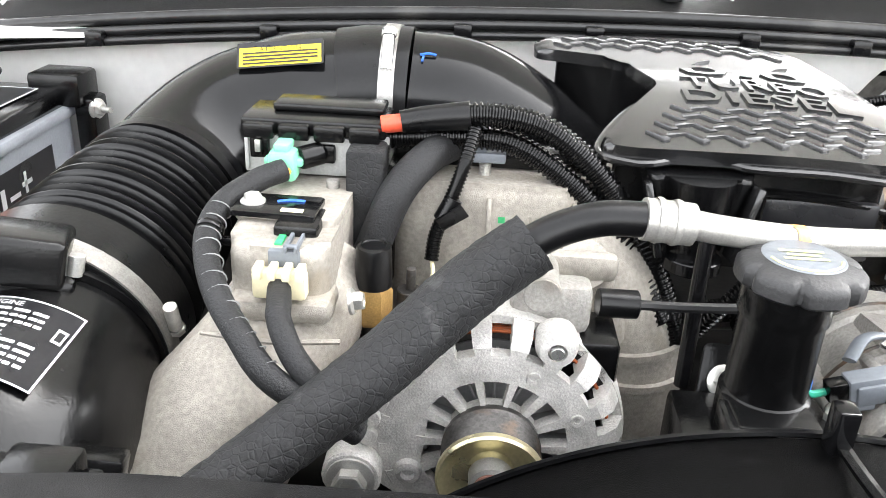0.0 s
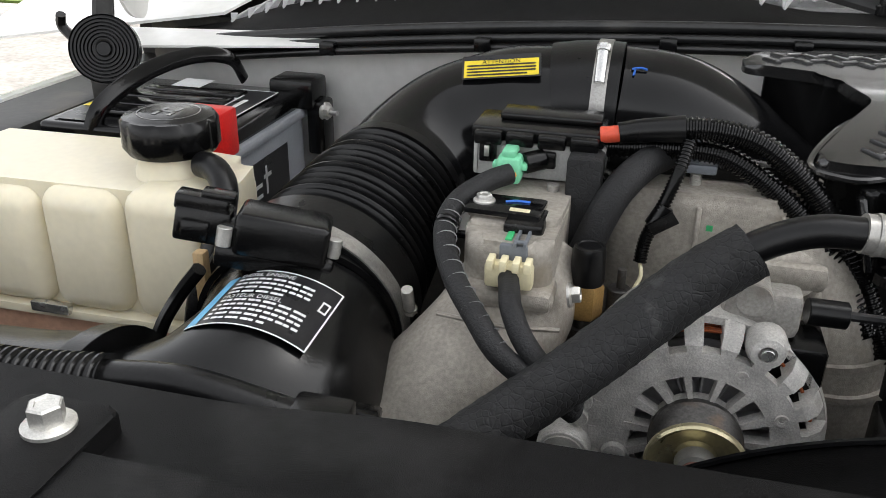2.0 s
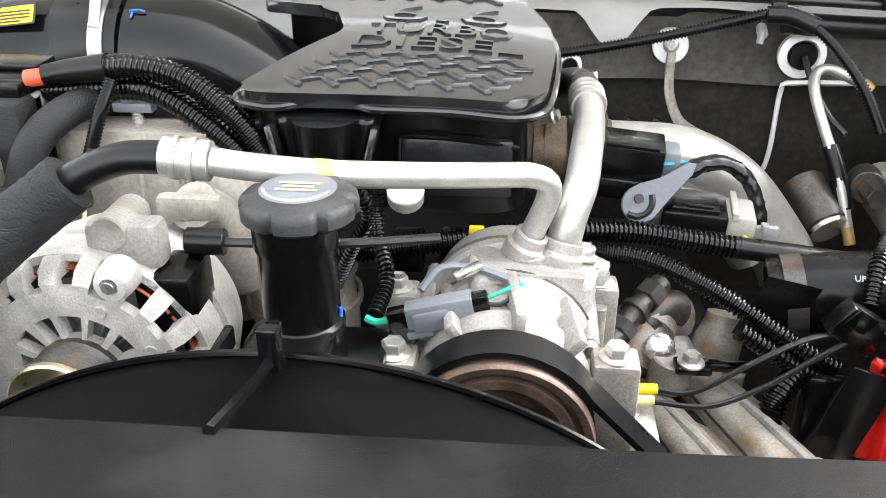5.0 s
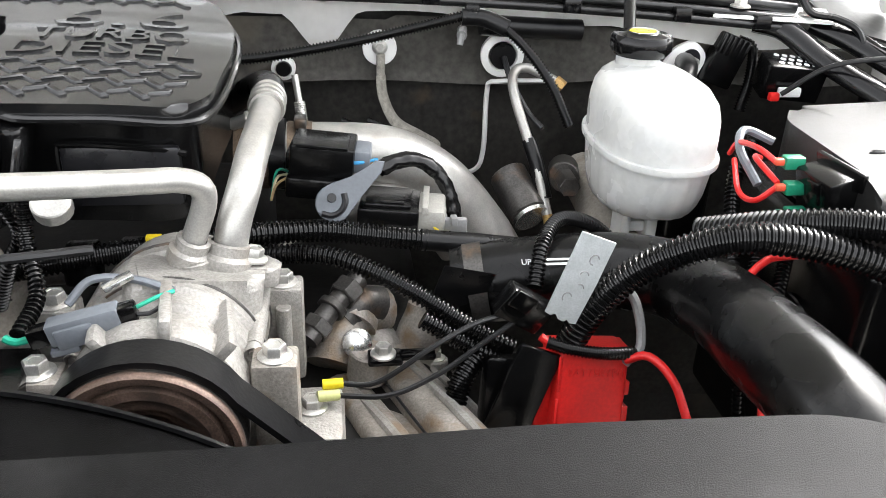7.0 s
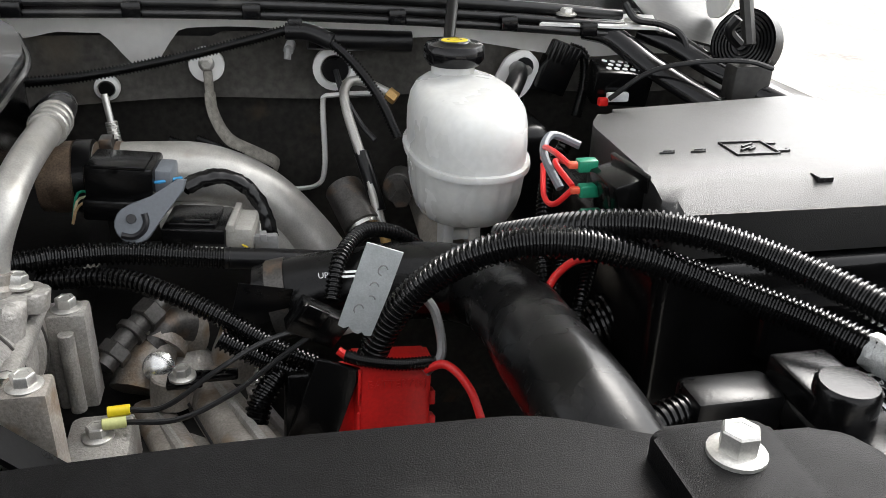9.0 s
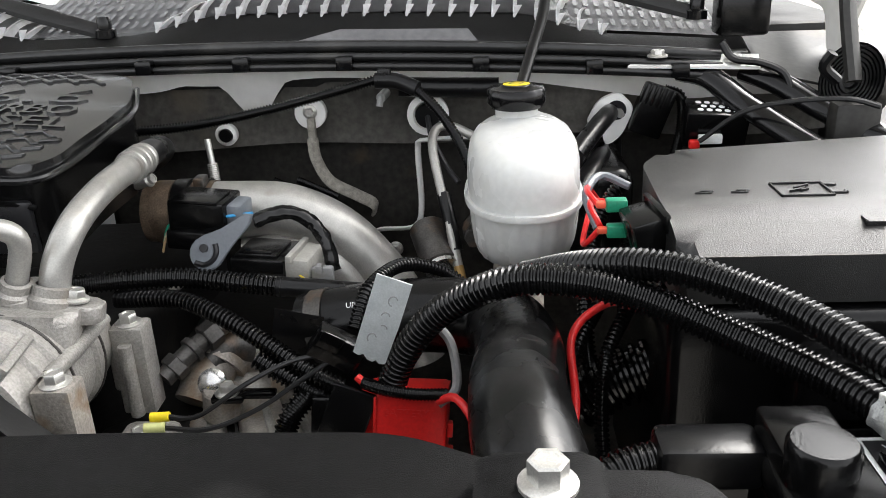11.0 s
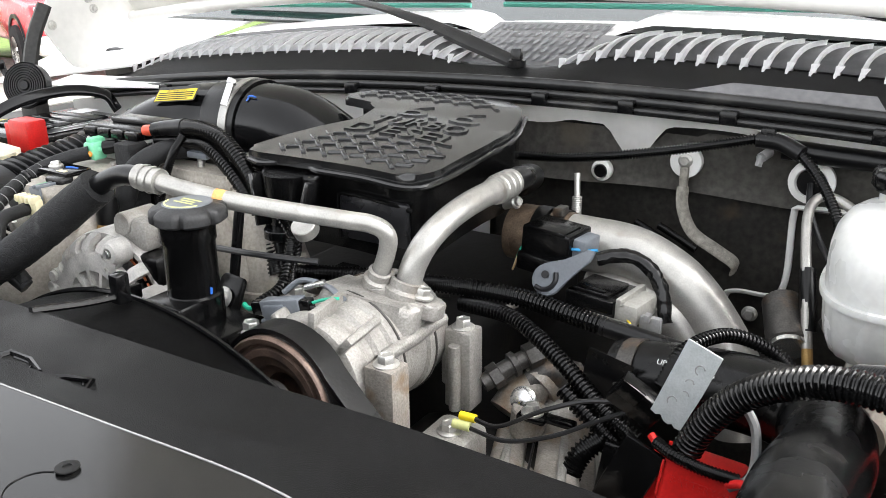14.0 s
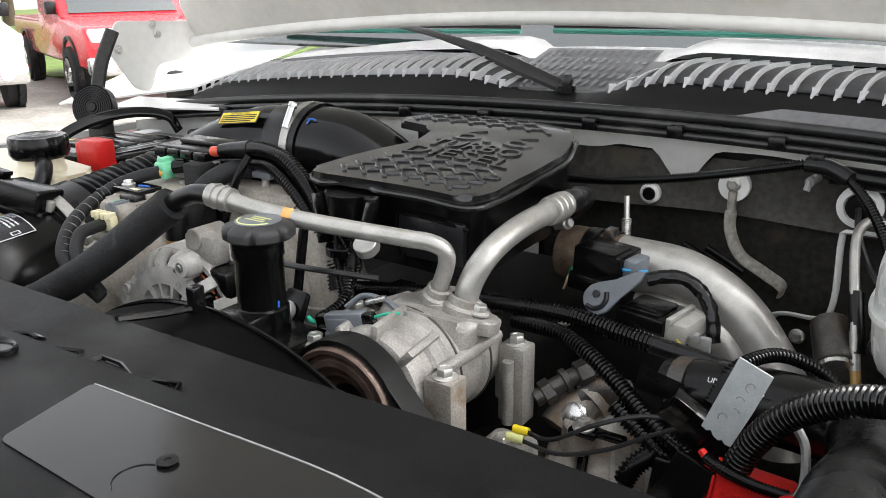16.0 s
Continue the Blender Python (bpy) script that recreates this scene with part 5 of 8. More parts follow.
for x, y, z, hh in ((0.390, 0.460, 1.150, 0.09), (0.248, 0.447, 1.153, 0.06), (0.389, 0.589, 1.133, 0.085), (0.240, 0.519, 1.160, 0.06)):
    lug = part("lug", rbox((x - 0.015, y - 0.013, z - hh), (x + 0.015, y + 0.013, z), 0.003), DIRTYCAST if y < 0.5 else DIECAST, cmp_, "stained cast lug")
    part("bolt", hexbolt(Matrix.Translation((x, y, z)), 0.0078, 0.0095, 0.0115), ZINC, lug)
    s = 1 if x > 0.3 else -1
    part("arm", rbox((min(x, PC[0] + s * 0.05), y - 0.010, z - hh * 0.75), (max(x, PC[0] + s * 0.05), y + 0.010, z - hh * 0.3), 0.004), DIECAST, lug)
part("clamp_bar", merge(rbox((0.378, 0.582, 1.055), (0.402, 0.60, 1.128), 0.003), rod((0.389, 0.572, 1.05), (0.389, 0.572, 1.12), 0.006)), DIECAST, cmp_)
part("fitting_block", moved(prism(rounded([(-0.022, -0.016), (0.026, -0.014), (0.030, 0.012), (-0.020, 0.018)], 0.010), -0.004, 0.010, 0.003), pose(0.362, 0.545, 1.166, -5, 12, 10)), DIECAST, cmp_)
part("bolt", hexbolt(Matrix.Translation((0.3715, 0.545, 1.178)) @ pose(0, 0, 0, -5, 12, 0), 0.0072, 0.0085, 0.0105), ZINC, cmp_)
part("collar", rod((0.331, 0.534, 1.16), (0.331, 0.534, 1.186), 0.015, 20), DIECAST, cmp_)
part("collar", rod((0.352, 0.541, 1.15), (0.354, 0.542, 1.176), 0.0185, 20), DIECAST, cmp_)
pg = part("plug", moved(merge(rbox((-0.024, -0.007, -0.008), (0.020, 0.007, 0.008), 0.002), rbox((-0.020, -0.009, -0.010), (0.004, 0.009, 0.004), 0.002), rbox((-0.026, -0.008, -0.014), (-0.008, 0.008, -0.009), 0.0015)), pose(0.278, 0.462, 1.178, 0, -12, 6)), GREY, cmp_, "grey two-way plug")
for a, b in ((0.018, 0.030), (-0.036, -0.022)):
    part("boot", moved(rbox((a, -0.0055, -0.0065), (b, 0.0055, 0.0065), 0.002), pose(0.278, 0.462, 1.178, 0, -12, 6)), BLACK, pg)
part("tab", tube([(0.262, 0.478, 1.182), (0.275, 0.49, 1.193), (0.30, 0.495, 1.19), (0.325, 0.485, 1.187)], 0.0055, 10, 0.004, 0.5), GREY, cmp_)
part("tab", tube([(0.292, 0.458, 1.168), (0.302, 0.45, 1.165), (0.308, 0.44, 1.158)], 0.006, 10, 0.004, 0.45), LTGREY, cmp_)
part("spring_clip", moved(rbox((-0.010, -0.004, -0.002), (0.010, 0.004, 0.002), 0.001), pose(0.292, 0.487, 1.193, 0, -15, 30)), STEEL, cmp_)
wire("wire", [(0.307, 0.466, 1.186), (0.318, 0.470, 1.190), (0.328, 0.478, 1.190)], 0.0015, GREENWIRE, "green wire", cmp_)
wire("wire", [(0.306, 0.463, 1.183), (0.316, 0.464, 1.183), (0.326, 0.476, 1.187)], 0.0015, BLACKWIRE, "black wire", cmp_)
wire("wire", [(0.244, 0.459, 1.170), (0.235, 0.458, 1.168), (0.228, 0.46, 1.170)], 0.0025, GREENWIRE, "green wire", cmp_)
# belt round the pulley
a0 = [(PC[0] + 0.0590 * math.cos(radians(a)), PC[1] + 0.0590 * math.sin(radians(a))) for a in range(200, 20, -10)]
path = a0 + [(0.445, 1.075), (0.50, 1.015), (0.56, 0.95)]
bm = bmesh.new()
ring = []
for i, (x, z) in enumerate(path):
    p, q = Vector(path[max(0, i - 1)]), Vector(path[min(len(path) - 1, i + 1)])
    n = Vector((-(q - p).y, (q - p).x)).normalized()
    ring.append([bm.verts.new((x + n.x * o, y, z + n.y * o)) for y, o in ((0.403, 0), (0.403, 0.004), (0.428, 0.004), (0.428, 0))])
for a, b in zip(ring, ring[1:]):
    for k in range(4):
        bm.faces.new((a[k], a[(k + 1) % 4], b[(k + 1) % 4], b[k]))
solid("drive_belt", bm, RUBBER, "flat black ribbed drive belt round the pulley", "belt")

# ---- air intake ----
duct = thing("air_duct", (-0.15, 0.72, 1.05), "glossy black plastic air duct curving over the engine", "air duct")
part("duct", tube([(-0.250, 0.680, 1.182), (-0.241, 0.722, 1.199), (-0.211, 0.760, 1.221), (-0.153, 0.783, 1.244), (-0.095, 0.790, 1.252), (-0.055, 0.790, 1.254)], [0.066, 0.067, 0.068, 0.065, 0.061, 0.058], 36, 0.008), GLOSS, duct)
part("coupler", tube([(-0.108, 0.790, 1.250), (-0.080, 0.791, 1.254), (-0.048, 0.791, 1.254)], 0.0645, 36, 0.01), RUBBER, duct)
cl = part("hose_clamp", lathe([(0.0647, -0.007), (0.0662, -0.007), (0.0662, 0.007), (0.0647, 0.007)], 48, along((-0.066, 0.791, 1.254), (-0.03, 0.791, 1.254))), CLAMPSTEEL, duct, "steel hose clamp with worm screw")
part("screw", merge(rod((-0.066, 0.735, 1.290), (-0.066, 0.752, 1.318), 0.0055, 12), hexbolt(along((-0.066, 0.752, 1.318), (-0.066, 0.758, 1.328)), 0.0065, 0.006, 0.007)), STEEL, cl)
part("elbow", tube([(-0.052, 0.791, 1.254), (0.0, 0.795, 1.248), (0.045, 0.802, 1.225), (0.085, 0.81, 1.195), (0.13, 0.82, 1.17)], [0.0615, 0.062, 0.062, 0.060, 0.055], 36, 0.008), GLOSS, duct)
part("elbow_ridge", tube([(0.008, 0.742, 1.262), (0.03, 0.762, 1.285), (0.055, 0.80, 1.280), (0.085, 0.79, 1.25), (0.105, 0.77, 1.225)], 0.0045, 10, 0.005), GLOSS, duct)
part("paint_mark", merge(tube([(-0.038, 0.752, 1.302), (-0.030, 0.752, 1.3035), (-0.024, 0.753, 1.302)], 0.0012, 6, 0.002), tube([(-0.035, 0.751, 1.3015), (-0.036, 0.747, 1.297)], 0.0011, 6, 0.002)), BLUEPAINT, duct)
lab = part("caution_label", moved(prism(rounded([(-0.038, -0.013), (0.038, -0.013), (0.038, 0.013), (-0.038, 0.013)], 0.002), 0, 0.0006), Matrix.Translation((-0.160, 0.7390, 1.2985)) @ pose(0, 0, 0, 44, -6, 5)), LABELBLACK, duct, "yellow caution label with black print")
LM = Matrix.Translation((-0.160, 0.7390, 1.2985)) @ pose(0, 0, 0, 44, -6, 5)
part("yellow_field", bars([(-0.036, -0.0115, 0.036, 0.0075)], LM @ Matrix.Translation((0, 0, 0.0009))), LABELYELLOW, lab)
part("print", merge(text("ATTENTION", 0.0066, LM @ Matrix.Translation((0, 0.0048, 0.0014))), bars([(-0.033, y, 0.033 - (0.008 if i == 3 else 0), y + 0.0018) for i, y in enumerate((0.0005, -0.003, -0.0065, -0.010))], LM @ Matrix.Translation((0, 0, 0.0013)))), INKBLACK, lab)
# bellows
line = even(spline([(-0.2685, 0.492, 1.1395), (-0.267, 0.55, 1.149), (-0.261, 0.62, 1.166), (-0.250, 0.692, 1.186)]), 0.0016)


def bellows(u, s):
    if u < 0.27:
        return 0.0855
    if u > 0.95:
        return 0.070
    base = 0.0885 - 0.017 * u
    return base - 0.009 * (0.5 + 0.5 * math.cos(2 * math.pi * s / 0.0108))


part("bellows", sweep(line, bellows, 44), RUBBER, duct, "ribbed black rubber bellows", sharp=60)

maf = thing("air_meter_housing", (-0.3, 0.4, 1.0), "black plastic air meter housing bending to the filter box", "air housing")
part("housing", tube([(-0.2685, 0.500, 1.1395), (-0.262, 0.47, 1.135), (-0.255, 0.435, 1.129), (-0.258, 0.395, 1.125), (-0.282, 0.360, 1.112), (-0.33, 0.345, 1.098), (-0.40, 0.340, 1.088)], [0.077, 0.077, 0.078, 0.078, 0.078, 0.078, 0.078], 40, 0.008), BLACK, maf)
part("filter_box", merge(tube([(-0.355, 0.345, 1.094), (-0.45, 0.343, 1.085), (-0.66, 0.343, 1.08)], 0.088, 40, 0.01), lathe([(0.078, -0.010), (0.094, -0.008), (0.094, 0.008), (0.088, 0.010)], 48, along((-0.352, 0.345, 1.094), (-0.5, 0.343, 1.084)))), BLACK, maf, "round black filter box end")
c2 = part("hose_clamp", lathe([(0.0858, -0.0075), (0.0875, -0.0075), (0.0875, 0.0075), (0.0858, 0.0075)], 56, along((-0.2685, 0.500, 1.141), (-0.2675, 0.55, 1.149))), CLAMPSTEEL, maf, "steel hose clamp with worm screw")
part("screw", merge(rod((-0.179, 0.497, 1.160), (-0.179, 0.490, 1.180), 0.0048, 12), hexbolt(along((-0.179, 0.498, 1.159), (-0.179, 0.502, 1.149)), 0.0055, 0.005, 0.006)), ZINC, c2)
part("rim", lathe([(0.0775, -0.004), (0.082, -0.003), (0.082, 0.003), (0.0775, 0.004)], 48, along((-0.264, 0.478, 1.1365), (-0.2685, 0.50, 1.1395))), BLACK, maf)
mm = pose(-0.270, 0.462, 1.222, -8, 12, 18)
ms = part("sensor_head", moved(merge(rbox((-0.030, -0.020, -0.012), (0.038, 0.030, 0.020), 0.005, 3), rbox((-0.042, -0.016, -0.024), (0.044, 0.022, -0.006), 0.004), rbox((-0.040, -0.016, -0.010), (-0.028, 0.012, 0.010), 0.003)), mm), BLACK, maf, "black air meter sensor head")
part("plug", moved(merge(rbox((-0.074, -0.006, -0.012), (-0.034, 0.024, 0.014), 0.003), rbox((-0.076, -0.002, 0.010), (-0.038, 0.020, 0.022), 0.002), rbox((-0.068, -0.012, -0.008), (-0.048, -0.004, 0.006), 0.002), rbox((-0.058, 0.0, 0.020), (-0.034, 0.018, 0.026), 0.001)), mm), BLACK, ms)
for x, y in ((-0.036, -0.018), (0.042, 0.0)):
    part("screw", moved(rod((x, y, -0.006), (x, y, 0.008), 0.0055, 12), mm), ZINC, ms)


def decal_point(a, b, lift=0.0):
    """A point on the housing by length and angle."""
    p = Vector((-0.255, 0.443, 1.1285)).lerp(Vector((-0.256, 0.380, 1.1235)), b)
    ax = Vector((-0.001, -0.063, -0.005)).normalized()
    up = Vector((0, 0, 1)) - ax * ax.z
    up.normalize()
    side = ax.cross(up)
    return p + (up * math.cos(a) - side * math.sin(a)) * (0.0785 + lift)


def decal(rows, lift, n=8):
    bm = bmesh.new()
    for a0, b0, a1, b1 in rows:
        for i in range(n):
            u, w = a0 + (a1 - a0) * i / n, a0 + (a1 - a0) * (i + 1) / n
            bm.faces.new([bm.verts.new(decal_point(*q, lift)) for q in ((u, b0), (w, b0), (w, b1), (u, b1))])
    return bm


dl = part("warning_decal", decal([(-0.55, -0.05, 0.60, 1.05)], 0.0010, 16), LABELBLACK, maf, "black warning decal with white print and a blue corner")
part("border", decal([(-0.55, -0.05, 0.60, -0.03), (-0.55, 1.03, 0.60, 1.05), (0.585, -0.05, 0.60, 1.05)], 0.0014, 16), INKWHITE, dl)
part("blue_corner", decal([(-0.55, -0.05, -0.43, 1.05)], 0.0013, 4), LABELBLUE, dl)
part("print", decal([(-0.38 + 0.07 * j, 0.115 + i * 0.088 + (0.09 if i > 3 else 0), -0.325 + 0.07 * j + 0.012 * math.sin(i * 7 + j * 3), 0.155 + i * 0.088 + (0.09 if i > 3 else 0)) for i in range(9) for j in range(12 if i not in (3, 8) else 8) if not (j > 10 and i < 3)], 0.0014, 2), INKWHITE, dl)
LT = lambda body, size, a, b: bmesh_map(text(body, size, Matrix(), align="LEFT"), a, b)


def bmesh_map(bm, a, b):
    for v in bm.verts:
        v.co = decal_point(a + v.co.x / 0.0785, b - v.co.y / 0.063, 0.0015)
    return bm


part("heading", merge(LT("DIESEL ENGINE", 0.0062, -0.39, 0.045), LT("MOTEUR DIESEL", 0.0062, -0.39, 0.50)), INKWHITE, dl)
part("book_sign", decal([(0.48, 0.22, 0.56, 0.25), (0.48, 0.38, 0.56, 0.41), (0.48, 0.22, 0.495, 0.41), (0.545, 0.22, 0.56, 0.41)], 0.0014, 3), INKWHITE, dl)
wire("lead", [(-0.330, 0.450, 1.195), (-0.350, 0.45, 1.17), (-0.365, 0.44, 1.14), (-0.37, 0.43, 1.10)], 0.006, CONDUIT, "", maf)
part("tan_tab", rbox((-0.345, 0.465, 1.15), (-0.335, 0.475, 1.20), 0.002), TANCARD, maf)

# coolant hose across the front
hh = thing("heater_hose", (-0.2, 0.315, 1.15), "shiny black rubber coolant hose with a clip", "hose")
part("clip", merge(rbox((-0.196, 0.300, 1.160), (-0.160, 0.330, 1.192), 0.003), rbox((-0.160, 0.306, 1.172), (-0.150, 0.324, 1.184), 0.002)), BLACK, hh)
part("paint_mark", rbox((-0.172, 0.2990, 1.176), (-0.166, 0.3002, 1.184), 0.0003, 1), GREEN, hh)
part("hose", tube([(-0.315, 0.312, 1.188), (-0.265, 0.312, 1.193), (-0.220, 0.313, 1.186), (-0.180, 0.318, 1.172), (-0.15, 0.33, 1.14)], 0.0125, 18, 0.005), RUBBER, hh)
solid("conduit_end", ribbed([(-0.56, 0.305, 1.182), (-0.45, 0.308, 1.182), (-0.37, 0.31, 1.183), (-0.312, 0.312, 1.188)], 0.0165, 0.0065, 0.0025, 20), CONDUIT, "coarse black corrugated sleeve over the hose", "conduit")
clp = thing("harness_clip", (-0.18, 0.345, 1.13), "black plastic clip with a green paint mark", "clip")
part("body", moved(rbox((-0.016, -0.012, -0.016), (0.016, 0.012, 0.016), 0.003), pose(-0.172, 0.350, 1.152, -20, 10, 10)), BLACK, clp)
part("paint_stroke", tube([(-0.166, 0.337, 1.160), (-0.165, 0.336, 1.152), (-0.163, 0.336, 1.146)], 0.0013, 6, 0.003), GREENPAINT, clp)

# ---- coolant tank ----
tank = thing("coolant_tank", (-0.46, 0.57, 1.0), "yellowed translucent coolant tank with a black screw cap", "coolant tank")
bm = prism(rounded([(-0.68, 0.515), (-0.365, 0.520), (-0.355, 0.565), (-0.370, 0.635), (-0.52, 0.655), (-0.68, 0.65)], 0.02), 1.098, 1.218, 0.020, 5, cut=0.02)
for v in bm.verts:
    v.co.y += 0.008 if v.co.y < 0.53 else 0
part("body", bm, TANKCREAM, tank, sharp=60)
for i, x in enumerate((-0.684, -0.604, -0.524, -0.442)):
    part("lobe", rbox((x, 0.508 + 0.001 * i, 1.0985), (x + 0.079, 0.60, 1.222 - 0.005 * (3 - i)), 0.019, 5), TANKCREAM, tank)
part("base", prism(rounded([(-0.68, 0.515), (-0.365, 0.520), (-0.355, 0.565), (-0.370, 0.635), (-0.68, 0.65)], 0.02), 1.0, 1.092, 0.006), COOLANT, tank, "tank base tinted by orange coolant")
part("seam", prism(rounded([(-0.685, 0.508), (-0.362, 0.513), (-0.350, 0.565), (-0.365, 0.64), (-0.685, 0.655)], 0.02), 1.091, 1.099, 0.002), TANKCREAM, tank)
TX, TY = -0.424, 0.580
part("neck", lathe([(0.036, 1.20), (0.034, 1.225), (0.032, 1.228), (0.032, 1.245), (0, 1.245)], 32, Matrix.Translation((TX, TY, 0))), TANKCREAM, tank)
bm = lathe([(0.0, 1.274), (0.030, 1.274), (0.033, 1.2725), (0.0395, 1.272), (0.042, 1.269), (0.0425, 1.247), (0.038, 1.240), (0, 1.240)], 64, Matrix.Translation((TX, TY, 0)))
for v in bm.verts:
    d = Vector((v.co.x - TX, v.co.y - TY))
    if d.length > 0.039:
        k = 1 - 0.06 * max(0, math.cos(math.atan2(d.y, d.x) * 9)) ** 3
        v.co.x, v.co.y = TX + d.x * k, TY + d.y * k
cp = part("cap", bm, BLACK, tank, "lobed black screw cap")
part("print", merge(lathe([(0.0265, 1.2744), (0.0275, 1.2744)], 40, Matrix.Translation((TX, TY, 0))), bars([(-0.010, -0.012, -0.006, 0.012), (0.004, -0.012, 0.008, 0.012), (-0.010, -0.002, 0.008, 0.002)], Matrix.Translation((TX, TY, 1.2744)))), LTGREY, cp)
part("overflow_hose", tube([(-0.385, 0.560, 1.236), (-0.368, 0.552, 1.236), (-0.354, 0.540, 1.225), (-0.352, 0.525, 1.200), (-0.358, 0.51, 1.165), (-0.366, 0.50, 1.13), (-0.37, 0.49, 1.08)], 0.0115, 16, 0.005), RUBBER, tank)
part("spring_clip", rbox((-0.545, 0.506, 1.096), (-0.505, 0.514, 1.106), 0.0015), STEEL, tank)


# ---- batteries ----
def battery(x0, y0, x1, y1, z0, z1, label, case, lid):
    b = thing("car_battery", ((x0 + x1) / 2, (y0 + y1) / 2, z0), label, "battery", "batteries")
    part("case", rbox((x0, y0, z0), (x1, y1, z1 - 0.022), 0.006, 3), case, b)
    top = part("lid", rbox((x0 - 0.002, y0 - 0.002, z1 - 0.022), (x1 + 0.002, y1 + 0.002, z1), 0.006, 3), lid, b)
    return b, top


bat, lid = battery(-0.665, 0.700, -0.448, 0.915, 1.0, 1.212, "grey car battery with a black lid and carry handle", BATGREY, GLOSS)
part("lid_ledge", rbox((-0.672, 0.693, 1.178), (-0.441, 0.92, 1.192), 0.004), BATGREY, bat)
part("handle", tube([(-0.600, 0.70, 1.205), (-0.592, 0.715, 1.232), (-0.575, 0.77, 1.255), (-0.555, 0.84, 1.262), (-0.535, 0.895, 1.250), (-0.525, 0.912, 1.22)], 0.010, 10, 0.006, 0.4), GLOSS, bat)
part("cell_cap", merge(*[rbox((-0.63 + 0.0, y, 1.2125), (-0.50, y + 0.028, 1.218), 0.003) for y in (0.74, 0.775, 0.81, 0.845)]), GLOSS, lid)
sp = part("brand_panel", bars([(-0.525, 0.735, -0.465, 0.885)], Matrix.Translation((0, 0, 1.2135))), LABELBLACK, lid)
part("panel_border", bars([(-0.525, 0.735, -0.523, 0.885), (-0.467, 0.735, -0.465, 0.885), (-0.525, 0.735, -0.465, 0.737), (-0.525, 0.883, -0.465, 0.885), (-0.505, 0.76, -0.498, 0.86), (-0.49, 0.77, -0.483, 0.84)], Matrix.Translation((0, 0, 1.2142))), INKWHITE, lid)
part("white_sticker", bars([(-0.60, 0.86, -0.56, 0.90)], Matrix.Translation((0, 0, 1.2187))), INKWHITE, lid)
part("caution_sticker", bars([(-0.655, 0.71, -0.615, 0.78)], Matrix.Translation((0, 0, 1.2135))), LABELBLACK, lid)
part("caution_stripe", bars([(-0.655, 0.763, -0.615, 0.778)], Matrix.Translation((0, 0, 1.2141))), LABELYELLOW, lid)
part("side_panel", bars([(0.73, 1.06, 0.86, 1.16)], Matrix(((0, 0, 1, -0.4465), (1, 0, 0, 0), (0, 1, 0, 0), (0, 0, 0, 1)))), LABELBLACK, bat)
for row in ((0.75, 1.115, 0.758, 1.145), (0.765, 1.115, 0.785, 1.12), (0.765, 1.128, 0.785, 1.133), (0.795, 1.115, 0.80, 1.15), (0.79, 1.135, 0.81, 1.14), (0.75, 1.09, 0.81, 1.097)):
    part("side_shape", bars([row], Matrix(((0, 0, 1, -0.4459), (1, 0, 0, 0), (0, 1, 0, 0), (0, 0, 0, 1)))), INKWHITE, bat)
term = thing("battery_terminal", (-0.44, 0.91, 1.13), "black battery terminal clamp with a bolt on the case side", "terminal")
part("clamp", merge(rbox((-0.485, 0.895, 1.19), (-0.425, 0.945, 1.228), 0.006), rbox((-0.44, 0.905, 1.13), (-0.415, 0.94, 1.20), 0.005)), BLACK, term)
part("bolt", merge(hexbolt(Matrix.Translation((-0.416, 0.913, 1.187)) @ pose(0, 0, 0, 0, 90, -20), 0.008, 0.008, 0.012), rod((-0.416, 0.913, 1.187), (-0.398, 0.908, 1.187), 0.0035, 10)), ZINC, term)
solid("terminal_cover", merge(rbox((-0.478, 0.675, 1.195), (-0.428, 0.71, 1.246), 0.005), rbox((-0.50, 0.682, 1.20), (-0.47, 0.712, 1.238), 0.004)), RED, "red plastic battery terminal cover beside the tank cap", "terminal cover")

# ---- harness round the engine top ----
h1 = thing("corrugated_conduit", (0.08, 0.62, 1.1), "black corrugated conduit with a red heat-shrink end", "conduit", "wiring conduits")
part("sleeve", ribbed([(-0.010, 0.600, 1.289), (0.03, 0.600, 1.293), (0.068, 0.600, 1.285), (0.105, 0.596, 1.258), (0.135, 0.590, 1.222), (0.160, 0.585, 1.18), (0.182, 0.57, 1.13)], 0.0095, 0.0042, 0.0014, 16), CONDUIT, h1)
part("tape", tube([(-0.038, 0.596, 1.285), (-0.02, 0.599, 1.288), (0.012, 0.600, 1.292)], [0.0085, 0.0095, 0.0105], 14, 0.003), RUBBER, h1)
part("heat_shrink", rod((-0.052, 0.594, 1.283), (-0.036, 0.596, 1.285), 0.0068, 12), ORANGERED, h1, "red heat-shrink end")
solid("corrugated_conduit", ribbed([(-0.050, 0.608, 1.270), (0.01, 0.606, 1.274), (0.045, 0.602, 1.272), (0.08, 0.596, 1.253), (0.11, 0.590, 1.228), (0.14, 0.583, 1.19), (0.165, 0.57, 1.15)], 0.0090, 0.0042, 0.0014, 16), CONDUIT, "black corrugated conduit curving down past the manifold", "conduit", "wiring conduits")
h2 = thing("corrugated_conduit", (0.0, 0.57, 1.18), "thin corrugated sleeve with tape dropping to a sensor", "conduit", "wiring conduits")
part("sleeve", ribbed([(0.016, 0.592, 1.284), (0.010, 0.577, 1.262), (0.0, 0.570, 1.232), (-0.008, 0.568, 1.21), (-0.010, 0.565, 1.192)], 0.0055, 0.0028, 0.0010, 12), CONDUIT, h2)
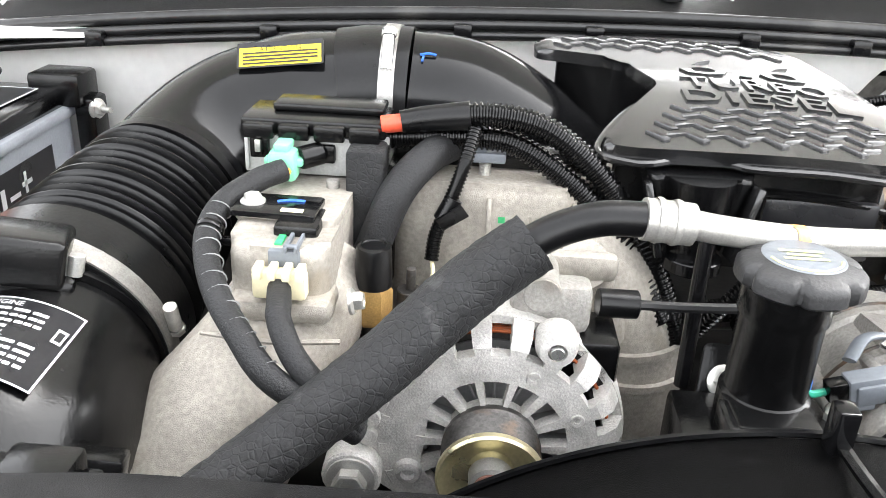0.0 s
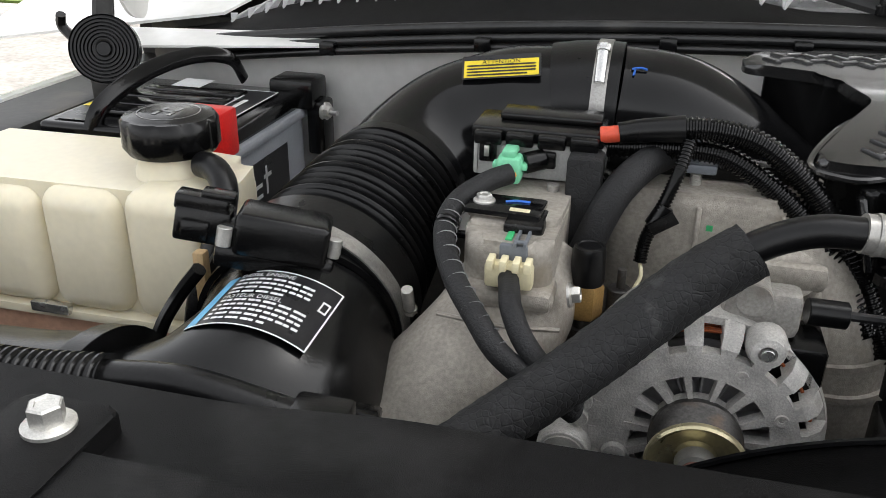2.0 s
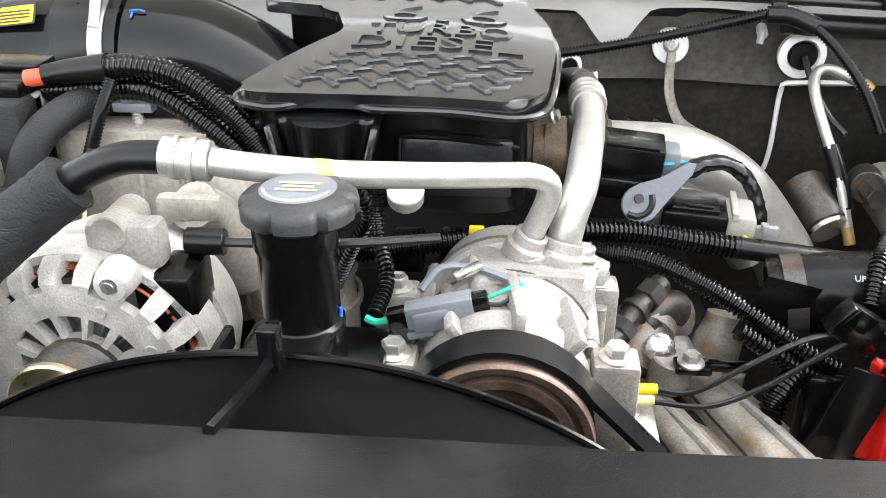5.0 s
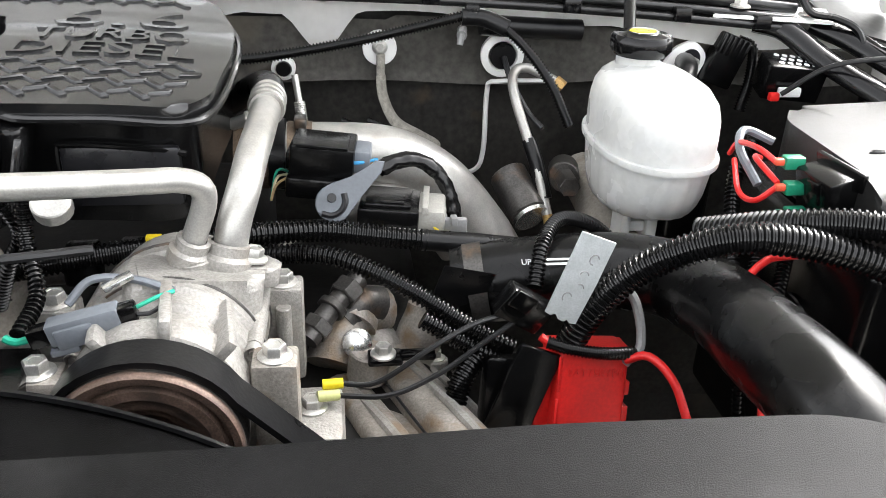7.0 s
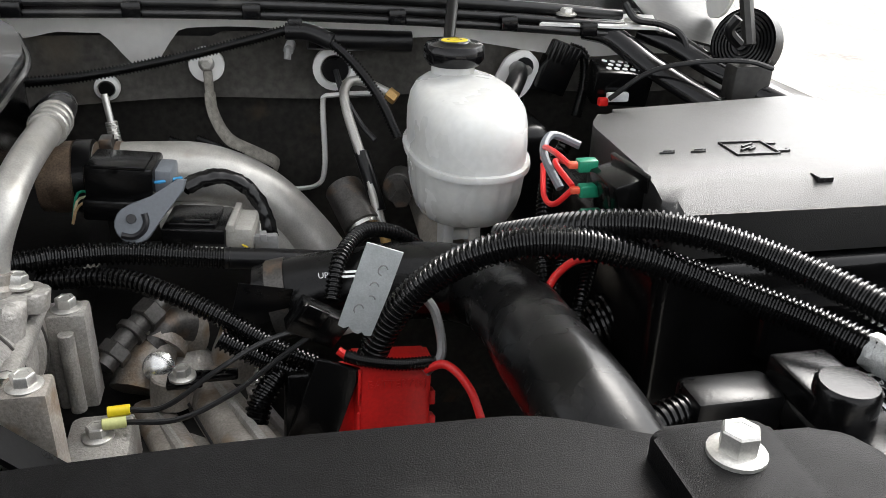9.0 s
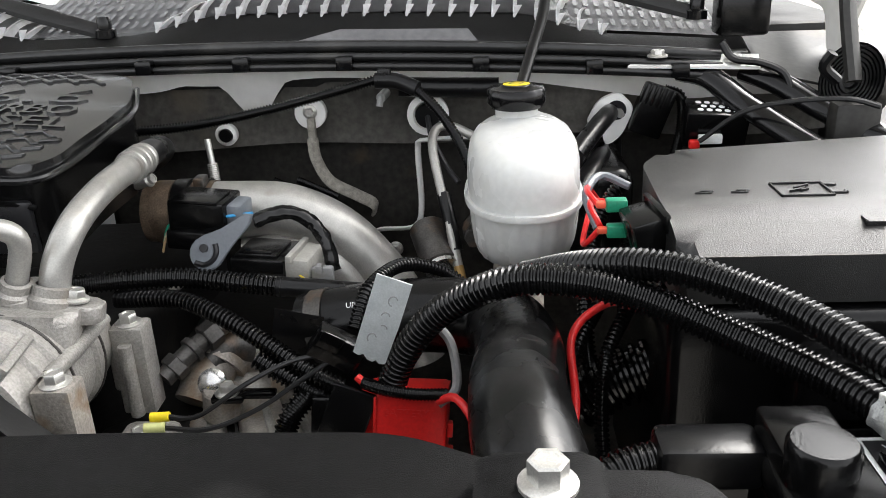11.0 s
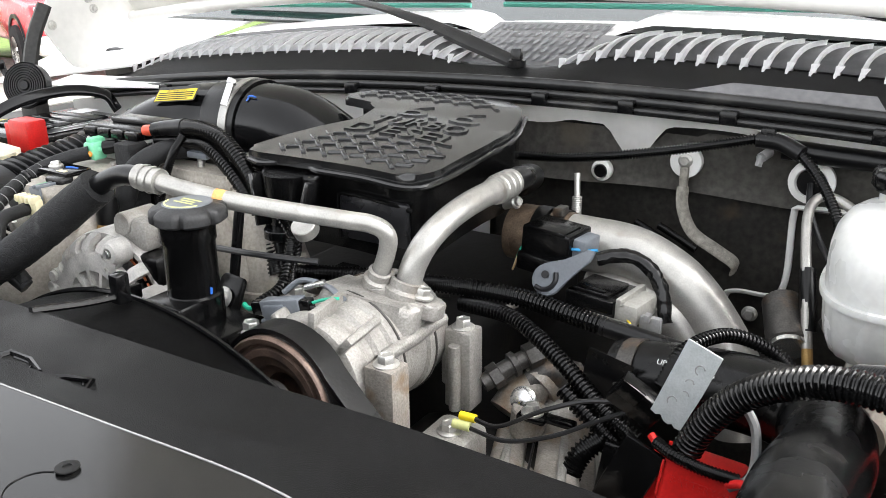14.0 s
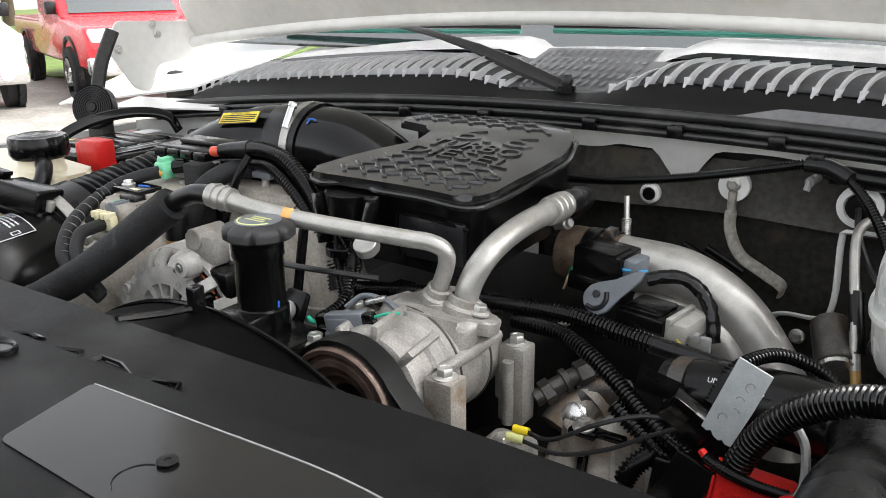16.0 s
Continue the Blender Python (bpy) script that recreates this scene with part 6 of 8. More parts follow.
part("tape_flag", moved(rbox((-0.010, -0.001, -0.005), (0.012, 0.001, 0.006), 0.0005), pose(0.003, 0.562, 1.226, 10, -35, 0)), RUBBER, h2)
part("tape", tube([(0.004, 0.572, 1.238), (-0.004, 0.569, 1.222)], 0.0068, 12, 0.003), RUBBER, h2)
part("wire", tube([(-0.010, 0.565, 1.192), (-0.008, 0.556, 1.184), (-0.012, 0.548, 1.176)], 0.0016, 6, 0.003), CREAM, h2)
sch = thing("bleed_valve", (0.025, 0.61, 1.245), "small grey clamp and threaded valve behind the conduits", "valve")
part("clamp", merge(rbox((0.014, 0.603, 1.262), (0.026, 0.612, 1.287), 0.002), rbox((0.008, 0.600, 1.256), (0.040, 0.612, 1.264), 0.002)), GREY, sch)
part("thread", ribbed([(0.025, 0.607, 1.258), (0.025, 0.605, 1.238)], 0.0048, 0.0016, 0.0006, 12), ZINC, sch)
solid("harness_trough", rbox((-0.045, 0.618, 1.246), (0.115, 0.640, 1.262), 0.004), BLACK, "black plastic harness trough on the manifold", "trough")
for pts, r in (([(0.182, 0.57, 1.13), (0.20, 0.555, 1.17), (0.215, 0.55, 1.20), (0.205, 0.54, 1.235)], 0.006), ([(0.225, 0.54, 1.235), (0.225, 0.53, 1.20), (0.235, 0.505, 1.175), (0.232, 0.47, 1.165)], 0.0058), ([(0.17, 0.58, 1.15), (0.22, 0.585, 1.157), (0.30, 0.61, 1.158), (0.37, 0.64, 1.152)], 0.0095)):
    solid("corrugated_conduit", ribbed(pts, r, 0.0040, 0.0018, 12), CONDUIT, "black corrugated conduit between filler and compressor", "conduit", "wiring conduits")
inj = thing("injector_rail", (0.24, 0.64, 1.10), "dark fuel lines and plugs under the engine cover", "fuel line")
part("rail", tube([(0.20, 0.60, 1.14), (0.26, 0.62, 1.135), (0.33, 0.66, 1.135)], 0.010, 12, 0.01), DARKSTEEL, inj)
part("plug", merge(rbox((0.225, 0.585, 1.135), (0.25, 0.61, 1.165), 0.003), rbox((0.262, 0.595, 1.13), (0.285, 0.625, 1.16), 0.003)), BLACK, inj)
part("yellow_tag", rbox((0.285, 0.60, 1.162), (0.297, 0.606, 1.170), 0.001), YELLOW, inj)
part("cap", rod((0.245, 0.535, 1.222), (0.246, 0.528, 1.232), 0.013, 18), ALU, inj)

# ---- charge pipes ----
cpipe = thing("charge_pipe", (0.5, 0.79, 1.0), "bare aluminium charge pipe bending down to the engine", "charge pipe")
part("pipe", tube([(0.385, 0.80, 1.163), (0.43, 0.80, 1.163), (0.485, 0.805, 1.157), (0.535, 0.81, 1.130), (0.575, 0.81, 1.086), (0.605, 0.80, 1.04), (0.62, 0.79, 0.98)], 0.0315, 32, 0.006), ALU, cpipe)
part("lower_pipe", tube([(0.44, 0.78, 1.115), (0.48, 0.785, 1.118), (0.53, 0.79, 1.10), (0.56, 0.79, 1.06)], 0.022, 24, 0.008), ALU, cpipe)
part("rusty_end", merge(tube([(0.335, 0.80, 1.163), (0.372, 0.80, 1.163)], 0.0325, 28, 0.01), tube([(0.386, 0.80, 1.163), (0.41, 0.80, 1.163)], 0.0328, 28, 0.01)), RUSTBAND, cpipe, "rust-brown pipe end")
part("rust_band", tube([(0.346, 0.80, 1.163), (0.366, 0.80, 1.163)], 0.0345, 28, 0.005), RUSTBAND, cpipe)
part("rubber_band", tube([(0.368, 0.80, 1.163), (0.384, 0.80, 1.163)], 0.0355, 28, 0.005), RUBBER, cpipe)
part("clamp", merge(lathe([(0.0335, -0.005), (0.035, -0.005), (0.035, 0.005), (0.0335, 0.005)], 36, along((0.400, 0.80, 1.163), (0.45, 0.80, 1.163))), rbox((0.393, 0.78, 1.195), (0.405, 0.80, 1.205), 0.002)), DARKSTEEL, cpipe)
part("collar_bolt", merge(rod((0.335, 0.775, 1.202), (0.352, 0.77, 1.209), 0.006, 10), hexbolt(along((0.352, 0.77, 1.209), (0.37, 0.765, 1.215)), 0.006, 0.006, 0.008)), ZINC, cpipe)
nip = thing("grease_nipple", (0.395, 0.83, 1.17), "zinc threaded bleed nipple standing by the pipe", "nipple")
part("thread", merge(ribbed([(0.400, 0.833, 1.180), (0.397, 0.84, 1.205)], 0.0062, 0.0022, 0.0009, 12), rod((0.401, 0.83, 1.16), (0.400, 0.833, 1.182), 0.0075, 6)), ZINC, nip)
part("stem", rod((0.397, 0.84, 1.203), (0.393, 0.847, 1.231), 0.0036, 10), ZINC, nip)
bp = thing("boost_tube", (0.70, 0.5, 1.05), "smooth glossy black charge tube bending toward the front", "charge tube")
part("tube", tube([(0.535, 0.635, 1.100), (0.59, 0.628, 1.112), (0.66, 0.615, 1.122), (0.712, 0.588, 1.126), (0.726, 0.52, 1.138), (0.722, 0.44, 1.152), (0.726, 0.36, 1.155), (0.745, 0.28, 1.12)], 0.0335, 32, 0.006), TUBEGLOSS, bp)
part("band", lathe([(0.034, -0.008), (0.0355, -0.008), (0.0355, 0.008), (0.034, 0.008)], 32, along((0.553, 0.632, 1.104), (0.60, 0.627, 1.114))), DARKSTEEL, bp, "slotted steel hose band")
part("print", merge(text("UP", 0.007, Matrix.Translation((0.585, 0.590, 1.145)) @ pose(0, 0, 0, 45, 0, 0)), bars([(0.012, -0.003, 0.045, -0.001), (0.012, 0.001, 0.04, 0.003)], Matrix.Translation((0.585, 0.590, 1.145)) @ pose(0, 0, 0, 45, 0, 0))), INKWHITE, bp)

# ---- engine control plugs ----
ecu = thing("control_plug", (0.42, 0.73, 1.12), "large black wiring plug with a grey lever and coloured wires", "plug")
em = pose(0.424, 0.728, 1.178, 0, 4, -6)
part("housing", moved(merge(rbox((-0.032, -0.024, -0.008), (0.026, 0.024, 0.026), 0.003), rbox((-0.034, -0.028, -0.024), (0.012, 0.004, -0.004), 0.003), rbox((-0.026, -0.026, 0.024), (0.020, 0.010, 0.028), 0.001), rbox((-0.036, -0.012, -0.002), (-0.030, 0.012, 0.014), 0.001)), em), BLACK, ecu)
LM = pose(0.430, 0.694, 1.158, 68, 0, 0)
LEVP = [(0.017 * math.cos(q), 0.017 * math.sin(q) - 0.003) for q in lin(1.9, 5.6, 12)] + [(0.024, 0.002), (0.043, 0.024), (0.046, 0.034), (0.038, 0.035), (0.016, 0.020), (0.000, 0.016)]
lev = part("lever", prism(LEVP, 0, 0.004, 0.001, 1, LM), GREY, ecu, "grey cam lever")
part("slot", moved(tube([(-0.011, -0.012, 0.0042), (-0.002, -0.014, 0.0042), (0.006, -0.010, 0.0042), (0.010, -0.002, 0.0042), (0.009, 0.006, 0.0042)], 0.0028, 8, 0.002), LM), LABELBLACK, lev)
part("pivot", rod(tuple(LM @ Vector((-0.002, 0.002, 0.003))), tuple(LM @ Vector((-0.002, 0.002, 0.0065))), 0.0042, 14), LABELBLACK, lev)
part("wire_guard", moved(rbox((0.024, -0.016, 0.0), (0.040, 0.018, 0.022), 0.003), em), GREY, ecu)
for i, m_ in enumerate((BLUEWIRE, ORANGEWIRE, YELLOWWIRE, CREAM, BLUEWIRE)):
    wire("wire", [(0.440, 0.712 + i * 0.007, 1.186 - i * 0.003), (0.455, 0.708 + i * 0.006, 1.188 - i * 0.004), (0.470, 0.724, 1.185)], 0.0016, m_, "", ecu)
for i, m_ in enumerate((TANCARD, CREAM, GREENWIRE)):
    wire("wire", [(0.390, 0.735 + i * 0.005, 1.165), (0.378, 0.728 + i * 0.004, 1.160 + i * 0.005), (0.372, 0.725, 1.145)], 0.0013, m_, "", ecu)
ecb = thing("control_plug", (0.46, 0.71, 1.07), "low black plug with a pale grey cover and yellow wires", "plug")
em2 = pose(0.484, 0.716, 1.140, 0, 2, -8)
part("housing", moved(merge(rbox((-0.030, -0.030, -0.024), (0.026, 0.026, 0.010), 0.003), rbox((-0.024, -0.026, 0.009), (0.018, 0.018, 0.014), 0.002), rbox((-0.010, -0.024, 0.013), (0.012, -0.020, 0.016), 0.001)), em2), BLACK, ecb)
part("cover", moved(merge(rbox((0.024, -0.026, -0.012), (0.050, 0.022, 0.010), 0.004), rbox((-0.005, -0.038, -0.018), (0.050, -0.028, -0.006), 0.003), rbox((0.028, -0.030, 0.008), (0.034, 0.024, 0.015), 0.001)), em2), PLUGBEIGE, ecb)
part("hook", merge(rbox((0.530, 0.690, 1.118), (0.552, 0.698, 1.138), 0.002), rbox((0.536, 0.684, 1.134), (0.542, 0.694, 1.142), 0.001)), LTGREY, ecb)
for i in range(3):
    wire("wire", [(0.515, 0.688 + i * 0.004, 1.136), (0.524, 0.684 + i * 0.003, 1.130), (0.530, 0.676, 1.118)], 0.0015, YELLOWWIRE, "", ecb)
solid("taped_harness", wrinkled(tube([(0.472, 0.72, 1.177), (0.487, 0.728, 1.181), (0.508, 0.735, 1.18), (0.527, 0.736, 1.168), (0.54, 0.732, 1.146), (0.546, 0.725, 1.12)], 0.0078, 12, 0.003, 0.8), 0.0016), CONDUIT, "black tape-wrapped harness looping over the pipe", "harness")
solid("lead", tube([(0.372, 0.69, 1.105), (0.395, 0.70, 1.120), (0.410, 0.705, 1.130)], 0.004, 8, 0.004), CLOTH, "pale braided lead under the plug", "lead")
hz = thing("corrugated_conduit", (0.48, 0.65, 1.1), "long corrugated conduit across the engine with a smooth taped end", "conduit", "wiring conduits")
part("sleeve", ribbed([(0.365, 0.64, 1.152), (0.42, 0.655, 1.146), (0.47, 0.655, 1.140), (0.51, 0.655, 1.135)], 0.0098, 0.0043, 0.0021, 16), CONDUIT, hz)
part("taped_end", tube([(0.505, 0.655, 1.1355), (0.55, 0.655, 1.131), (0.60, 0.655, 1.125)], 0.0095, 14, 0.005), RUBBER, hz)
part("grey_end", tube([(0.598, 0.655, 1.125), (0.63, 0.65, 1.118), (0.66, 0.645, 1.11)], 0.005, 10, 0.005), GREY, hz)
hy = thing("corrugated_conduit", (0.48, 0.60, 1.08), "corrugated conduit branching down to the fuse plug", "conduit", "wiring conduits")
part("sleeve", ribbed([(0.36, 0.635, 1.135), (0.42, 0.625, 1.138), (0.462, 0.608, 1.130), (0.505, 0.59, 1.112), (0.545, 0.575, 1.090), (0.575, 0.57, 1.075)], 0.0085, 0.0043, 0.0021, 14), CONDUIT, hy)
part("branch", ribbed([(0.50, 0.58, 1.10), (0.54, 0.57, 1.078), (0.575, 0.565, 1.06)], 0.0085, 0.0043, 0.0021, 14), CONDUIT, hy)
part("drop", ribbed([(0.545, 0.57, 1.07), (0.530, 0.555, 1.055), (0.523, 0.545, 1.03), (0.522, 0.54, 0.99)], 0.0105, 0.0043, 0.0021, 14), CONDUIT, hy)
part("tape_web", wrinkled(moved(rbox((-0.024, -0.001, -0.034), (0.020, 0.001, 0.030), 0.0006), pose(0.535, 0.600, 1.108, 15, 12, 0)), 0.003), RUBBER, hy)
fuse = thing("inline_fuse", (0.575, 0.56, 1.10), "black inline fuse holder with a red tab", "fuse holder")
fm = pose(0.577, 0.557, 1.122, 10, 34, 10)
part("case", moved(merge(rbox((-0.022, -0.008, -0.014), (0.022, 0.008, 0.014), 0.002), rbox((-0.020, -0.010, 0.0), (0.0, -0.006, 0.016), 0.001)), fm), BLACK, fuse)
part("red_tab", rod((0.592, 0.551, 1.098), (0.598, 0.548, 1.094), 0.0035, 8), RED, fuse)
for pts in ([(0.43, 0.535, 1.072), (0.46, 0.53, 1.075), (0.50, 0.535, 1.10), (0.535, 0.545, 1.115), (0.565, 0.555, 1.118)], [(0.43, 0.53, 1.064), (0.47, 0.525, 1.066), (0.51, 0.535, 1.078), (0.545, 0.545, 1.098), (0.57, 0.552, 1.112)]):
    solid("wire", tube(pts, 0.0022, 8, 0.004), BLACKWIRE, "thin black wire to a crimp splice", "wire", "splice wires")
solid("crimp_splice", rod((0.418, 0.534, 1.072), (0.434, 0.535, 1.072), 0.0042, 12), YELLOW, "yellow crimp splice on a black wire", "splice", "splices")
solid("crimp_splice", rod((0.414, 0.527, 1.066), (0.431, 0.53, 1.065), 0.0045, 12), PALEYELLOW, "pale yellow-green crimp splice", "splice", "splices")

# castings low beside the compressor
vc = thing("valve_cover", (0.47, 0.62, 0.95), "grey cast aluminium rocker cover with ribs and bolts", "valve cover")
VM = pose(0.478, 0.60, 1.0, -4, 6, 21)
part("casting", rbox((-0.055, -0.16, -0.06), (0.062, 0.10, 0.016), 0.014, 3, VM), DIRTYCAST, vc)
part("raised_rail", rbox((-0.012, -0.16, 0.0), (0.030, 0.045, 0.040), 0.012, 3, VM), DIRTYCAST, vc)
part("raised_rail", rbox((-0.055, -0.16, 0.0), (-0.022, 0.03, 0.026), 0.010, 3, VM), DIRTYCAST, vc)
for x, y0, y1, z in ((0.012, -0.155, 0.02, 0.041), (-0.040, -0.155, 0.01, 0.027), (0.048, -0.12, 0.06, 0.018)):
    part("rib", moved(tube([(x, y0, z - 0.002), (x, (y0 + y1) / 2, z), (x, y1, z - 0.006)], 0.0045, 8, 0.01), VM), DIECAST, vc)
part("seam_line", moved(tube([(-0.018, -0.155, 0.027), (-0.017, -0.06, 0.030), (-0.014, 0.03, 0.033)], 0.0013, 6, 0.01), VM), LABELBLACK, vc)
for x, y in ((-0.048, -0.125), (0.056, -0.085), (0.056, 0.03)):
    lug = part("lug", rod(tuple(VM @ Vector((x, y, -0.01))), tuple(VM @ Vector((x, y, 0.022))), 0.013, 16), DIECAST, vc)
    part("lug_bolt", hexbolt(VM @ Matrix.Translation((x, y, 0.022)), 0.0065, 0.008, 0.0100), ZINC, lug)
part("end_dome", moved(tube([(0.0, 0.02, 0.012), (0.004, 0.06, 0.022), (0.006, 0.10, 0.006)], [0.022, 0.030, 0.026], 24, 0.006), VM), DIECAST, vc)
part("side_lug", tube([(0.500, 0.655, 1.0), (0.508, 0.662, 1.04), (0.512, 0.668, 1.062)], [0.024, 0.022, 0.016], 18, 0.006), DIRTYCAST, vc)
part("clip", merge(rbox((0.455, 0.574, 1.058), (0.484, 0.594, 1.064), 0.002), rbox((0.482, 0.578, 1.060), (0.512, 0.590, 1.066), 0.002)), GLOSS, vc, "black clip under a bolt")
part("pipe_boss", merge(tube([(0.425, 0.62, 1.03), (0.44, 0.655, 1.06), (0.47, 0.68, 1.05)], 0.024, 16, 0.008), tube([(0.438, 0.648, 1.054), (0.441, 0.656, 1.059)], 0.028, 18, 0.004), rod((0.455, 0.60, 1.03), (0.458, 0.60, 1.058), 0.018, 16)), DIRTYCAST, vc)
part("dark_neck", tube([(0.435, 0.640, 1.063), (0.452, 0.655, 1.072), (0.470, 0.664, 1.066)], 0.016, 16, 0.006), DARKSTEEL, vc)
part("core_plug", lathe([(0.0, 0.006), (0.008, 0.005), (0.013, 0.001), (0.013, -0.006)], 20, Matrix.Translation((0.447, 0.606, 1.062)) @ pose(0, 0, 0, 55, 0, 10)), STEEL, vc, "bright dished core plug")
part("bolt", hexbolt(Matrix.Translation((0.468, 0.584, 1.065)), 0.0072, 0.009, 0.011), ZINC, vc)
brk = thing("compressor_bracket", (0.41, 0.50, 0.98), "cast aluminium bracket foot under the compressor", "bracket")
part("foot", merge(rbox((0.385, 0.49, 0.96), (0.435, 0.56, 1.055), 0.008), rbox((0.39, 0.45, 0.95), (0.43, 0.50, 1.03), 0.008)), DIECAST, brk)
part("bolt", hexbolt(Matrix.Translation((0.410, 0.528, 1.056)), 0.0082, 0.0095, 0.012), ZINC, brk)
part("hose_fitting", merge(tube([(0.405, 0.60, 1.07), (0.425, 0.625, 1.085), (0.45, 0.655, 1.098)], 0.0095, 14, 0.006), rod((0.410, 0.607, 1.0735), (0.417, 0.615, 1.079), 0.0135, 6), rod((0.424, 0.624, 1.0845), (0.428, 0.629, 1.087), 0.0130, 18), rod((0.434, 0.636, 1.090), (0.444, 0.648, 1.095), 0.0138, 6)), DARKSTEEL, brk, "olive-brown hose fitting")

# ---- battery positive block and tag ----
rb = thing("battery_junction_cover", (0.635, 0.54, 1.0), "bright red plastic battery junction cover with raised lettering", "junction cover")
rm = pose(0.634, 0.548, 1.048, -14, 5, 3)
bm = prism(rounded([(-0.029, -0.014), (0.030, -0.014), (0.034, 0.022), (-0.034, 0.022)], 0.004), -0.040, 0.038, 0.004, cut=0.02)
part("cover", moved(bm, rm), RED, rb)
part("hinge_rail", rbox((-0.043, -0.002, -0.036), (-0.029, 0.016, 0.030), 0.002, 2, rm), RED, rb)
for lo, hi in (((-0.031, -0.0162, -0.036), (-0.0285, -0.0135, -0.004)), ((-0.031, -0.0162, 0.002), (-0.0285, -0.0135, 0.032)), ((0.030, -0.008, -0.030), (0.037, 0.004, -0.014)), ((0.031, -0.008, -0.004), (0.036, 0.004, 0.008))):
    part("hinge_tab", rbox(lo, hi, 0.001, 2, rm), RED, rb)
part("lettering", text("BATTERY(+)", 0.0092, rm @ Matrix.Translation((0.002, -0.0143, 0.018)) @ pose(0, 0, 0, 90, 0, 0), 0.0007), RED, rb)
part("base", moved(rbox((-0.085, 0.004, -0.07), (-0.036, 0.024, 0.024), 0.004), rm), BLACK, rb, "black junction base")
solid("battery_bracket", moved(rbox((-0.018, -0.002, -0.05), (0.02, 0.004, 0.045), 0.002), pose(0.575, 0.535, 1.05, -10, 22, 0)), BLACK, "black flat bracket behind the red cover", "bracket")
tg = thing("metal_tag", (0.625, 0.54, 1.10), "stamped galvanised metal tag with scalloped end", "tag")
tm = pose(0.617, 0.5476, 1.1515, 86, 0, 0) @ pose(0, 0, 0, 0, 0, -19) @ Matrix.Diagonal((0.80, 0.94, 1, 1))
TAGP = [(-0.0185, -0.036), (-0.012, -0.0375), (-0.008, -0.0345), (-0.003, -0.039), (0.003, -0.040), (0.006, -0.037), (0.010, -0.040), (0.0165, -0.039), (0.019, 0.0), (0.0195, 0.039), (-0.0175, 0.040)]
part("plate", prism(TAGP, -0.0008, 0.0008, 0.0003, 1, tm), TAG, tg)
for x, y, e in ((0.006, 0.020, 4.8), (0.003, 0.004, 3.0), (0.004, -0.008, 2.2), (-0.004, -0.018, 4.0)):
    part("stamp", tube([tuple(tm @ Vector((x + 0.0045 * math.cos(a), y + 0.0045 * math.sin(a), 0.0009))) for a in lin(0.4, e, 8)], 0.0006, 5, 0.001), LTGREY, tg)
solid("corrugated_conduit", ribbed([(0.598, 0.548, 1.094), (0.615, 0.54, 1.092), (0.64, 0.535, 1.090), (0.668, 0.537, 1.088)], 0.0055, 0.0028, 0.001, 12), CONDUIT, "thin corrugated sleeve above the red cover", "conduit", "wiring conduits")
solid("corrugated_conduit", ribbed([(0.590, 0.575, 1.130), (0.600, 0.60, 1.155), (0.625, 0.64, 1.160), (0.66, 0.66, 1.145), (0.69, 0.66, 1.12)], 0.0068, 0.0037, 0.0017, 12), CONDUIT, "thin corrugated sleeve arching behind the tag", "conduit", "wiring conduits")
solid("cable_loop", tube([(0.66, 0.535, 1.08), (0.675, 0.545, 1.09), (0.672, 0.56, 1.12), (0.66, 0.57, 1.135)], 0.004, 8, 0.004), LTGREY, "grey cable loop beside the red cover", "cable")
solid("red_cable", tube([(0.660, 0.535, 1.083), (0.675, 0.525, 1.092), (0.69, 0.505, 1.08), (0.70, 0.48, 1.05), (0.72, 0.46, 1.025), (0.75, 0.47, 1.03), (0.77, 0.52, 1.08), (0.772, 0.575, 1.118), (0.80, 0.60, 1.135), (0.83, 0.60, 1.14)], 0.0036, 10, 0.005), REDWIRE, "red battery cable curling through the bay", "cable")
# big conduits to the second battery
solid("corrugated_conduit", ribbed([(0.615, 0.560, 1.07), (0.632, 0.556, 1.115), (0.665, 0.548, 1.158), (0.715, 0.530, 1.190), (0.765, 0.517, 1.196), (0.820, 0.503, 1.186), (0.875, 0.475, 1.170), (0.925, 0.432, 1.160), (0.955, 0.385, 1.155)], 0.0125, 0.0048, 0.0018, 18), CONDUIT, "thick black corrugated battery conduit arching forward", "conduit", "battery conduits")
bc = thing("corrugated_conduit", (0.88, 0.48, 1.15), "thick black corrugated conduit with silver tape near its end", "conduit", "battery conduits")
part("sleeve", ribbed([(0.735, 0.60, 1.165), (0.775, 0.545, 1.196), (0.815, 0.515, 1.209), (0.855, 0.492, 1.209), (0.905, 0.455, 1.199), (0.945, 0.395, 1.190), (0.972, 0.33, 1.182), (1.0, 0.25, 1.17)], 0.0122, 0.0048, 0.0018, 18), CONDUIT, bc)
solid("silver_tape_wrap", wrinkled(tube([(0.944, 0.403, 1.1565), (0.951, 0.391, 1.155), (0.960, 0.376, 1.153)], [0.0128, 0.0138, 0.0110], 16, 0.0025), 0.0022), GREYTAPE, "crumpled silver tape round the conduit end", "tape")

# ---- brake reservoir ----
rs = thing("brake_reservoir", (0.735, 0.78, 1.10), "milky white brake fluid reservoir with a black cap", "reservoir")
RX, RY = 0.740, 0.757


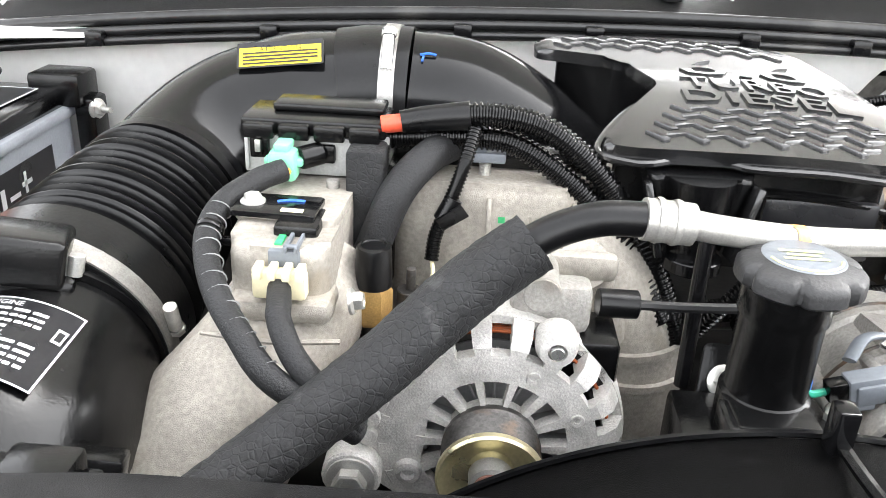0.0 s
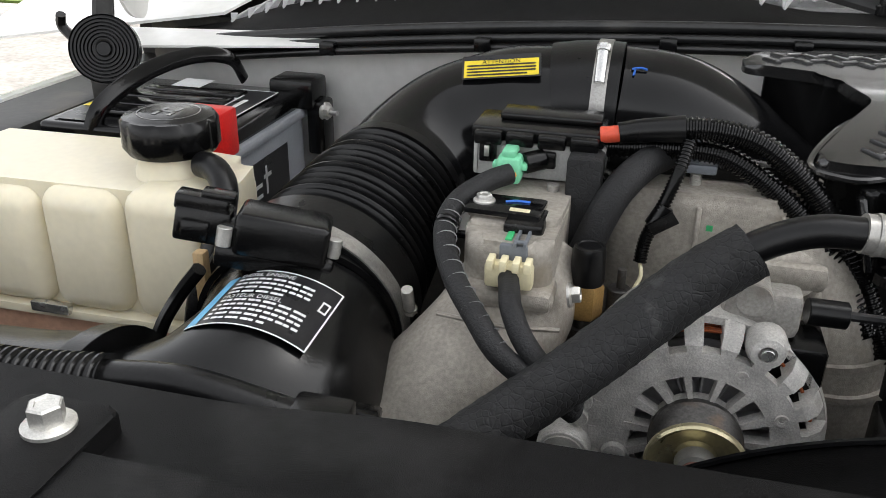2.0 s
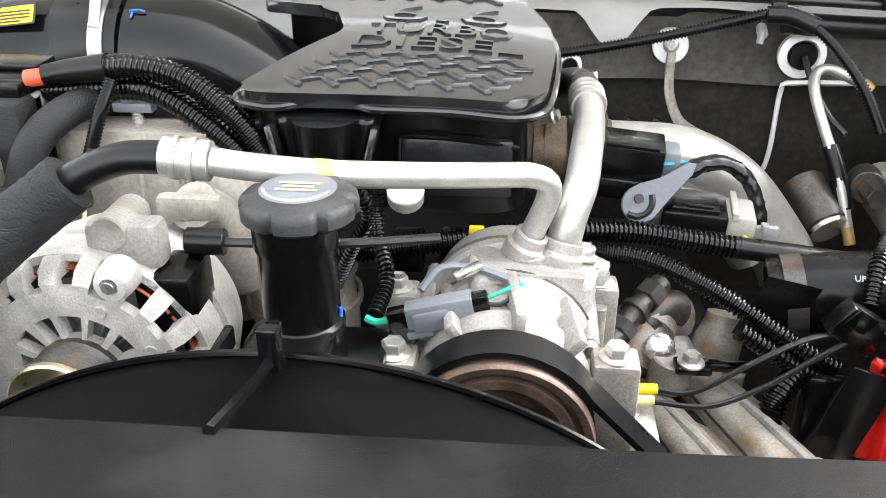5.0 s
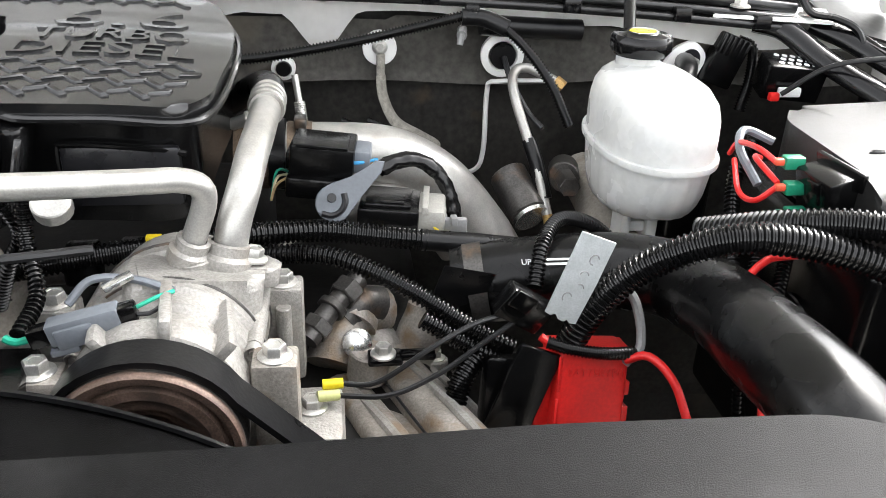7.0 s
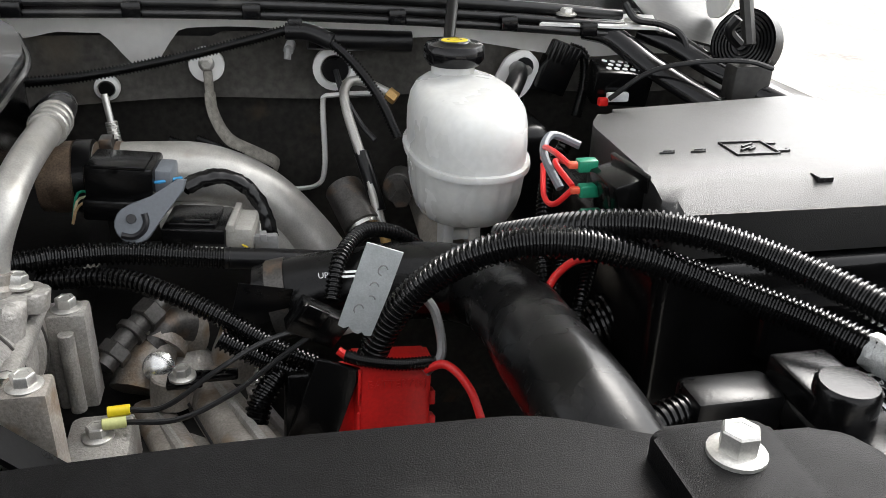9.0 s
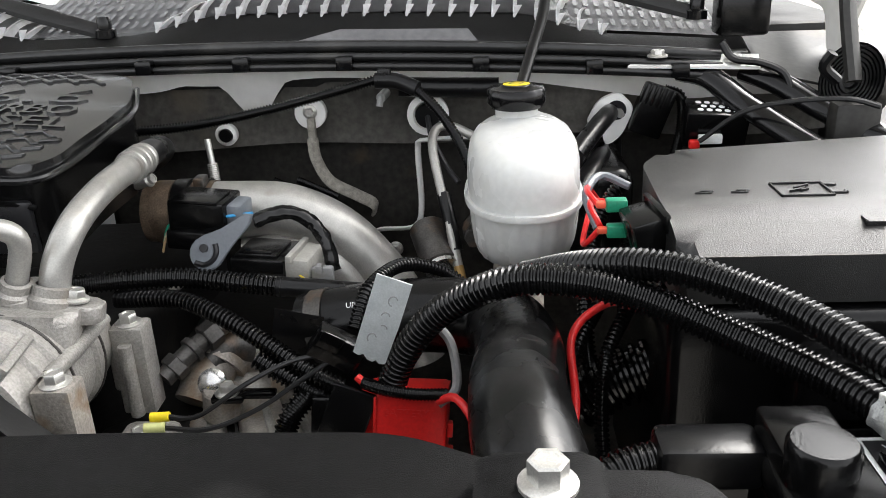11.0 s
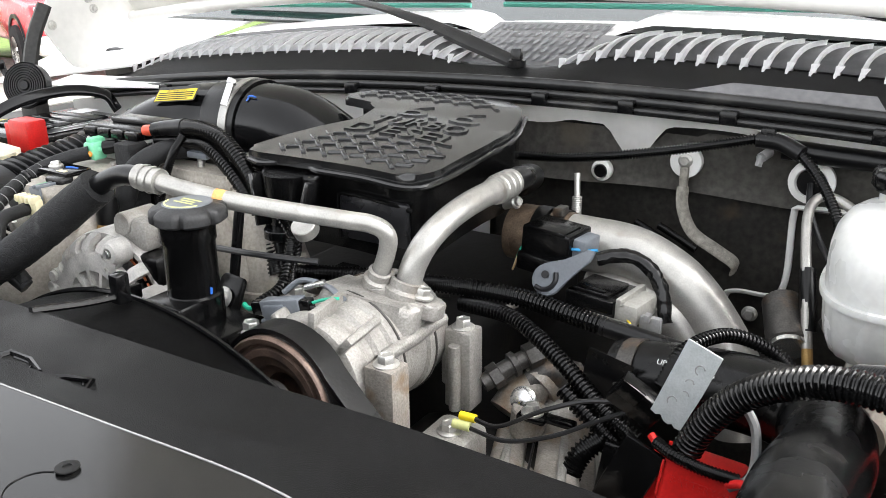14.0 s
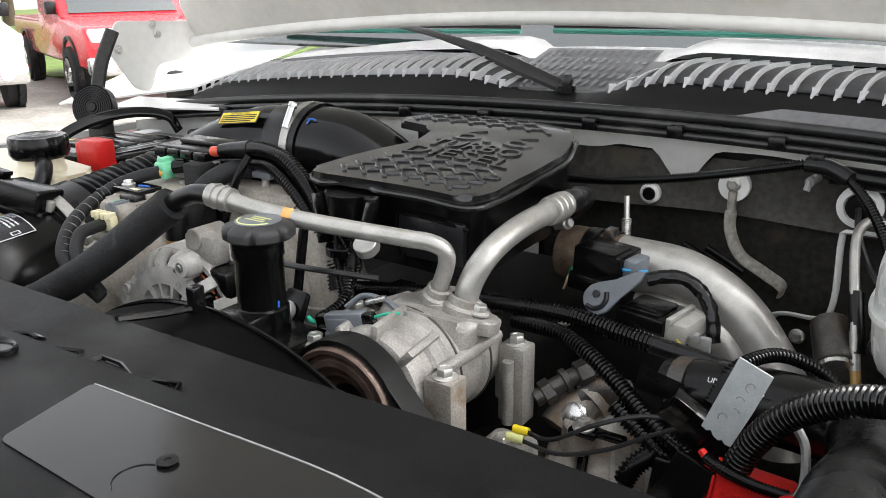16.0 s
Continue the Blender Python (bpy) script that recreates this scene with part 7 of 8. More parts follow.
def tank_ring(profile, seg=72, flute=0.0):
    """Oval rings (radius x, radius y, height, shift back) joined to one shell."""
    bm = bmesh.new()
    rings = []
    for a, b, z, back in profile:
        ring = []
        for k in range(seg):
            q = 2 * math.pi * k / seg
            w = 1 + flute * math.cos(q * 22)
            c, d = math.cos(q), math.sin(q)
            ring.append(bm.verts.new((RX + a * w * math.copysign(abs(c) ** 0.86, c), RY + back + b * w * math.copysign(abs(d) ** 0.86, d), z)))
        rings.append(ring)
    for p, q in zip(rings, rings[1:]):
        for k in range(seg):
            bm.faces.new((p[k], p[(k + 1) % seg], q[(k + 1) % seg], q[k]))
    bm.faces.new(rings[0][::-1])
    bm.faces.new(rings[-1])
    return bm


part("lower_half", tank_ring([(0.026, 0.036, 1.124, 0.004), (0.039, 0.054, 1.126, 0.004), (0.047, 0.067, 1.132, 0.003), (0.0508, 0.076, 1.144, 0.002), (0.0530, 0.082, 1.158, 0.001), (0.0545, 0.086, 1.178, 0.0), (0.0550, 0.088, 1.190, 0.0)], 88, 0.011), TANKWHITE, rs)
part("seam", tank_ring([(0.054, 0.090, 1.187, 0.0), (0.0590, 0.0945, 1.1875, 0.0), (0.0595, 0.095, 1.1905, 0.0), (0.0590, 0.0945, 1.1935, 0.0), (0.054, 0.090, 1.194, 0.0)]), TANKWHITE, rs)
part("upper_half", tank_ring([(0.0552, 0.090, 1.191, 0.0), (0.0556, 0.090, 1.212, 0.0), (0.0548, 0.089, 1.228, 0.0), (0.0525, 0.084, 1.240, 0.001), (0.0470, 0.074, 1.249, 0.005), (0.0380, 0.057, 1.254, 0.015), (0.0260, 0.034, 1.256, 0.036), (0.020, 0.024, 1.258, 0.045)]), TANKWHITE, rs)
part("neck", lathe([(0.024, 1.245), (0.022, 1.258), (0.022, 1.270), (0, 1.270)], 32, Matrix.Translation((0.736, 0.803, 0))), TANKWHITE, rs)
bm = lathe([(0.0, 1.289), (0.016, 1.289), (0.018, 1.287), (0.028, 1.286), (0.0305, 1.283), (0.0305, 1.272), (0.026, 1.266), (0, 1.266)], 48, Matrix.Translation((0.736, 0.80, 0)))
for v in bm.verts:
    d = Vector((v.co.x - 0.736, v.co.y - 0.80))
    if d.length > 0.0275:
        k = 1 - 0.05 * max(0, math.cos(math.atan2(d.y, d.x) * 8)) ** 3
        v.co.x, v.co.y = 0.736 + d.x * k, 0.80 + d.y * k
cp = part("cap", bm, GLOSS, rs, "black lobed cap with yellow symbol")
part("symbol", lathe([(0.0, 1.2896), (0.011, 1.2896), (0.0115, 1.2890)], 24, Matrix.Translation((0.736, 0.80, 0)) @ Matrix.Diagonal((1.2, 0.8, 1, 1))), LABELYELLOW, cp)
part("symbol_mark", lathe([(0.005, 1.2899), (0.0065, 1.2899)], 20, Matrix.Translation((0.736, 0.80, 0)) @ Matrix.Diagonal((1.2, 0.8, 1, 1))), LABELBLACK, cp)
part("foot", merge(rbox((0.715, 0.73, 1.085), (0.726, 0.76, 1.128), 0.002), rbox((0.742, 0.73, 1.085), (0.754, 0.76, 1.128), 0.002), rbox((0.72, 0.735, 1.10), (0.75, 0.755, 1.112), 0.002)), TANKWHITE, rs)
solid("master_cylinder", tube([(0.73, 0.70, 1.06), (0.735, 0.80, 1.07), (0.74, 0.95, 1.08)], 0.028, 20, 0.01), CAST, "cast aluminium brake cylinder under the reservoir", "cylinder")
solid("washer_hose", tube([(0.74, 0.845, 1.268), (0.755, 0.90, 1.30), (0.775, 0.965, 1.345), (0.778, 1.0, 1.385), (0.765, 1.03, 1.43), (0.745, 1.06, 1.47)], 0.0065, 12, 0.008), RUBBER, "thin braided hose rising to the bonnet", "hose")
for p, q, r in (((0.80, 0.84, 1.20), (0.86, 0.985, 1.205), 0.011), ((0.80, 0.82, 1.16), (0.85, 0.98, 1.15), 0.013)):
    solid("booster_hose", tube([p, tuple(Vector(p).lerp(Vector(q), 0.5) + Vector((0.01, 0, 0.02))), q, (q[0] + 0.005, q[1], q[2] - 0.08)], r, 14, 0.006), RUBBER, "black vacuum hose running to the bulkhead", "hose", "vacuum hoses")
solid("brake_booster", rbox((0.80, 0.85, 1.02), (0.87, 0.99, 1.18), 0.02, 3), BLACK, "black housing beside the reservoir", "housing")
vp = thing("fuel_filter", (0.645, 0.85, 1.0), "dark metal filter can with a bright end disc", "filter")
part("can", rod((0.630, 0.885, 1.105), (0.648, 0.838, 1.074), 0.022, 24), DARKSTEEL, vp)
part("end_disc", rod((0.6482, 0.8375, 1.0737), (0.650, 0.833, 1.071), 0.0205, 24), STEEL, vp)
part("hook_pipe", tube([(0.668, 0.835, 1.075), (0.658, 0.86, 1.12), (0.640, 0.92, 1.185), (0.642, 0.945, 1.208), (0.660, 0.95, 1.212), (0.690, 0.94, 1.20)], 0.0058, 12, 0.004), ALU, vp, "bent bright metal pipe")
part("pipe_sleeve", tube([(0.666, 0.845, 1.090), (0.657, 0.868, 1.128), (0.652, 0.885, 1.145)], 0.0085, 12, 0.005), RUBBER, vp)
part("pipe_nut", rod((0.690, 0.94, 1.20), (0.70, 0.935, 1.193), 0.008, 6), BRASS, vp)
part("end_tip", rod((0.668, 0.836, 1.075), (0.672, 0.828, 1.058), 0.006, 10), BRASS, vp)
fb = thing("bulkhead_flange", (0.60, 1.0, 1.0), "white rimmed flange plate bolted on the bulkhead", "flange")
part("rim", tube([(0.545, 0.99, 1.005), (0.545, 0.985, 1.055), (0.56, 0.982, 1.068), (0.605, 0.98, 1.072), (0.617, 0.978, 1.10), (0.617, 0.975, 1.18), (0.628, 0.972, 1.19), (0.70, 0.97, 1.192)], 0.006, 8, 0.006, 0.5), WHITEPAINT, fb)
part("bolt", hexbolt(Matrix.Translation((0.579, 0.982, 1.04)) @ pose(0, 0, 0, 90, 0, 0), 0.007, 0.007, 0.010), ZINC, fb)
part("fitting", merge(rod((0.690, 0.86, 1.11), (0.688, 0.825, 1.112), 0.012, 6), rod((0.70, 0.90, 1.105), (0.69, 0.86, 1.11), 0.018, 16)), DARKSTEEL, fb)

# bulkhead fittings
gs = thing("ground_strap", (0.49, 0.97, 1.1), "braided ground strap bolted to the bulkhead", "ground strap")
part("washer", rod((0.486, 0.976, 1.230), (0.486, 0.966, 1.230), 0.020, 20), WHITEPAINT, gs)
part("bolt", hexbolt(Matrix.Translation((0.486, 0.965, 1.232)) @ pose(0, 0, 0, 90, 0, 0), 0.006, 0.007, 0.009), ZINC, gs)
part("lug", rbox((0.482, 0.957, 1.195), (0.492, 0.966, 1.225), 0.002), CLOTH, gs)
part("braid", tube([(0.487, 0.960, 1.20), (0.490, 0.955, 1.175), (0.505, 0.955, 1.145), (0.535, 0.96, 1.125), (0.557, 0.965, 1.11), (0.555, 0.975, 1.095)], 0.0085, 10, 0.004, 0.35), CLOTH, gs)
for x, z, r in ((0.632, 1.222, 0.026), (0.375, 1.205, 0.014)):
    gr = thing("grommet", (x, 0.975, z - r), "white ringed rubber grommet in the bulkhead", "grommet", "grommets")
    part("ring", lathe([(r * 0.62, -0.002), (r, -0.002), (r, 0.006), (r * 0.7, 0.010), (r * 0.62, 0.006)], 28, Matrix.Translation((x, 0.976, z)) @ pose(0, 0, 0, 90, 0, 0)), WHITEPAINT, gr)
    part("plug", rod((x, 0.98, z), (x, 0.965, z), r * 0.6, 20), RUBBER, gr)
solid("corrugated_conduit", ribbed([(0.28, 0.905, 1.228), (0.36, 0.915, 1.232), (0.46, 0.925, 1.248), (0.54, 0.93, 1.266), (0.583, 0.932, 1.275), (0.615, 0.925, 1.268), (0.645, 0.91, 1.245), (0.672, 0.885, 1.21), (0.69, 0.86, 1.17)], 0.0062, 0.0037, 0.0017, 12), CONDUIT, "thin corrugated conduit clipped along the bulkhead", "conduit", "wiring conduits")
ch = thing("conduit_clip", (0.586, 0.94, 1.25), "black taped clip holding the conduit at the bulkhead", "clip")
part("tape", merge(tube([(0.575, 0.931, 1.274), (0.60, 0.929, 1.273), (0.625, 0.921, 1.264)], 0.0095, 12, 0.004), rbox((0.578, 0.926, 1.275), (0.594, 0.936, 1.288), 0.002)), RUBBER, ch)
part("stud", merge(rod((0.582, 0.97, 1.252), (0.578, 0.945, 1.250), 0.006, 10), rod((0.578, 0.947, 1.252), (0.576, 0.944, 1.240), 0.004, 8)), LTGREY, ch)
solid("heater_pipe", tube([(0.60, 0.95, 1.262), (0.66, 0.955, 1.258), (0.72, 0.955, 1.256)], 0.012, 12, 0.008), RUBBER, "dull black hose along the bulkhead top", "hose")
solid("thin_cable", tube([(0.632, 0.962, 1.222), (0.638, 0.94, 1.20), (0.655, 0.92, 1.17), (0.67, 0.90, 1.155)], 0.0035, 8, 0.004), BLACKWIRE, "thin black cable from the grommet", "cable")
for x in (0.48, 0.51):
    solid("short_lead", ribbed([(x - 0.04, 0.93, 1.155), (x - 0.02, 0.925, 1.148), (x + 0.01, 0.92, 1.135)], 0.005, 0.003, 0.001, 10), CONDUIT, "short sleeved lead low on the bulkhead", "conduit")
wb = thing("wiring_bracket", (0.87, 0.985, 1.18), "white pressed bracket with a large hole on the bulkhead", "bracket")
part("plate", prism(rounded([(0.825, 1.205), (0.84, 1.235), (0.865, 1.245), (0.885, 1.225), (0.87, 1.19), (0.85, 1.175), (0.845, 1.20)], 0.010), 0, 0.006, 0.002, m=Matrix(((1, 0, 0, 0), (0, 0, -1, 0.968), (0, 1, 0, 0), (0, 0, 0, 1)))), WHITEPAINT, wb)
part("hole", rod((0.862, 0.9605, 1.222), (0.862, 0.959, 1.222), 0.012, 20), LABELBLACK, wb)
part("nut", rod((0.865, 0.960, 1.220), (0.866, 0.950, 1.219), 0.005, 6), ZINC, wb)
sc = thing("side_connector", (0.91, 0.96, 1.15), "black finned wiring connector hanging from a harness", "connector")
part("body", moved(rbox((-0.020, -0.012, -0.032), (0.020, 0.012, 0.030), 0.003), pose(0.905, 0.962, 1.222, 0, 20, 0)), BLACK, sc)
for i in range(6):
    part("fin", rbox((-0.022 + i * 0.007, -0.016, 0.005), (-0.019 + i * 0.007, -0.011, 0.030), 0.0008, 2, pose(0.905, 0.962, 1.222, 0, 20, 0)), BLACK, sc)
part("lead", ribbed([(0.918, 0.962, 1.245), (0.938, 0.96, 1.235), (0.940, 0.955, 1.20), (0.932, 0.95, 1.16)], 0.007, 0.0035, 0.0013, 12), CONDUIT, sc)
dp = thing("data_socket", (0.965, 0.92, 1.17), "black module with white dotted holes and a red catch", "module")
part("box", moved(rbox((-0.035, -0.02, -0.025), (0.035, 0.02, 0.018), 0.003), pose(0.968, 0.915, 1.215, 12, 4, -4)), BLACK, dp)
part("dots", merge(*[lathe([(0.0, 0.0006), (0.0034, 0.0006), (0.0034, 0)], 10, pose(0.968, 0.915, 1.215, 12, 4, -4) @ Matrix.Translation((-0.02 + 0.010 * i + 0.005 * (j % 2), -0.010 + j * 0.010, 0.0185))) for i in range(5) for j in range(3)]), INKWHITE, dp)
part("catch", merge(rbox((0.945, 0.888, 1.195), (0.972, 0.896, 1.206), 0.002)), INKWHITE, dp)
part("red_catch", rbox((0.935, 0.888, 1.190), (0.947, 0.897, 1.200), 0.002), RED, dp)
for pts in ([(0.935, 0.96, 1.268), (0.965, 0.94, 1.262), (1.0, 0.90, 1.235), (1.05, 0.82, 1.205)], [(1.01, 0.96, 1.265), (1.04, 0.93, 1.255), (1.08, 0.88, 1.232), (1.14, 0.80, 1.205)]):
    solid("brace_rail", tube(pts, 0.015, 12, 0.008, 0.7), GLOSS, "glossy black steel brace rail to the wing", "brace", "brace rails")
solid("thin_cable", tube([(0.945, 0.885, 1.20), (0.985, 0.87, 1.235), (1.03, 0.85, 1.25), (1.08, 0.83, 1.255), (1.11, 0.82, 1.248)], 0.003, 8, 0.005), BLACKWIRE, "thin black cable to the bonnet spring", "cable")
solid("cowl_corner", slab([(0.87, 0.938, 1.276), (1.02, 0.932, 1.270), (1.03, 0.975, 1.278), (0.90, 0.97, 1.284)], 0.003), WHITEPAINT, "white painted cowl corner plate", "corner plate", kind="structure")
solid("cowl_corner", slab([(-0.72, 0.90, 1.250), (-0.42, 0.935, 1.262), (-0.44, 0.975, 1.270), (-0.72, 0.97, 1.262)], 0.003), WHITEPAINT, "white painted cowl corner plate", "corner plate", kind="structure")
solid("wing_ledge", slab([(1.02, 0.935, 1.266), (1.16, 0.90, 1.235), (1.20, 1.10, 1.285), (1.03, 1.06, 1.292)], 0.003), FRAMEDARK, "grey dusty steel ledge behind the cowl corner", "ledge", kind="structure")
solid("cowl_side", slab([(-0.60, 1.01, 1.285), (-0.98, 0.95, 1.235), (-1.0, 1.45, 1.37), (-0.48, 1.30, 1.372)], 0.004), WHITEPAINT, "white painted body panel beside the cowl", "body panel", kind="structure")
solid("corner_bolt", hexbolt(Matrix.Translation((0.905, 0.945, 1.288)), 0.008, 0.007, 0.012), ZINC, "zinc bolt on the cowl corner", "bolt", "cowl bolts")
solid("corner_bolt", hexbolt(Matrix.Translation((0.995, 0.95, 1.279)), 0.008, 0.007, 0.012), ZINC, "zinc bolt on the cowl corner", "bolt", "cowl bolts")
solid("cowl_end", rbox((0.985, 0.985, 1.30), (1.045, 1.03, 1.352), 0.006), BLACK, "black plastic cowl end block", "cowl end")
solid("seal_tail", tube([(0.978, 0.945, 1.30), (0.99, 0.935, 1.283), (1.02, 0.93, 1.278), (1.045, 0.92, 1.265), (1.05, 0.90, 1.235)], 0.0045, 8, 0.005), RUBBER, "black rubber tail of the cowl seal", "seal")

# ---- fuse box ----
fx = thing("fuse_box", (0.98, 0.62, 0.9), "black grained fuse box with moulded symbols on its lid", "fuse box")
LID = [(0.842, 0.585), (0.846, 0.695), (0.872, 0.738), (1.13, 0.775), (1.16, 0.52), (0.845, 0.522)]
bm = prism(rounded(LID, 0.014), 1.172, 1.231, 0.012, 4, cut=0.03)
for v in bm.verts:
    if v.co.z > 1.2:
        v.co.z -= 0.022 * max(0, (0.575 - v.co.y) / 0.055) ** 1.6 if v.co.y < 0.575 else 0
part("lid", bm, LIDGRAIN, fx)
part("body", rbox((0.838, 0.512, 0.90), (1.16, 0.765, 1.168), 0.010, 3), BLACK, fx)
part("front_step", prism(rounded([(0.93, 0.49), (1.15, 0.49), (1.15, 0.53), (0.92, 0.53)], 0.012), 1.09, 1.138, 0.010, 3), BLACK, fx)


def frame_rows(x, y, w, h, t=0.0016):
    return [(x, y, x + w, y + t), (x, y + h - t, x + w, y + h), (x, y, x + t, y + h), (x + w - t, y, x + w, y + h)]


sm = part("symbol", merge(*[rbox((a, b, 1.230), (c, d, 1.2328), 0.0004, 1) for a, b, c, d in frame_rows(0.938, 0.592, 0.042, 0.034) + [(0.98, 0.597, 0.992, 0.599), (0.98, 0.617, 0.99, 0.619), (0.99, 0.597, 0.992, 0.603)]]), GRAINED, fx, "raised fuse symbol")
part("bolt_sign", moved(merge(rbox((-0.012, -0.001, 0), (0.004, 0.001, 0.002), 0), rbox((-0.003, 0.004, 0), (0.012, 0.006, 0.002), 0), rbox((-0.004, -0.004, 0), (0.004, -0.002, 0.002), 0)), pose(0.959, 0.609, 1.231, 0, 0, 28)), GRAINED, sm)
for x in (0.873, 0.902):
    part("mark", merge(*[rbox((x + a, 0.605 + b, 1.230), (x + c, 0.605 + d, 1.2326), 0.0004, 1) for a, b, c, d in ((0, 0, 0.014, 0.0014), (0.005, 0.004, 0.016, 0.0054), (0.012, 0, 0.0134, 0.006))]), GRAINED, fx)
part("mark", merge(rbox((0.985, 0.545, 1.222), (1.0, 0.5465, 1.2262), 0.0003, 1), rbox((0.985, 0.545, 1.222), (0.9865, 0.556, 1.2272), 0.0003, 1)), GRAINED, fx)
ry = thing("relay", (0.82, 0.585, 1.17), "black relay with green and red terminals on the fuse box side", "relay")
part("case", moved(merge(rbox((-0.016, -0.024, -0.022), (0.010, 0.024, 0.018), 0.002), rbox((0.008, -0.030, -0.024), (0.013, 0.030, 0.022), 0.001), rbox((-0.018, -0.010, -0.006), (-0.008, 0.006, 0.014), 0.002)), pose(0.834, 0.588, 1.206, 0, -14, 6)), BLACK, ry)
for i in range(3):
    y, z = 0.612 - i * 0.010, 1.222 - i * 0.019
    part("terminal", rbox((0.802, y - 0.005, z - 0.006), (0.820, y + 0.006, z + 0.005), 0.002), DKGREEN, ry, "dark green terminal")
    part("terminal_end", rbox((0.794, y - 0.003, z - 0.003), (0.805, y + 0.004, z + 0.003), 0.002), ORANGERED if i < 2 else DKGREEN, ry)
for i, pts in enumerate(([(0.796, 0.613, 1.222), (0.790, 0.635, 1.226), (0.796, 0.68, 1.215), (0.81, 0.72, 1.19)], [(0.796, 0.603, 1.203), (0.786, 0.615, 1.186), (0.789, 0.65, 1.18), (0.80, 0.69, 1.195)], [(0.797, 0.605, 1.206), (0.793, 0.64, 1.215), (0.82, 0.68, 1.20)])):
    solid("red_wire", tube(pts, 0.0026, 8, 0.004), REDWIRE, "red wire to the relay terminals", "wire", "relay wires")
solid("grey_wire", tube([(0.80, 0.64, 1.19), (0.793, 0.67, 1.212), (0.81, 0.70, 1.22), (0.835, 0.69, 1.212)], 0.004, 8, 0.004), GREY, "grey sleeved wire loop by the reservoir", "wire")
solid("corrugated_conduit", ribbed([(0.835, 0.72, 1.21), (0.81, 0.70, 1.18), (0.795, 0.66, 1.14), (0.79, 0.62, 1.09), (0.80, 0.58, 1.03)], 0.0075, 0.0043, 0.0021, 12), CONDUIT, "black corrugated conduit behind the relay", "conduit", "wiring conduits")
for x, y in ((0.768, 0.545), (0.795, 0.55)):
    solid("corrugated_conduit", ribbed([(x + 0.03, 0.61, 1.13), (x + 0.005, 0.57, 1.10), (x, y, 1.05), (x + 0.005, 0.53, 0.98), (x + 0.01, 0.52, 0.92)], 0.0065, 0.0043, 0.0021, 12), CONDUIT, "thin black conduit dropping beside the fuse box", "conduit", "wiring conduits")
solid("drain_bellows", ribbed([(0.78, 0.60, 1.04), (0.81, 0.60, 1.06), (0.845, 0.60, 1.075)], 0.026, 0.010, 0.005, 20), CONDUIT, "wide black ribbed hose deep beside the fuse box", "hose")

# second battery
b2, lid2 = battery(0.868, 0.16, 1.12, 0.405, 0.95, 1.142, "black car battery with white label beside the fuse box", BLACK, BLACK)
part("terminal_cap", merge(rbox((0.868, 0.352, 1.140), (0.912, 0.405, 1.160), 0.004), lathe([(0.021, 1.140), (0.0205, 1.166), (0.018, 1.169), (0.0, 1.1695)], 28, Matrix.Translation((0.89, 0.352, 0)))), BLACK, b2)
part("label", bars([(0.925, 0.30, 1.10, 0.392)], Matrix.Translation((0, 0, 1.1428))), INKWHITE, lid2)
part("label_field", bars([(0.928, 0.30, 1.097, 0.388)], Matrix.Translation((0, 0, 1.1434))), LABELBLACK, lid2)
part("label_print", text("MADE IN USA", 0.010, Matrix.Translation((0.968, 0.380, 1.1439)) @ pose(0, 0, 0, 0, 0, 180)), INKWHITE, lid2)
part("handle", merge(rbox((0.93, 0.35, 1.142), (1.10, 0.372, 1.150), 0.003)), GLOSS, b2)
solid("battery_cable", merge(rbox((0.805, 0.375, 1.115), (0.87, 0.41, 1.145), 0.006)), RUBBER, "black sleeved battery cable end", "cable")
solid("corrugated_conduit", ribbed([(0.81, 0.392, 1.13), (0.78, 0.385, 1.125), (0.755, 0.37, 1.11), (0.74, 0.35, 1.08)], 0.012, 0.0048, 0.0018, 14), CONDUIT, "short corrugated battery cable sleeve", "conduit", "battery conduits")


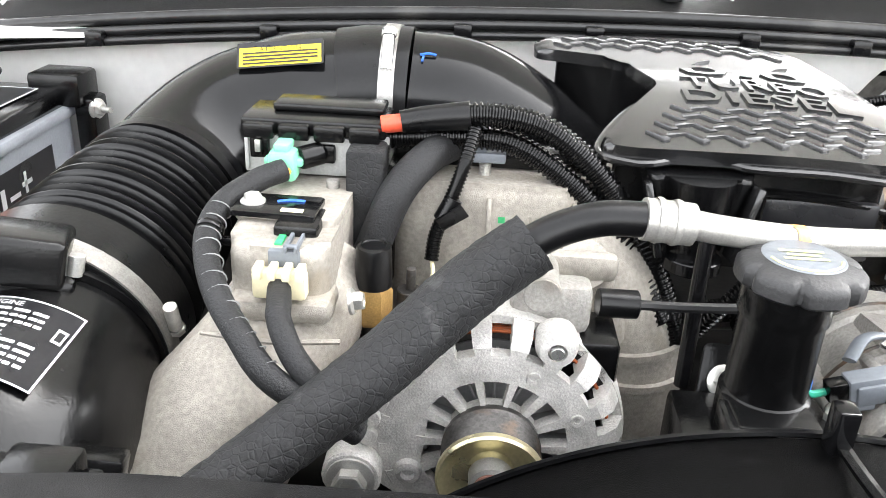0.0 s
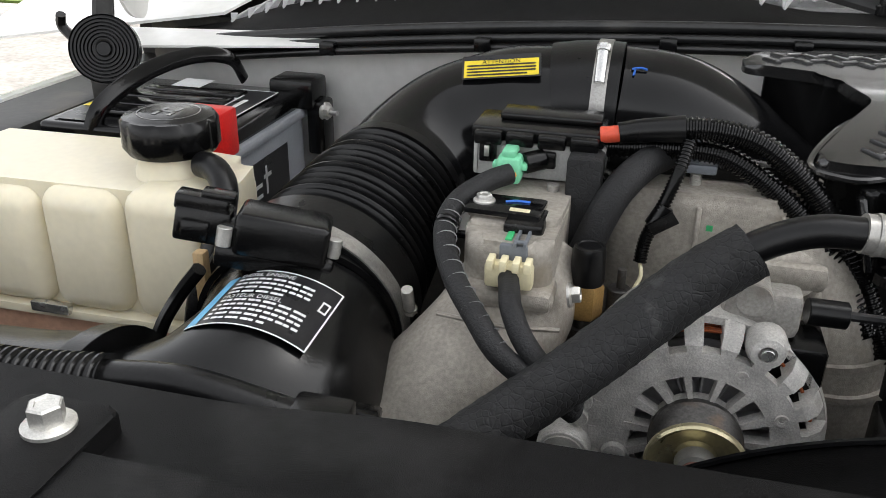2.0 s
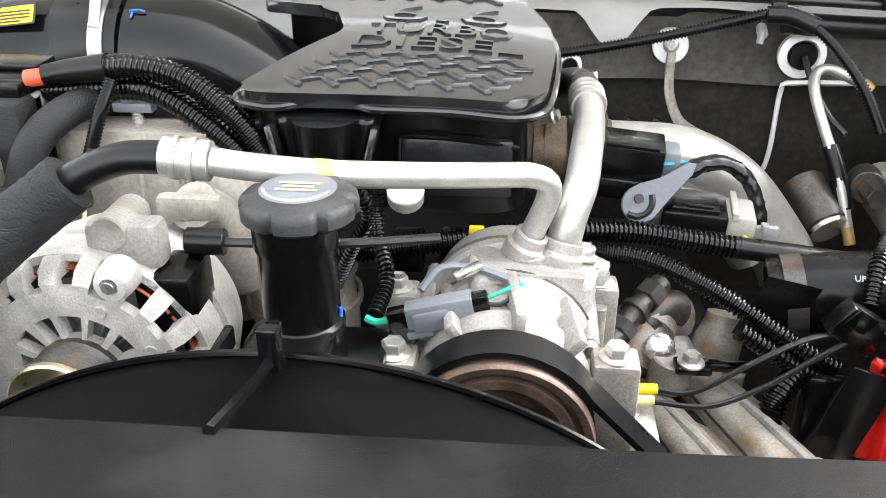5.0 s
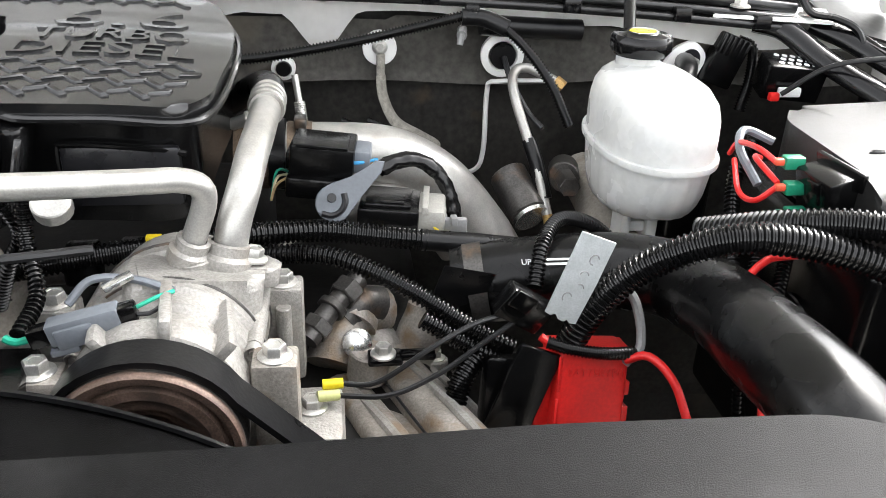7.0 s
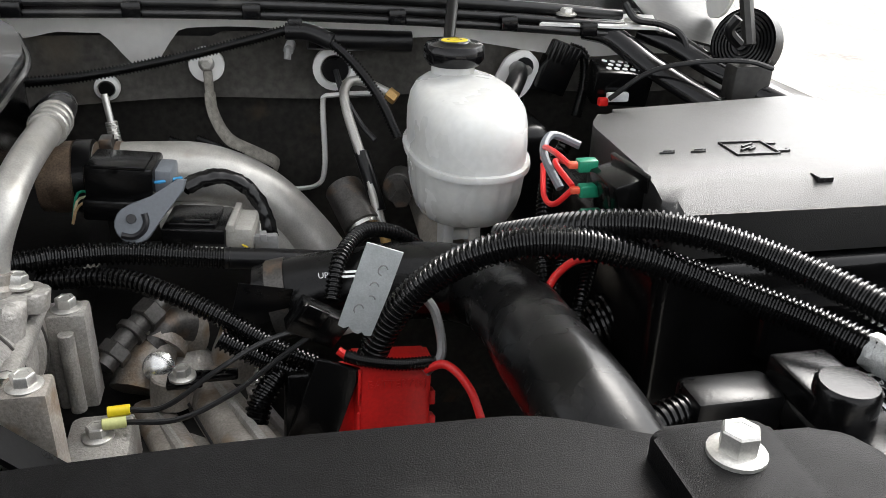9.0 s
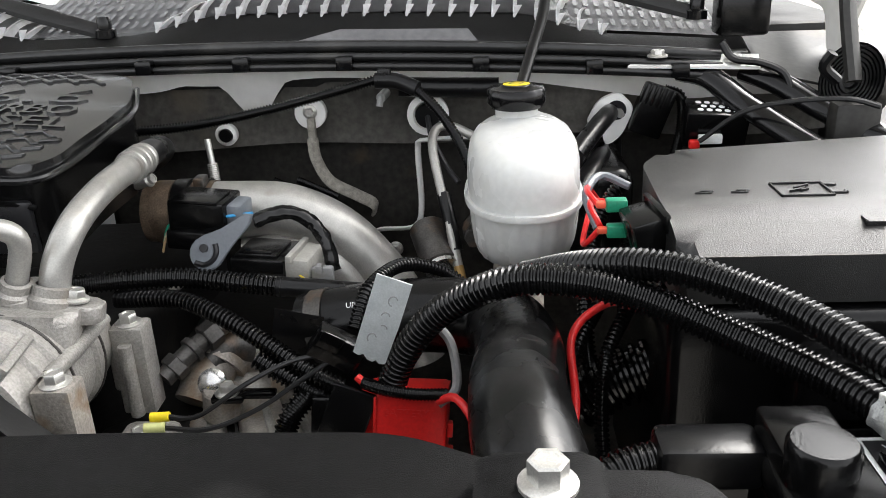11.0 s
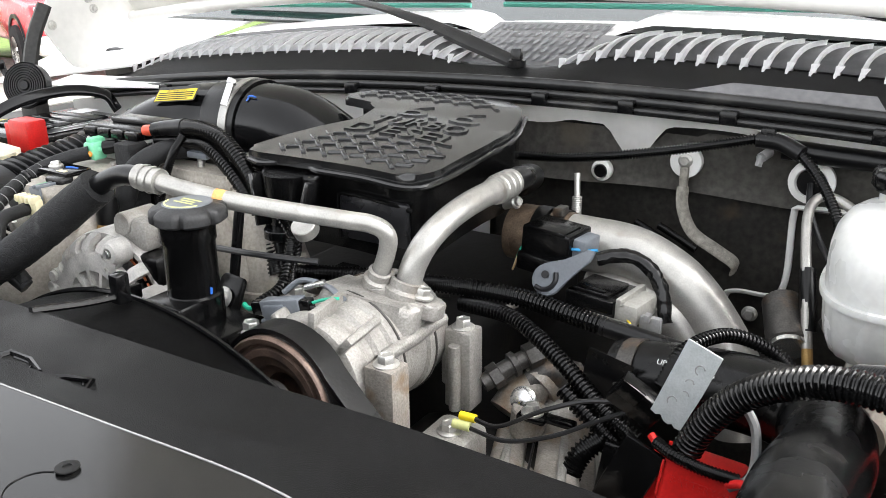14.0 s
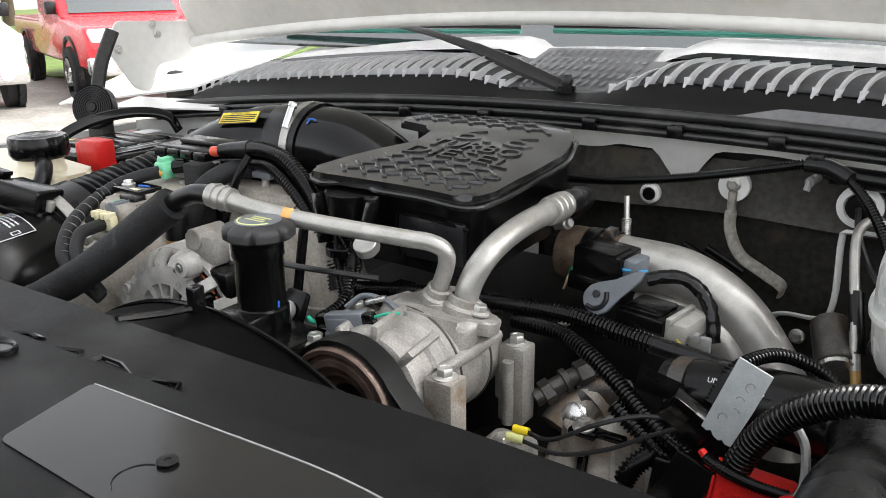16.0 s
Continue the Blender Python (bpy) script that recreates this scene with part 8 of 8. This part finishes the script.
# ---- outside ----
def truck(at, turn, paint, label):
    t = thing("pickup_truck", (0, 0, 0), label, "pickup truck", "parked trucks")
    L, W = 5.6, 1.98
    side = [(-2.8, 0.55), (-2.75, 1.15), (-0.35, 1.15), (-0.2, 1.80), (0.75, 1.82), (1.35, 1.22), (2.6, 1.10), (2.82, 0.95), (2.85, 0.50)]
    bm = prism(side, -W / 2, W / 2, 0.0, m=Matrix(((1, 0, 0, 0), (0, 0, 1, 0), (0, 1, 0, 0), (0, 0, 0, 1))))
    bmesh.ops.bevel(bm, geom=bm.edges[:], offset=0.06, segments=3, profile=0.5, affect="EDGES")
    body = part("body", bm, paint, t)
    for s in (-1, 1):
        part("side_window", slab([(-0.15, s * 0.985, 1.22), (1.15, s * 0.985, 1.26), (0.70, s * 0.985, 1.74), (-0.08, s * 0.985, 1.74)], 0.01 * s), GLASS, body)
        part("headlamp", rbox((2.45, s * 0.72 - 0.22, 0.88), (2.84, s * 0.72 + 0.28, 1.08), 0.05), LAMPGLASS, t)
        part("fog_lamp", rod((2.86, s * 0.72, 0.56), (2.96, s * 0.72, 0.56), 0.09), LAMPGLASS, t)
        for x in (-1.75, 1.75):
            w = part("wheel", lathe([(0.0, 0.08), (0.24, 0.10), (0.25, 0.14), (0.38, 0.13), (0.40, 0.06), (0.40, -0.12), (0, -0.12)], 40, Matrix.Translation((x, s * 0.92, 0.40)) @ pose(0, 0, 0, -90 * s, 0, 0)), TYRE, t)
            part("rim", lathe([(0.0, 0.135), (0.06, 0.135), (0.08, 0.11), (0.18, 0.125), (0.235, 0.145)], 10, Matrix.Translation((x, s * 0.92, 0.40)) @ pose(0, 0, 0, -90 * s, 0, 0)), CHROME, w)
            part("arch", lathe([(0.44, 0.09), (0.50, 0.10), (0.50, 0.02), (0.44, 0.0)], 40, Matrix.Translation((x, s * 0.92, 0.45)) @ pose(0, 0, 0, -90 * s, 0, 0)), LABELBLACK, body)
        part("mirror", rbox((1.0, s * 1.05 - 0.09, 1.25), (1.12, s * 1.05 + 0.09, 1.45), 0.03), LABELBLACK, t)
    part("windscreen", slab([(1.32, -0.85, 1.26), (1.32, 0.85, 1.26), (0.84, 0.78, 1.76), (0.84, -0.78, 1.76)], 0.01), GLASS, body)
    part("bumper", rbox((2.68, -1.0, 0.42), (2.95, 1.0, 0.70), 0.06, 3), CHROME, t)
    part("grille", rbox((2.75, -0.55, 0.70), (2.88, 0.55, 1.05), 0.03), LABELBLACK, t)
    for z in (0.78, 0.88, 0.98):
        part("grille_bar", rbox((2.86, -0.54, z), (2.90, 0.54, z + 0.025), 0.008), CHROME, t)
    t.location = at
    t.rotation_euler = (0, 0, radians(turn))
    return t


truck((-12.6, 8.9, -0.2), -20, CARRED, "red pickup truck parked on the grass edge")
truck((-13.4, 6.2, -0.2), -20, CARWHITE, "silver pickup truck parked beside the red one")
truck((14.5, 12.5, -0.2), 200, CARWHITE, "dark-windowed pickup parked across the lot")


def tree(x, y, h, seed):
    rnd = random.Random(seed)
    t = thing("tree", (x, y, -0.2), "leafy green roadside tree", "tree", "roadside trees")
    part("trunk", tube([(x, y, -0.2), (x + 0.1, y, h * 0.3), (x - 0.05, y, h * 0.7)], [0.28, 0.2, 0.08], 10, 0.4), BARK, t)
    vs, fs = [], []
    for i in range(1500):
        a, u = rnd.uniform(0, 6.28), rnd.gauss(0, 0.5)
        rr = h * 0.36 * math.sqrt(max(0.02, 1 - min(1, u * u))) * rnd.uniform(0.5, 1.1)
        c = Vector((x + rr * math.cos(a), y + rr * math.sin(a), h * 0.62 + u * h * 0.36))
        p, q = Vector((rnd.gauss(0, 1), rnd.gauss(0, 1), rnd.gauss(0, 1))).normalized() * 0.22, Vector((rnd.gauss(0, 1), rnd.gauss(0, 1), rnd.gauss(0, 1))).normalized() * 0.16
        k = len(vs)
        vs += [c - p, c + q, c + p, c - q]
        fs.append((k, k + 1, k + 2, k + 3))
    bm = bmesh.new()
    bv = [bm.verts.new(v) for v in vs]
    for f in fs:
        bm.faces.new([bv[i] for i in f])
    tagged(part("crown", bm, LEAF, t), kind="stuff")


for i, (x, y, h) in enumerate(((-30, 26, 7), (-24, 30, 8), (-36, 20, 7), (-18, 34, 8), (-42, 14, 8))):
    tree(x, y, h, i)
